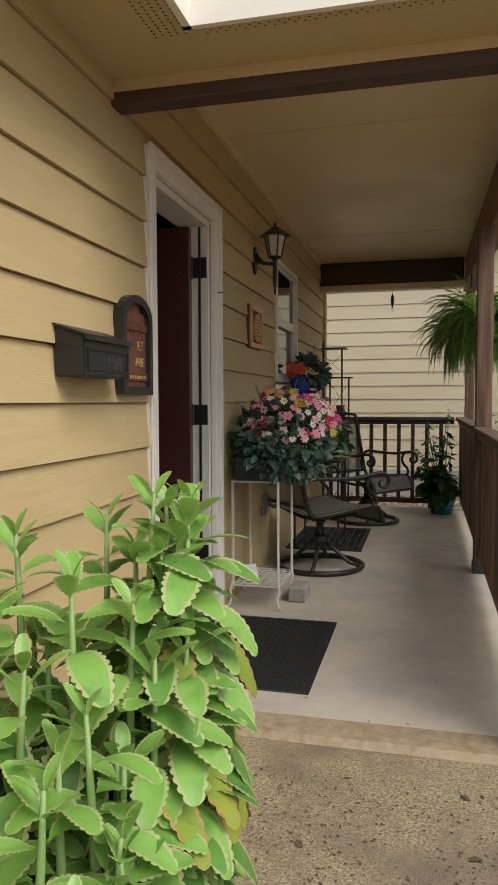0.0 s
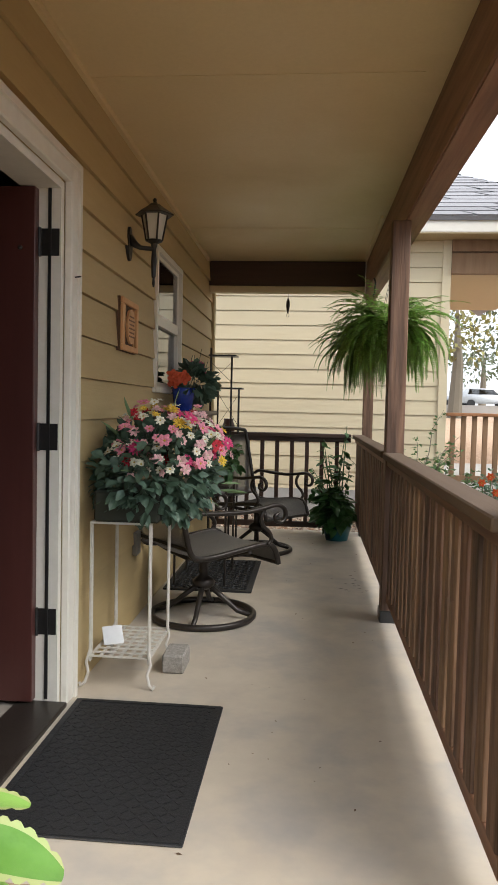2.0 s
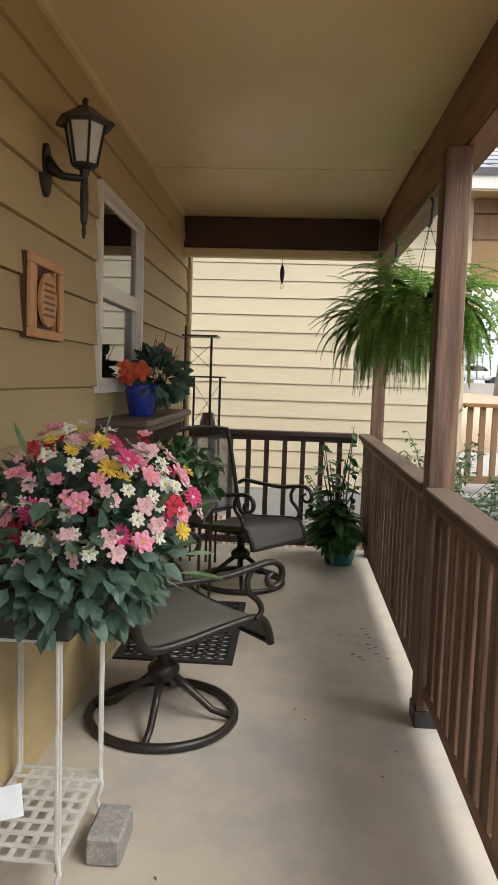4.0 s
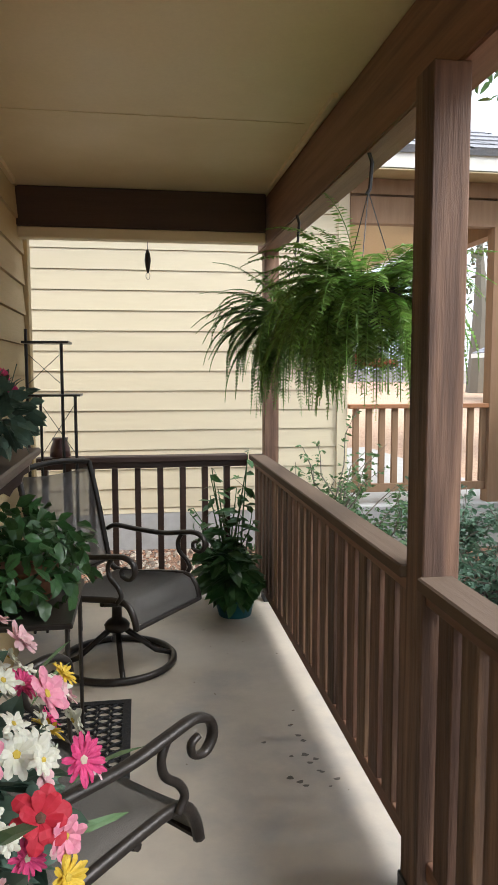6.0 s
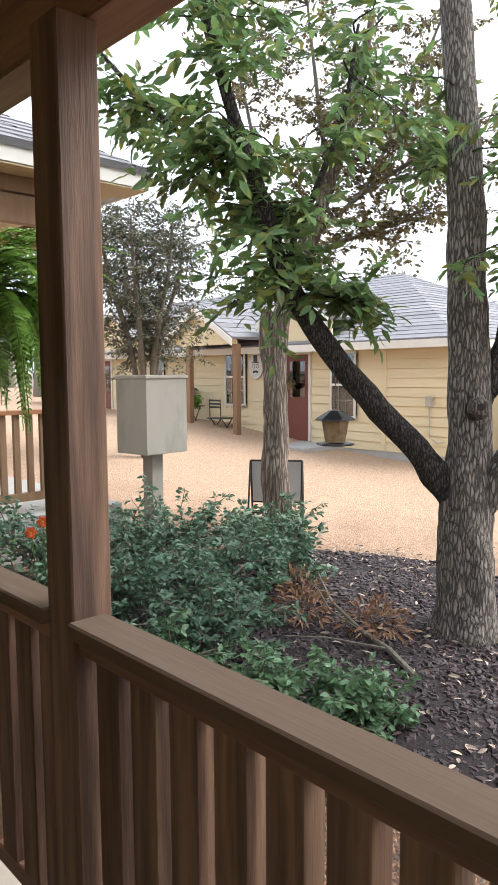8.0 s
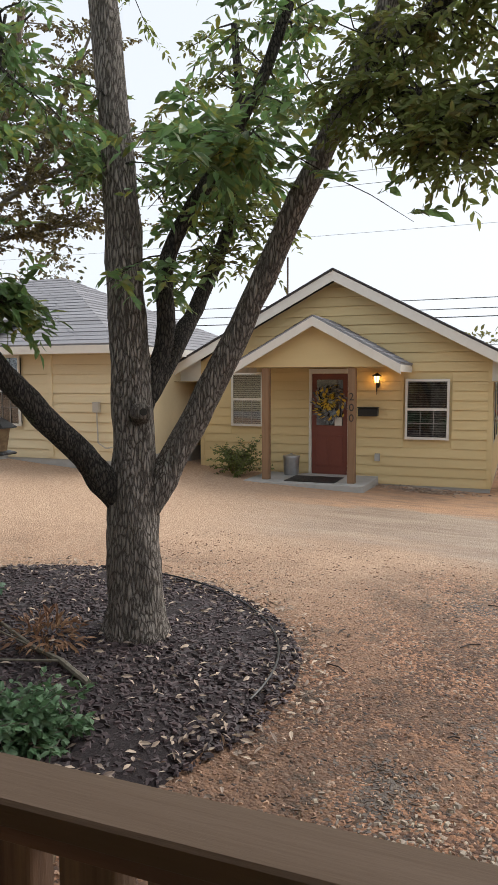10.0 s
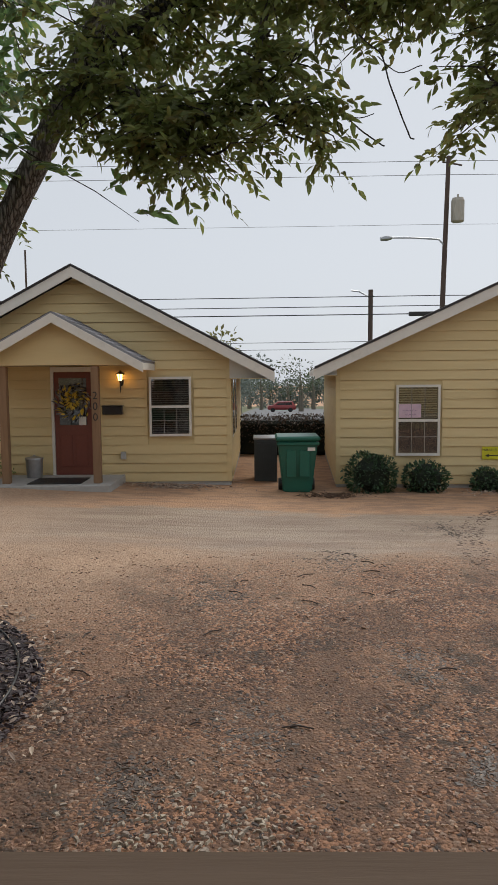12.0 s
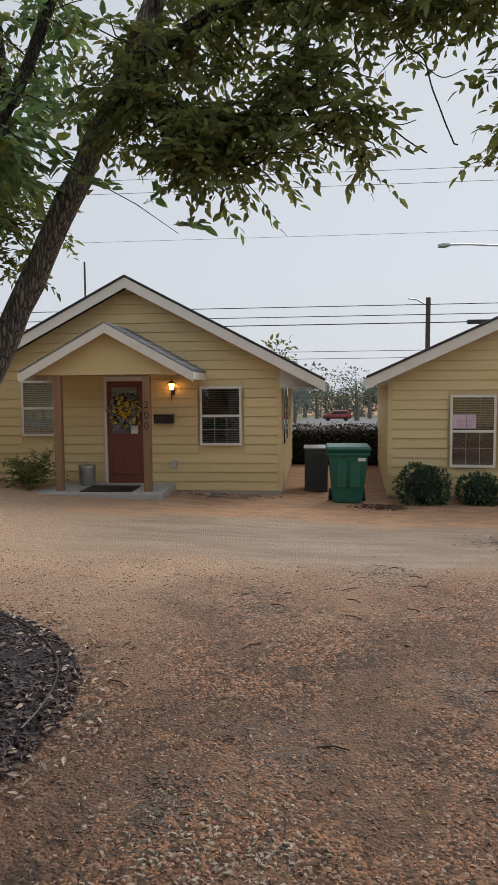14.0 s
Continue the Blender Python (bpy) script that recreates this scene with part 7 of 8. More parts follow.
part("door_light", boxed(A_X + 0.042, A_X + 0.049, 7.0, 7.56, 0.55, 1.5), DARKGLASS, da)
for a, b in ((7.0, 7.25), (7.31, 7.56)):
    part("door_panel", boxed(A_X + 0.04, A_X + 0.0495, a, b, -0.3, 0.35, 0.006), DOORRED_A, da)
part("notice", boxed(A_X + 0.036, A_X + 0.041, 7.02, 7.17, 0.55, 0.72), WHITE, da, "small white paper notice")
bm = bmesh.new()
wr = thing("door_wreath", (A_X - 0.02, 7.28, 0.9), "yellow and grey wreath hanging on the red door", "wreath")
pts, dd = [], []
for i in range(150):
    a = 2 * math.pi * i / 150
    pts.append((A_X - 0.0 + RNG.normal(0, 0.02), 7.28 + 0.26 * math.cos(a) + RNG.normal(0, 0.04), 1.02 + 0.26 * math.sin(a) + RNG.normal(0, 0.04)))
    dd.append((-0.5, math.cos(a + 1), math.sin(a + 1)))
pts, dd = np.array(pts), np.array(dd)
v, f = leaves(pts, dd, RNG.uniform(0.09, 0.16, 150), THIN, 0.8)
part("dark_ribbon", from_arrays(v, f, material("grey_ribbon", (0.10, 0.10, 0.12), 0.7, (0.3, 0.3, 0.3), 30, island=0.5)), None, wr)
v, f = leaves(pts[::3] + (-0.03, 0, 0), dd[::3], RNG.uniform(0.08, 0.13, 50), LEAF, 0.8)
part("yellow_ribbon", from_arrays(v, f, P_YELLOW), None, wr)
p, d = ball(70, (A_X - 0.02, 7.28, 1.05), (0.05, 0.15, 0.15), 0.2)
v, f = leaves(p, d, RNG.uniform(0.07, 0.12, 70), LEAF, 0.8)
part("bow", from_arrays(v, f, P_YELLOW), None, wr, "yellow ribbon bow")

# porch of that cottage
pa = thing("cottage_porch", (14.3, 7.4, -0.5), "small gabled cottage porch on wooden posts", "porch")
part("slab", boxed(13.55, A_X + 0.05, 6.25, 8.65, -0.9, -0.47, 0.01), FOUND, pa, "pale concrete porch slab")
for y, nm in ((6.55, "200"), (8.27, "")):
    pp = part("post", boxed(13.83, 13.97, y - 0.07, y + 0.07, -0.4695, 1.72, 0.004), FARWOOD, pa)
    for k, ch in enumerate(nm):
        writing("numeral", ch, 0.2, Matrix.Translation((13.828, y, 1.17 - k * 0.2)) @ FACING_WEST, BLACK, pp, 0.002, "dark house number")
PY, PAPEX, PSL = 7.24, 2.70, 0.55
for s in (-1, 1):
    e = PY + s * 1.64
    roof_plane(pa, (13.55, e, PAPEX - PSL * 1.64), (A_X + 0.05, e, PAPEX - PSL * 1.64), (A_X + 0.05, PY, PAPEX), (13.55, PY, PAPEX), "roof", 0.05, 9)
    fascia_bar(pa, (13.548, e, PAPEX - PSL * 1.64 - 0.03), (13.548, PY, PAPEX - 0.03), 0.17)
    fascia_bar(pa, (13.55, e, PAPEX - PSL * 1.64 - 0.03), (A_X, e, PAPEX - PSL * 1.64 - 0.03), 0.13)
bm = bmesh.new()
prism(bm, [(PY - 1.5, 1.74), (PY + 1.5, 1.74), (PY + 1.5, 1.8), (PY, PAPEX - 0.12), (PY - 1.5, 1.8)], 0.06, Matrix(((0, 0, 1, 13.8), (1, 0, 0, 0), (0, 1, 0, 0), (0, 0, 0, 1))))
part("gable_panel", bm, SIDING_A, pa, "tan gable panel")
part("ceiling", boxed(13.861, A_X + 0.04, PY - 1.5, PY + 1.5, 1.741, 1.77), SOFFIT, pa)
lantern(A_X + 0.05, 6.28, 1.42, (-1, 0), "small lit amber wall lantern beside the red door", AMBER, 0.9)
mba = thing("cottage_mailbox", (A_X, 6.46, 0.7), "black wall mailbox on ochre siding", "mailbox")
part("body", boxed(A_X - 0.09, A_X + 0.05, 6.26, 6.66, 0.76, 0.92, 0.01), BLACK, mba)
part("lid", boxed(A_X - 0.11, A_X + 0.05, 6.25, 6.67, 0.9205, 0.945, 0.004), BLACK, mba)
solid("black_doormat", boxed(13.75, 14.55, 6.85, 7.85, -0.469, -0.455, 0.003), RUBBER, "black doormat on the cottage porch slab", "door mat")
pail = thing("galvanised_pail", (14.7, 8.05, -0.47), "galvanised metal bin with lid beside the red door", "pail")
GALV = material("galvanised_steel", (0.42, 0.43, 0.44), 0.35, (0.34, 0.35, 0.36), 14, metal=0.8)
part("body", lathe(bmesh.new(), [(0.15, -0.469), (0.17, -0.1)], 20, (14.7, 8.0, 0)), GALV, pail)
part("lid", lathe(bmesh.new(), [(0.18, -0.099), (0.175, -0.07), (0.03, -0.04), (0.02, -0.02)], 20, (14.7, 8.0, 0)), GALV, pail)
solid("side_outlet", boxed(A_X - 0.03, A_X + 0.04, 6.22, 6.32, -0.15, 0.0, 0.004), FOUND, "grey outlet box on the cottage wall", "outlet")
for xx in (15.9, 17.4):
    ww = part("window", boxed(xx, xx + 0.65, 4.0680, 4.0780, 0.2, 1.5), WHITE, cot_a, "side window")
    part("pane", boxed(xx + 0.06, xx + 0.59, 4.0580, 4.0675, 0.26, 1.44), DARKGLASS, ww)

# second cottage
cot_b = gable_cottage("plain ochre gabled cottage with one window", B_X, -1.36, 3.31, 0.452, 3.36, 0.32, -0.68, -0.8, 8.0, ((-0.12, 0.83, -0.14, 1.36),), 0.45)
west_window(cot_b, B_X + 0.012, -0.03, 0.74, -0.05, 1.26, "top")
note_b = solid("window_notice", boxed(B_X - 0.011, B_X - 0.0075, 0.30, 0.73, 0.66, 0.93), material("pale_pink_paper", (0.72, 0.52, 0.60), 0.7), "pale pink paper notice in the window", "notice")
bm = bmesh.new()
for k, (y, w, z) in enumerate(((0.66, 0.28, 0.80), (0.62, 0.22, 0.72))):
    tube(bm, [(B_X - 0.012, y - w * i / 12, z + 0.018 * math.sin(i * 2.3 + k)) for i in range(13)], 0.004, 4)
ink_b = solid("notice_scrawl", bm, material("purple_ink", (0.25, 0.12, 0.25), 0.7), "dark handwritten line on the pink notice", "writing")
lamp_b = lantern(B_X + 0.05, -1.28, 1.1, (-1, 0), "small black wall lantern on ochre siding", None, 0.9)
sg = thing("parking_sign", (B_X, -1.22, -0.18), "yellow parallel parking sign with a double arrow", "sign")
part("board", boxed(B_X + 0.025, B_X + 0.035, -1.53, -0.91, -0.18, 0.075, 0.003), material("yellow_sign_paint", (0.68, 0.62, 0.02), 0.5), sg)
writing("lettering", "PARALLEL PARKING", 0.072, Matrix.Translation((B_X + 0.024, -1.22, 0.01)) @ FACING_WEST, BLACK, sg, 0.001)
bm = bmesh.new()
prism(bm, [(-0.25, 0), (-0.18, 0.035), (-0.18, 0.01), (0.18, 0.01), (0.18, 0.035), (0.25, 0), (0.18, -0.035), (0.18, -0.01), (-0.18, -0.01), (-0.18, -0.035)], 0.002, Matrix.Translation((B_X + 0.0245, -1.22, -0.10)) @ FACING_WEST)
part("arrow", bm, BLACK, sg)

turn_b = Matrix.Translation((B_X, 1.95, 0)) @ Matrix.Rotation(radians(-3.5), 4, "Z") @ Matrix.Translation((-B_X, -1.95, 0))
for ob in (cot_b, note_b, ink_b, lamp_b, sg):
    ob.matrix_basis = turn_b @ ob.matrix_basis

BOX = leaf_material("clipped_dark_shrub_leaf", (0.03, 0.07, 0.028), (0.05, 0.10, 0.04), 0.15, 0.4, 0.35)
def clipped(x, y, z, rx, ry, h, n, label="dense rounded dark green clipped shrub"):
    t = thing("clipped_shrub", (x, y, z), label, "shrub", "clipped shrubs")
    p, d = ball(n, (x, y, z + h * 0.45), (rx, ry, h * 0.55), 0.75)
    q = p[:, 2] > z
    lump = 1 + 0.1 * np.sin(p[:, 1] * 9) * np.cos(p[:, 2] * 8)
    p = np.array((x, y, z + h * 0.45)) + (p - (x, y, z + h * 0.45)) * lump[:, None]
    v, f = leaves(p[q], d[q] + RNG.normal(0, 0.5, (q.sum(), 3)), RNG.uniform(0.05, 0.09, q.sum()), LEAF, 0.8)
    part("foliage", from_arrays(v, f, BOX), None, t)
    # near-black core added for the shade deep between the leaves
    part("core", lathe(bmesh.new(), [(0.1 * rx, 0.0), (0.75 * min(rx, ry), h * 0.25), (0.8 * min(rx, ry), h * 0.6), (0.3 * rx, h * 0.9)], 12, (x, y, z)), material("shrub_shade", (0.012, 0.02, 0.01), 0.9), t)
    return t


clipped(14.3, 1.35, -0.76, 0.45, 0.52, 0.78, 1500)
clipped(14.35, 0.3, -0.78, 0.4, 0.42, 0.62, 1100)
clipped(14.4, -0.92, -0.8, 0.3, 0.32, 0.48, 700)
clipped(14.4, -2.05, -0.82, 0.3, 0.32, 0.45, 700)
shrub(14.2, 9.0, 0.55, 0.75, leaf_material("yellow_green_shrub_leaf", (0.13, 0.17, 0.04), (0.18, 0.20, 0.06), 0.25, 0.5, 0.3), 301, "leafy_shrub", "yellow-green shrub under the cottage window", 60, 0.055, -0.42)

# dumpster cart, cooling unit, hedge and leaf piles in the gap
GREENP = material("green_bin_plastic", (0.012, 0.125, 0.085), 0.4, (0.015, 0.11, 0.075), 8, bump=0.05)
binn = thing("wheeled_bin", (14.4, 2.8, -0.72), "dark green wheeled refuse bin with closed lid", "bin")
bm = bmesh.new()
lo = [(14.12, 2.52), (14.72, 2.52), (14.72, 3.06), (14.12, 3.06)]
hi = [(14.02, 2.40), (14.82, 2.40), (14.82, 3.16), (14.02, 3.16)]
va = [bm.verts.new((*p, -0.72)) for p in lo] + [bm.verts.new((*p, 0.28)) for p in hi]
for fc in ((3, 2, 1, 0), (4, 5, 6, 7), (0, 1, 5, 4), (1, 2, 6, 5), (2, 3, 7, 6), (3, 0, 4, 7)):
    bm.faces.new([va[i] for i in fc])
bmesh.ops.bevel(bm, geom=list(bm.edges), offset=0.03, segments=2, affect="EDGES")
part("body", bm, GREENP, binn)
part("rim", boxed(13.99, 14.85, 2.38, 3.18, 0.2, 0.262, 0.012), GREENP, binn)
part("lid", boxed(13.97, 14.88, 2.36, 3.20, 0.2805, 0.37, 0.03), GREENP, binn)
for y0, y1 in ((2.56, 2.75), (2.82, 3.0)):
    part("side_rib", boxed(14.02, 14.05, y0, y1, -0.4, 0.1, 0.008), GREENP, binn)
part("label_plate", boxed(13.995, 14.02, 2.46, 2.6, 0.1, 0.16), WHITE, binn, "small white label")
part("wheel", tube(bmesh.new(), [(14.5, 3.06, -0.6), (14.5, 3.14, -0.6)], 0.12, 18), BLACK, binn)
part("wheel", tube(bmesh.new(), [(14.5, 2.44, -0.6), (14.5, 2.52, -0.6)], 0.12, 18), BLACK, binn)
ac = thing("cooling_unit", (16.0, 3.4, -0.7), "dark grey louvred outdoor cooling unit", "cooling unit")
ACM = material("grey_green_unit_metal", (0.055, 0.065, 0.068), 0.5)
part("case", boxed(15.75, 16.5, 3.13, 3.62, -0.75, 0.16, 0.02), ACM, ac)
for k in range(9):
    part("louvre", boxed(15.722, 15.749, 3.17 + k * 0.048, 3.185 + k * 0.048, -0.62, 0.08), ACM, ac)
part("top_cap", boxed(15.72, 16.52, 3.11, 3.64, 0.1605, 0.2, 0.01), GALV, ac, "pale metal top grille")
hedge = thing("clipped_hedge", (22.5, 2.6, -0.7), "long clipped hedge with reddish top across the gap", "hedge")
n = 5200
p = np.stack([RNG.uniform(21.9, 23.0, n), RNG.uniform(-0.5, 6.0, n), -0.7 + 1.0 * RNG.random(n) ** 0.5 + RNG.normal(0, 0.03, n)], 1)
v, f = leaves(p, RNG.normal(0, 1, (n, 3)) + (-0.5, 0, 0.5), RNG.uniform(0.07, 0.12, n), LEAF, 0.8)
part("foliage", from_arrays(v, f, leaf_material("red_tipped_hedge_leaf", (0.06, 0.045, 0.03), (0.09, 0.05, 0.035), 0.15, 0.5, 0.5)), None, hedge)
# near-black block added for the shade inside the hedge
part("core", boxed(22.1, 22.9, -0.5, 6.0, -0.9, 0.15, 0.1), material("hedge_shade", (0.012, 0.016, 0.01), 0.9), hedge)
for cx, cy, rx, ry, n in ((13.6, 2.2, 0.3, 0.55, 380), (14.5, 5.3, 0.35, 0.95, 700), (13.9, -1.2, 0.3, 0.9, 300)):
    p = np.array([(cx + RNG.normal(0, rx * 0.5), cy + RNG.normal(0, ry * 0.5), 0) for _ in range(n)])
    p[:, 2] = [court(x, y) + 0.015 + 0.03 * RNG.random() for x, y, _ in p]
    v, f = leaves(p, RNG.normal(0, 1, p.shape) * (1, 1, 0.3), RNG.uniform(0.05, 0.1, n), THIN, 0.7)
    tagged(new("leaf_drift", from_arrays(v, f, LITTER if ry > 0.6 else BROWNLEAF)), "drift of dry brown leaves by the cottage", "fallen leaves", "", "stuff")

# wet dark patches and twigs on the court
WETBIT = material("wet_dark_grit", (0.055, 0.038, 0.028), 0.5, (0.10, 0.07, 0.05), 20, island=0.4)
patch_spots = [(4.6, 3.6, 0.35), (5.6, 2.4, 0.4), (4.1, 2.3, 0.25), (7.2, 3.9, 0.5), (6.4, 1.2, 0.45), (8.6, 2.6, 0.5), (3.9, 4.2, 0.3), (10.5, 1.0, 0.6)]
def rnd_patch():
    cx, cy, r = patch_spots[int(RNG.integers(len(patch_spots)))]
    x, y = cx + RNG.normal(0, r * 0.55), cy + RNG.normal(0, r * 0.4)
    return x, y, court(x, y)
chips(6500, rnd_patch, (0.004, 0.02), WETBIT, "wet_grit_patches", "patches of dark wet grit and bark on the court", "debris", 0.12)
RUT = material("damp_wheel_rut", (0.16, 0.10, 0.068), 0.6, (0.11, 0.066, 0.045), 30, bump=1.0, world_space=True)
def rnd_rut():
    t = RNG.uniform(0, 1)
    lane = 0.13 * RNG.integers(-1, 2) + RNG.normal(0, 0.035)
    x, y = 6.5 + 6.5 * t, 0.6 + 0.9 * math.sin(2.2 * t) - 2.4 * t * t + lane
    return x, y, court(x, y) + 0.001
chips(620, rnd_rut, (0.008, 0.03), RUT, "wheel_rut_clods", "curving tread of damp clods left by a wheel", "wheel rut", 0.12)
for k in range(26):
    x, y = RNG.uniform(2.6, 9.0), RNG.uniform(0.5, 5.0)
    a, ln = RNG.uniform(0, 3.1), RNG.uniform(0.06, 0.2)
    z = court(x, y) + 0.008
    pts = [(x, y, z), (x + ln * 0.5 * math.cos(a), y + ln * 0.5 * math.sin(a), z + 0.006), (x + ln * math.cos(a + 0.2), y + ln * math.sin(a + 0.2), z)]
    solid("fallen_twig", tube(bmesh.new(), pts, 0.005, 5), DARKBIT, "thin dark fallen twig on the gravel", "twig", "", "fallen twigs")

# ---- long cottage to the north-east ----
C_X = 12.3
SIDING_C = material("pale_ochre_siding_paint", (0.75, 0.63, 0.40), 0.65, (0.72, 0.60, 0.375), 12, bump=0.3, stretch=(1, 0.15, 1), vary=0.03, stain=(0.68, 0.565, 0.35), stain_scale=0.8)
cc = thing("cottage", (C_X + 3, 17.5, 0.0), "long ochre cottage with gabled porches and grey roof", "house", "cottages")
cw = part("wall", boxed(C_X + 0.08, C_X + 7, 10.7, 26.0, -0.4, 2.25), SIDING_C, cc, "ochre lap-sided wall")
siding(cw, (C_X + 0.079, 10.7, 0), (0, 1, 0), (-1, 0, 0), 15.3, -0.05, 2.25, SIDING_C, lap=0.185, lean=0.022, gap=0.01, holes=[(a - 10.7, b - 10.7, c, d) for a, b, c, d in ((16.26, 17.05, 0.72, 2.2), (12.87, 13.63, 0.55, 2.02), (14.2, 15.0, -0.3, 2.0), (22.3, 23.1, -0.3, 2.15), (19.6, 20.3, 0.7, 2.1))])
west_window(cc, C_X + 0.012, 16.33, 16.98, 0.8, 2.12, "curtain")
west_window(cc, C_X + 0.012, 12.95, 13.55, 0.63, 1.94, "none")
west_window(cc, C_X + 0.012, 19.65, 20.25, 0.8, 2.05, "curtain")
for y0, y1 in ((14.25, 14.95), (22.35, 23.05)):
    d_ = part("door", boxed(C_X + 0.05, C_X + 0.09, y0, y1, 0.03, 1.95), DOORRED_A, cc, "brick red door")
    for a in ((y0 - 0.06, y0 - 0.001, 0.03, 2.02), (y1 + 0.001, y1 + 0.06, 0.03, 2.02), (y0, y1, 1.951, 2.02)):
        part("door_casing", boxed(C_X + 0.02, C_X + 0.075, *a), WHITE, d_)
    part("door_light", boxed(C_X + 0.042, C_X + 0.0495, y0 + 0.12, y1 - 0.12, 1.0, 1.8), DARKGLASS, d_)
part("corner_board", boxed(C_X + 0.03, C_X + 0.12, 12.17, 12.27, -0.02, 2.0), SIDING_C, cc)
part("foundation", boxed(C_X + 0.06, C_X + 7, 10.69, 26.0, -0.6, -0.051), FOUND, cc)
roof_plane(cc, (C_X - 0.35, 10.4, 2.16), (C_X - 0.35, 26.3, 2.16), (C_X + 4.0, 26.3, 4.1), (C_X + 4.0, 14.6, 4.1), "roof", 0.05, 22)
roof_plane(cc, (C_X + 8.3, 10.4, 2.16), (C_X + 8.3, 26.3, 2.16), (C_X + 4.0, 26.3, 4.1), (C_X + 4.0, 14.6, 4.1), "roof", 0.05, 0)
roof_plane(cc, (C_X - 0.35, 10.4, 2.16), (C_X + 8.3, 10.4, 2.16), (C_X + 4.01, 14.6, 4.1), (C_X + 3.99, 14.6, 4.1), "roof", 0.05, 22)
fascia_bar(cc, (C_X + 8.3, 10.398, 2.14), (C_X - 0.35, 10.398, 2.14), 0.15)
fascia_bar(cc, (C_X - 0.352, 10.4, 2.14), (C_X - 0.352, 26.3, 2.14), 0.15)
for gy, gz_, half in ((16.75, 3.15, 1.35), (20.4, 3.3, 1.3), (14.4, 3.35, 1.1)):
    over = 0.9 if gy != 14.4 else 0.1
    for s in (-1, 1):
        e = gy + s * half
        roof_plane(cc, (C_X - over - 0.3, e, gz_ - 0.6 * half), (C_X + 2.0, e, gz_ - 0.6 * half), (C_X + 2.0, gy, gz_), (C_X - over - 0.3, gy, gz_), "porch_roof", 0.05, 7)
        fascia_bar(cc, (C_X - over - 0.302, e, gz_ - 0.6 * half - 0.03), (C_X - over - 0.302, gy, gz_ - 0.03), 0.16)
    bm = bmesh.new()
    prism(bm, [(gy - half + 0.1, 2.2), (gy + half - 0.1, 2.2), (gy + half - 0.1, gz_ - 0.6 * half - 0.04), (gy, gz_ - 0.12), (gy - half + 0.1, gz_ - 0.6 * half - 0.04)], 0.05, Matrix(((0, 0, 1, C_X - over - 0.1), (1, 0, 0, 0), (0, 1, 0, 0), (0, 0, 0, 1))))
    part("gable_panel", bm, SIDING_C, cc, "tan gable panel")
for y in (15.55, 17.25, 19.3, 21.5):
    part("porch_post", boxed(C_X - 1.0, C_X - 0.87, y - 0.07, y + 0.07, 0.0, 2.2), FARWOOD, cc)
part("porch_slab", boxed(C_X - 1.15, C_X + 0.06, 13.3, 18.2, -0.4, 0.02, 0.01), FOUND, cc, "pale concrete slab")
mtr = thing("electric_meter", (C_X, 11.14, 0.9), "grey electric meter box with a conduit on ochre siding", "meter")
part("case", boxed(C_X - 0.06, C_X + 0.05, 11.08, 11.2, 0.88, 1.08, 0.006), PUTTY, mtr)
part("conduit", tube(bmesh.new(), [(C_X - 0.0, 11.14, 0.88), (C_X - 0.0, 11.12, 0.3), (C_X, 10.95, 0.2), (C_X, 10.8, 0.22)], 0.014, 6), PUTTY, mtr)
rd = thing("round_sign", (C_X, 15.9, 1.45), "round white sign with a black hat and moustache shape", "sign")
bm = bmesh.new()
prism(bm, [(0.24 * math.cos(a), 0.30 * math.sin(a)) for a in [2 * math.pi * i / 28 for i in range(28)]], 0.02, Matrix.Translation((C_X + 0.03, 15.93, 1.71)) @ FACING_WEST)
part("board", bm, material("white_sign_paint", (0.74, 0.74, 0.72), 0.5), rd)
sm = Matrix.Translation((C_X + 0.008, 15.93, 1.71)) @ FACING_WEST
for nm, sh in (("crown", [(-0.07, 0.1), (0.07, 0.1), (0.065, 0.26), (-0.065, 0.26)]), ("brim", [(-0.12, 0.075), (0.12, 0.075), (0.12, 0.098), (-0.12, 0.098)]), ("moustache", [(-0.11, -0.14), (-0.05, -0.17), (0, -0.14), (0.05, -0.17), (0.11, -0.14), (0.04, -0.10), (-0.04, -0.10)])):
    bm = bmesh.new()
    prism(bm, sh, 0.004, sm)
    part(nm, bm, BLACK, rd)
for s in (-1, 1):
    part("ring", tube(bmesh.new(), [sm @ Vector((s * 0.065 + 0.045 * math.cos(a), 0.0 + 0.045 * math.sin(a), 0)) for a in [2 * math.pi * i / 12 for i in range(12)]], 0.006, 5, closed=True), BLACK, rd)
hb = thing("hanging_flower_basket", (C_X - 0.1, 14.7, 1.2), "small hanging basket of trailing flowers", "hanging basket")
part("basket", lathe(bmesh.new(), [(0.1, 1.18), (0.2, 1.32)], 12, (C_X - 0.12, 14.75, 0)), FARWOOD, hb)
p, d = ball(130, (C_X - 0.12, 14.75, 1.36), (0.25, 0.28, 0.14), 0.4)
v, f = leaves(p, d, RNG.uniform(0.05, 0.1, 130), LEAF, 0.8)
part("foliage", from_arrays(v, f, SHRUB_L), None, hb)
ob_ = thing("open_sign", (C_X - 0.7, 14.5, 0.03), "small black open sign board on legs", "sign")
part("board", boxed(-0.01, 0.01, -0.16, 0.16, 0.32, 0.75, 0, pose(C_X - 0.75, 14.45, 0.02, 0, -8, 12)), BLACK, ob_)
writing("lettering", "OPEN", 0.12, pose(C_X - 0.775, 14.45, 0.48, 0, 0, 0) @ FACING_WEST, WHITE, ob_, 0.001)
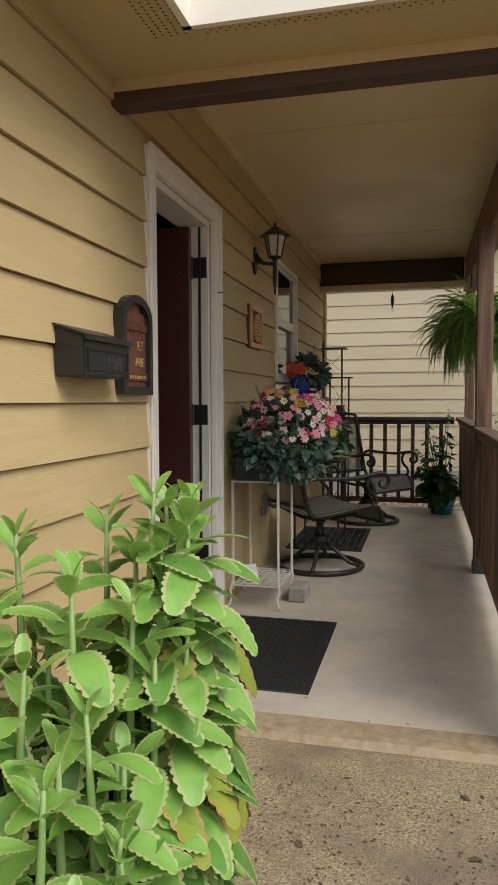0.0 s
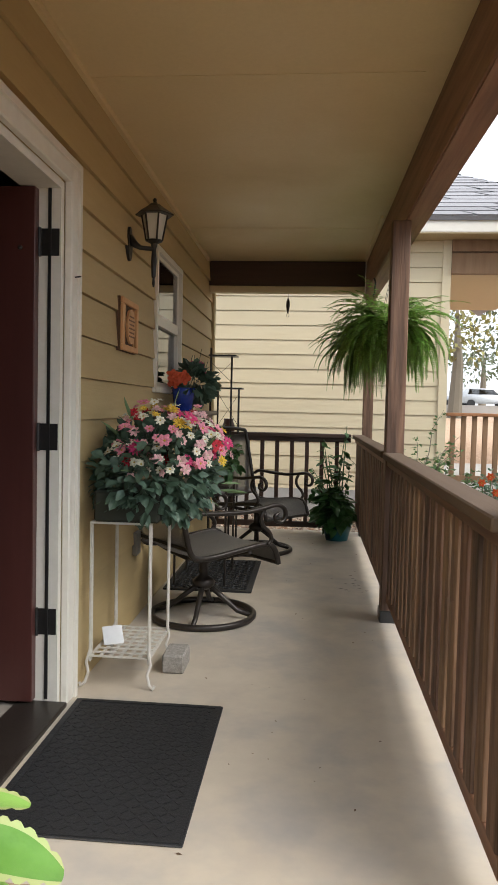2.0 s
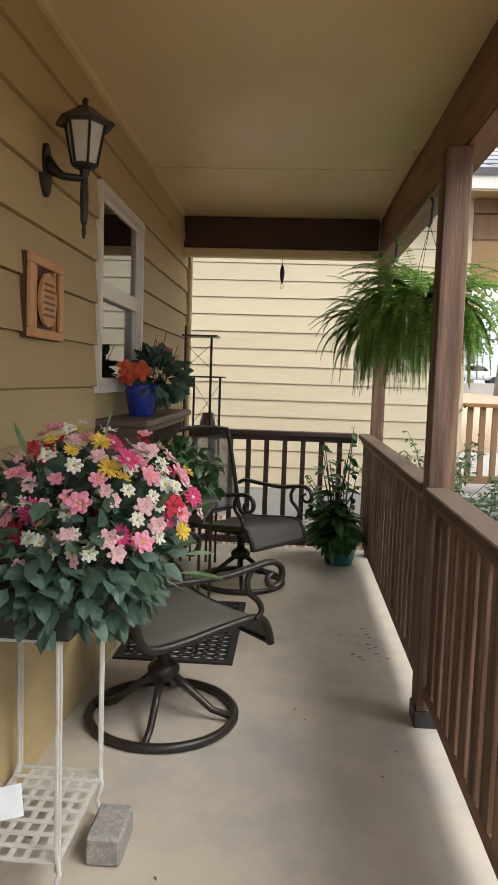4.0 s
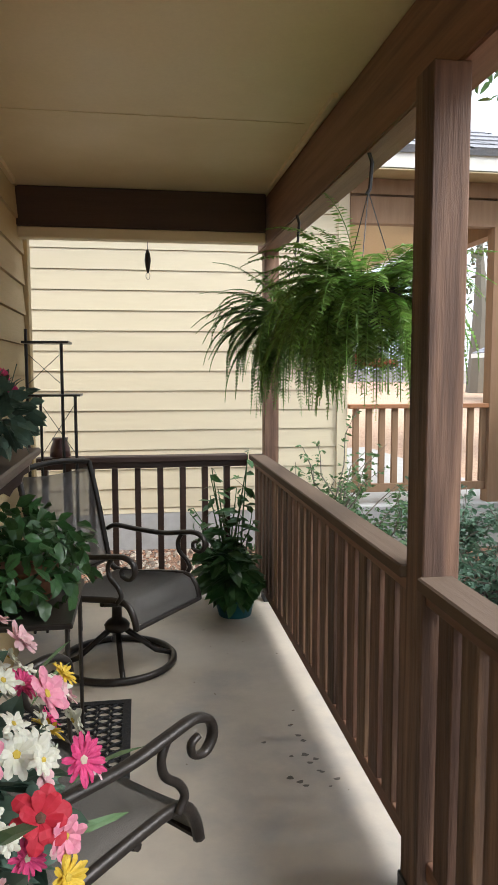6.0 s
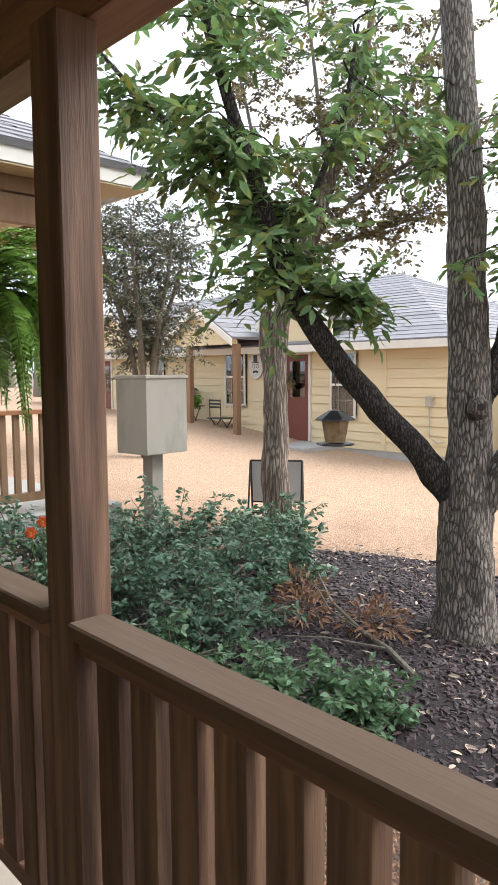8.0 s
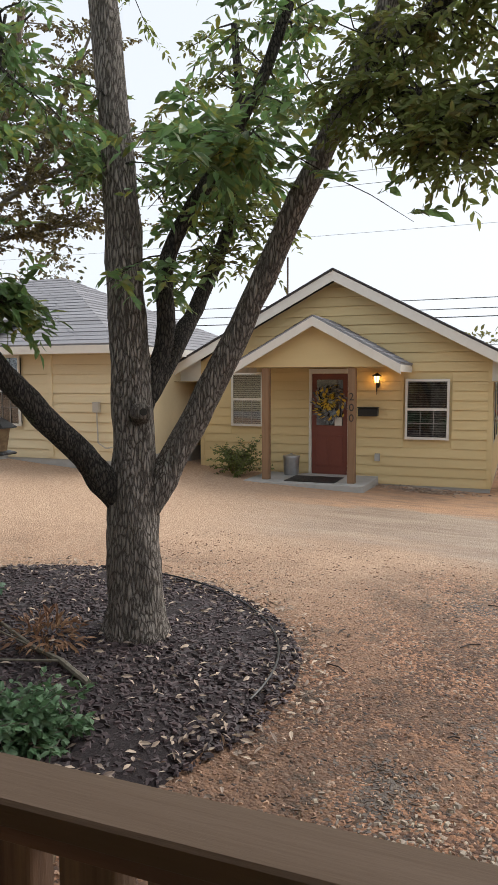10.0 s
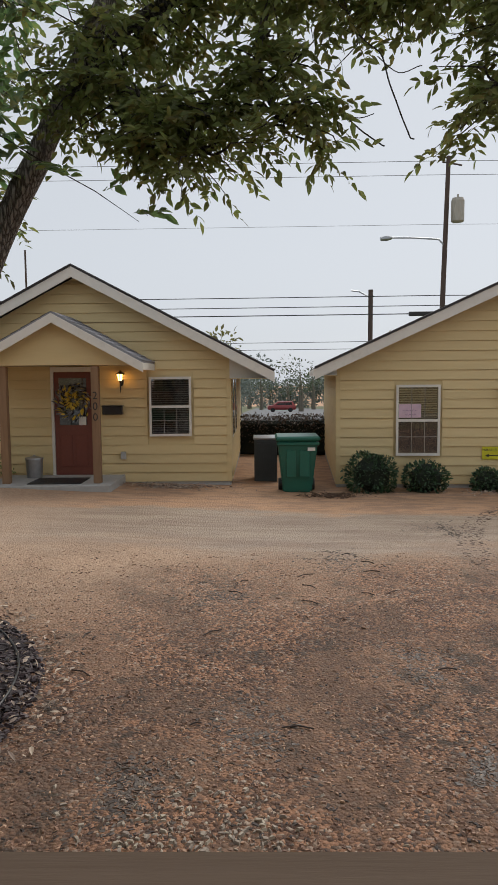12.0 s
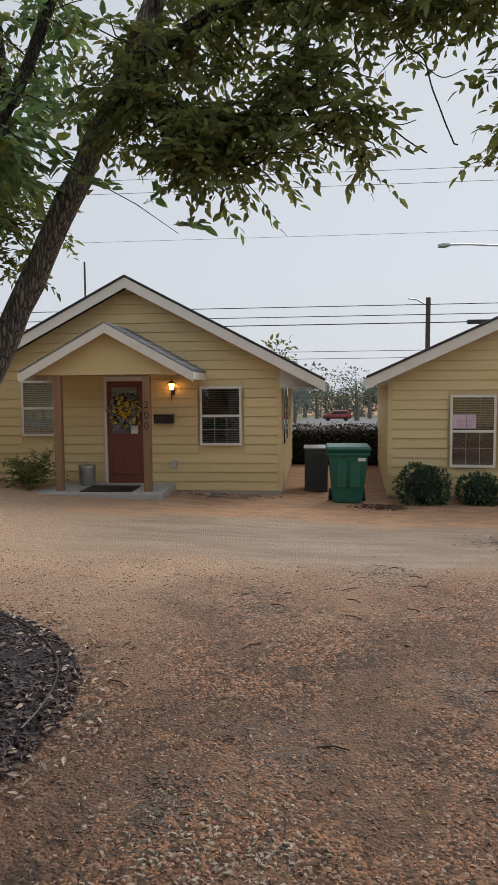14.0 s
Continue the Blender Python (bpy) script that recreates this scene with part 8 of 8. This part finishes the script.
for y in (14.3, 14.6):
    part("leg", tube(bmesh.new(), [(C_X - 0.72, y, 0.02), (C_X - 0.74, y + 0.03, 0.6)], 0.012, 5), BLACK, ob_)
def bistro(x, y, kind):
    t = thing("bistro_" + kind, (x, y, 0.0), "black folding metal bistro " + kind + " on the cottage porch", kind)
    h = 0.72 if kind == "table" else 0.46
    for s in (-1, 1):
        for q in (-1, 1):
            part("leg", tube(bmesh.new(), [(x + 0.18 * s, y + 0.2 * q, 0.02), (x - 0.16 * s, y + 0.2 * q, h)], 0.012, 5), BLACK, t)
    part("top" if kind == "table" else "seat", boxed(x - 0.26, x + 0.26, y - 0.26, y + 0.26, h + 0.001, h + 0.025, 0.004), BLACK, t)
    if kind == "chair":
        for z in (0.72, 0.80, 0.88):
            part("back_slat", boxed(x - 0.2, x - 0.185, y - 0.2, y + 0.2, z, z + 0.045), BLACK, t)
        for q in (-1, 1):
            part("back_post", tube(bmesh.new(), [(x - 0.19, y + 0.2 * q, 0.4), (x - 0.2, y + 0.2 * q, 0.93)], 0.012, 5), BLACK, t)
    return t
bistro(C_X - 0.5, 16.6, "chair")
bistro(C_X - 0.5, 17.8, "table")
shrub(C_X - 0.5, 17.8, 0.25, 0.3, leaf_material("bright_lime_leaf", (0.16, 0.36, 0.03), (0.2, 0.42, 0.05), 0.3, 0.5, 0.2), 311, "table_plant", "bright lime green potted plant on the bistro table", 18, 0.08, 0.75)
palm = thing("potted_palm", (C_X - 0.4, 18.6, 0.0), "tall dark green potted palm by the cottage wall", "palm")
rr = random.Random(3)
P, D_, S = [], [], []
bm = bmesh.new()
for k in range(18):
    a = rr.uniform(0, 6.28)
    q = [Vector((C_X - 0.4, 18.6, 0.3)) + Vector((math.cos(a) * 0.6 * u, math.sin(a) * 0.6 * u, 1.7 * u - 0.7 * u * u)) * rr.uniform(0.8, 1.05) for u in (0, 0.33, 0.66, 1)]
    tube(bm, q, 0.008, 4)
    for i in range(14):
        u = 0.3 + 0.7 * i / 14
        c = q[min(2, int(u * 3))].lerp(q[min(3, int(u * 3) + 1)], u * 3 - int(u * 3))
        for s in (-1, 1):
            P.append(tuple(c))
            D_.append((math.cos(a + s * 0.9), math.sin(a + s * 0.9), -0.2))
            S.append(0.26)
part("stalks", bm, SHRUB, palm)
v, f = leaves(np.array(P), np.array(D_), np.array(S), LEAF * (1, 0.25, 1), 0.3)
part("fronds", from_arrays(v, f, SHRUB), None, palm)
part("pot", lathe(bmesh.new(), [(0.15, 0.0), (0.2, 0.35)], 16, (C_X - 0.4, 18.6, 0)), BLACK, palm)

# ---- the next cottage: wall opposite the porch end, and its own porch ----
DX, DY, DZ = 2.6, 9.7, 0.22
cd = thing("cottage", (0, 12, 0), "cream lap-sided cottage wall with corner porch and grey roof", "house", "cottages")
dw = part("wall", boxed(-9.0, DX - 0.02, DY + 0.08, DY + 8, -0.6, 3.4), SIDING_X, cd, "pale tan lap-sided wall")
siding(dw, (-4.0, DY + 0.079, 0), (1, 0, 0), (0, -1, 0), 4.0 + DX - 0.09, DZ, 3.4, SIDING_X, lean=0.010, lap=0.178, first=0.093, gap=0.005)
part("corner_board", boxed(DX - 0.10, DX - 0.0, DY + 0.035, DY + 0.13, DZ - 0.02, 3.3), SIDING_X, cd)
part("foundation", boxed(-9.0, DX - 0.01, DY + 0.06, DY + 8, -0.9, DZ - 0.002), FOUND, cd, "pale grey foundation")
part("soffit", boxed(-9.0, 4.7, DY - 0.3, DY + 0.078, 3.26, 3.28), SOFFIT, cd)
fascia_bar(cd, (-9.0, DY - 0.3, 3.47), (4.72, DY - 0.3, 3.47), 0.2)
fascia_bar(cd, (4.72, DY - 0.3, 3.47), (4.72, DY + 6, 3.47), 0.2)
roof_plane(cd, (-9.0, DY - 0.34, 3.45), (4.76, DY - 0.34, 3.45), (2.0, DY + 4.0, 5.6), (-9.0, DY + 4.0, 5.6), "roof", 0.05, 20)
roof_plane(cd, (4.76, DY - 0.34, 3.45), (4.76, DY + 8, 3.45), (2.0, DY + 8, 5.6), (2.0, DY + 4.0, 5.6), "roof", 0.05, 20)
part("porch_floor", boxed(DX - 0.005, 4.5, DY - 0.05, DY + 6, -0.6, 0.24, 0.01), FOUND, cd, "pale concrete porch floor")
part("porch_beam", boxed(DX + 0.0, 4.3, DY, DY + 0.1, 2.86, 3.1), FARWOOD, cd)
part("porch_beam", boxed(DX + 0.0, 4.3, DY - 0.01, DY + 0.09, 3.12, 3.258), FARWOOD, cd)
part("porch_beam", boxed(4.15, 4.29, DY + 0.11, DY + 2.5, 2.86, 3.1), FARWOOD, cd)
part("porch_ceiling", boxed(DX, 4.6, DY + 0.11, DY + 6, 3.27, 3.3), SOFFIT, cd)
for y in (DY + 0.05,):
    part("porch_post", boxed(4.0, 4.14, y - 0.07, y + 0.07, 0.2405, 2.859), FARWOOD, cd)
dr = thing("cedar_railing", (3.3, DY + 0.05, 0.24), "orange cedar porch railing with square balusters", "railing")
for yy, tag in ((DY + 0.05, 0),):
    part("cap", boxed(DX + 0.01, 4.0, yy - 0.06, yy + 0.06, 1.16, 1.2, 0.004), ORANGEWOOD, dr)
    part("bottom_rail", boxed(DX + 0.01, 4.0, yy - 0.02, yy + 0.02, 0.36, 0.44, 0.003), FARWOOD, dr)
    for k in range(11):
        x = DX + 0.06 + k * 0.128
        part("baluster", boxed(x, x + 0.055, yy - 0.02, yy + 0.02, 0.4405, 1.1595), FARWOOD, dr)
def rnd_strip():
    x, y = RNG.uniform(-0.2, 2.5), RNG.uniform(8.1, 9.7)
    return x, y, court(x, y)
chips(1500, rnd_strip, (0.012, 0.03), PALEPEB, "pebble_strip", "pale pebble strip between the cottages", "gravel", 0.45)

GRASS = material("wet_verge_grass", (0.10, 0.12, 0.05), 0.9, (0.14, 0.14, 0.07), 3, bump=0.6, world_space=True)
vv, vf = grid(23.5, 270, 40, -60, 24, 24, lambda x, y: court(x, y) + 0.3)
tagged(new("ground_verge", from_arrays(vv, vf, GRASS, True)), "green grass verge beyond the hedge", "grass", "", "structure")

# ---- street side: poles, wires, road, far trees, parked cars ----
ROAD = material("grey_wet_asphalt", (0.10, 0.10, 0.105), 0.6, (0.08, 0.08, 0.085), 6, bump=0.3, world_space=True)
POLEWOOD = material("dark_pole_wood", (0.11, 0.075, 0.06), 0.85, (0.07, 0.05, 0.04), 8, stretch=(1, 1, 0.1))
rv, rf = grid(44, 190, 40, -9, 6, 10, lambda x, y: court(x, y) + 0.36)
rv[:, 1] -= 0.012 * (rv[:, 0] - 44)
tagged(new("road", from_arrays(rv, rf, ROAD, True)), "wet grey street beyond the cottages", "road", "", "structure")
bm = boxed(-40, 80, 40, 75, 0.5, 1.62)
solid("road_parking", bm, material("pale_parking_concrete", (0.42, 0.41, 0.39), 0.8, (0.36, 0.35, 0.33), 2), "pale concrete car park beyond the porch", "road", "structure")

up = thing("utility_pole", (41.2, -6.9, -1.1), "tall wooden utility pole with transformer and street lamp", "utility pole")
part("pole", tube(bmesh.new(), [(40.95, -6.55, -2.6), (41.63, -7.16, 13.6)], [0.17, 0.12], 12), POLEWOOD, up)
part("transformer", lathe(bmesh.new(), [(0.3, 9.95), (0.36, 10.0), (0.36, 11.1), (0.3, 11.25), (0.06, 11.3), (0.05, 11.45)], 16, (41.3, -7.62, 0)), PUTTY, up, "pale grey transformer drum")
part("lamp_arm", tube(bmesh.new(), [(41.4, -6.95, 8.7), (41.4, -6.6, 9.05), (41.4, -5.0, 9.15), (41.36, -3.9, 9.15)], 0.05, 6), GALV, up)
part("lamp_head", tube(bmesh.new(), [(41.36, -4.0, 9.15), (41.36, -3.7, 9.12), (41.36, -3.35, 9.08)], [0.08, 0.15, 0.1], 10), GALV, up)
part("crossarm", tube(bmesh.new(), [(41.6, -7.9, 13.1), (41.6, -6.8, 13.3)], 0.05, 6), POLEWOOD, up)
p2 = thing("utility_pole", (61.2, -5.9, -1.2), "dark distant utility pole with a lamp", "utility pole")
part("pole", tube(bmesh.new(), [(61.2, -5.9, -3.6), (61.3, -5.95, 8.65)], 0.2, 8), POLEWOOD, p2)
part("lamp_arm", tube(bmesh.new(), [(61.3, -5.9, 8.0), (61.3, -5.0, 8.5), (61.3, -4.3, 8.6)], 0.06, 6), GALV, p2)
for x, z, r in ((41.6, 13.35, 0.014), (41.6, 12.6, 0.014), (41.6, 9.9, 0.01), (41.4, 5.95, 0.028), (41.4, 5.4, 0.028), (41.4, 4.95, 0.035), (61.3, 4.35, 0.03), (61.3, 3.75, 0.03)):
    pts = [(x, y, z - 0.0001 * (45 ** 2 - (y + 7 - 45 * math.copysign(1, y + 7)) ** 2) * 0.5) for y in range(-97, 84, 6)]
    w_o = thing("overhead_wire", pts[0], "thin dark overhead wire along the street", "wire", "overhead wires")
    part("strand", tube(bmesh.new(), pts, r, 4), BLACK, w_o)
sp = thing("splice_case", (41.4, -5.5, 4.95), "black splice case on an overhead wire", "splice case")
part("case", boxed(41.3, 41.5, -6.4, -5.0, 4.82, 5.06, 0.03), BLACK, sp)
an = thing("flag_mast", (38.0, 15.6, -1.0), "thin dark mast behind the cottage roof", "mast")
part("mast", tube(bmesh.new(), [(38.0, 15.55, -2.2), (38.0, 15.55, 8.1)], 0.05, 6), POLEWOOD, an)

FARLEAF = leaf_material("distant_foliage", (0.085, 0.11, 0.06), (0.12, 0.14, 0.08), 0.2, 0.7, 0.3)
FARYEL = leaf_material("distant_yellow_foliage", (0.20, 0.20, 0.06), (0.25, 0.22, 0.08), 0.2, 0.7, 0.3)
def far_tree(x, y, h, r, mat_, n=420, size=0.5, low=0.45):
    z = court(x, y)
    t = thing("distant_tree", (x, y, z), "hazy distant tree with an uneven crown", "tree", "distant trees")
    part("trunk", tube(bmesh.new(), [(x, y, z - 0.2), (x + 0.1, y, z + h * 0.35), (x, y + 0.2, z + h * 0.8)], [0.05 * h, 0.035 * h, 0.01], 8), BARKGREY, t)
    P, D_ = [], []
    for k in range(9):
        c = (x + RNG.normal(0, 0.4 * r), y + RNG.normal(0, 0.4 * r), z + h * RNG.uniform(low, 0.9))
        p, d = ball(n // 9, c, (0.45 * r, 0.45 * r, 0.16 * h), 0.4)
        P.append(p)
        D_.append(d)
    P, D_ = np.vstack(P), np.vstack(D_)
    v, f = leaves(P, D_ + RNG.normal(0, 0.5, D_.shape), RNG.uniform(0.6, 1.2, len(P)) * size, LEAF, 0.8)
    part("crown", from_arrays(v, f, mat_), None, t)
for x, y, h, r, m_ in ((90, 9, 9, 4, FARLEAF), (110, -3, 9, 5, FARLEAF), (140, 3, 9, 6, FARLEAF), (150, 14, 9, 6, FARLEAF), (150, -8, 10, 6, FARLEAF), (180, 6, 10, 8, FARLEAF), (180, -4, 10, 8, FARLEAF), (70, -9, 8, 3.0, FARYEL), (60, 8, 7.5, 2.6, FARYEL), (75, 27, 10, 4, FARYEL)):
    far_tree(x, y, h, r, m_)
for x, y, h, r, m_ in ((7.5, 34, 7, 3, FARYEL), (11, 38, 8, 3.5, FARLEAF), (17, 40, 8, 3.5, FARLEAF), (20, 82, 9, 6, FARLEAF), (8, 84, 9, 6, FARLEAF), (32, 84, 10, 7, FARLEAF), (14, 30, 9, 3, GREYGREEN), (20, 33, 9, 3.2, GREYGREEN), (27, 32, 9.5, 3.5, GREYGREEN), (24, 24, 8, 2.2, BRONZE), (31, 27, 9, 3, GREYGREEN), (45, 84, 10, 7, FARLEAF)):
    far_tree(x, y, h, r, m_, 520, 0.32 if y < 60 else 0.6)

# haze is put into the leaf colour: paler and greyer than FARLEAF
FARHAZE = leaf_material("haze_tinted_far_foliage", (0.17, 0.20, 0.18), (0.20, 0.235, 0.205), 0.2, 0.8, 0.15)
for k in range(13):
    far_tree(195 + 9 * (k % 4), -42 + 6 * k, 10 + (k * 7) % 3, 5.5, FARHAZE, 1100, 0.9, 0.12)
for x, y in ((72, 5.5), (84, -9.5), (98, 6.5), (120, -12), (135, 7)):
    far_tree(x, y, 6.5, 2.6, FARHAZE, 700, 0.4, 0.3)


def parked_car(x, y, z, turn, colour, label):
    t = thing("parked_car", (x, y, z), label, "car", "parked cars")
    m = Matrix.Translation((x, y, z)) @ Matrix.Rotation(radians(turn), 4, "Z")
    P = [(-2.0, 0.35), (2.0, 0.35), (2.08, 0.6), (2.0, 0.9), (1.1, 1.02), (0.55, 1.5), (-1.55, 1.55), (-1.95, 1.05), (-2.05, 0.7)]
    bm = bmesh.new()
    prism(bm, P, 1.7, m @ Matrix(((1, 0, 0, 0), (0, 0, 1, -0.85), (0, 1, 0, 0), (0, 0, 0, 1))))
    bmesh.ops.bevel(bm, geom=list(bm.edges), offset=0.06, segments=2, affect="EDGES")
    part("body", bm, colour, t, "", True)
    for s in (-0.862, 0.85):
        bm = bmesh.new()
        prism(bm, [(-1.5, 1.05), (0.85, 1.05), (0.45, 1.42), (-1.4, 1.45)], 0.012, m @ Matrix(((1, 0, 0, 0), (0, 0, 1, s), (0, 1, 0, 0), (0, 0, 0, 1))))
        part("side_window", bm, DARKGLASS, t)
        for xx in (-1.25, 1.3):
            part("wheel", tube(bmesh.new(), [m @ Vector((xx, s - 0.03, 0.32)), m @ Vector((xx, s + 0.05, 0.32))], 0.32, 18), BLACK, t)
SILVER = material("pale_car_paint", (0.62, 0.63, 0.64), 0.25, metal=0.3)
parked_car(14.7, 58.5, 1.62, 0, SILVER, "pale silver boxy car parked beyond the porch")
parked_car(10.6, 60.5, 1.62, 0, material("grey_car_paint", (0.35, 0.37, 0.40), 0.25), "grey car parked beyond the porch")
parked_car(19.6, 60.0, 1.62, 0, material("red_car_paint", (0.4, 0.03, 0.03), 0.25), "red car parked beyond the porch")
parked_car(104, 0.2, court(104, 0.2) + 0.36, 90, material("faded_red_car_paint", (0.35, 0.06, 0.06), 0.3), "small red car on the far wet street")
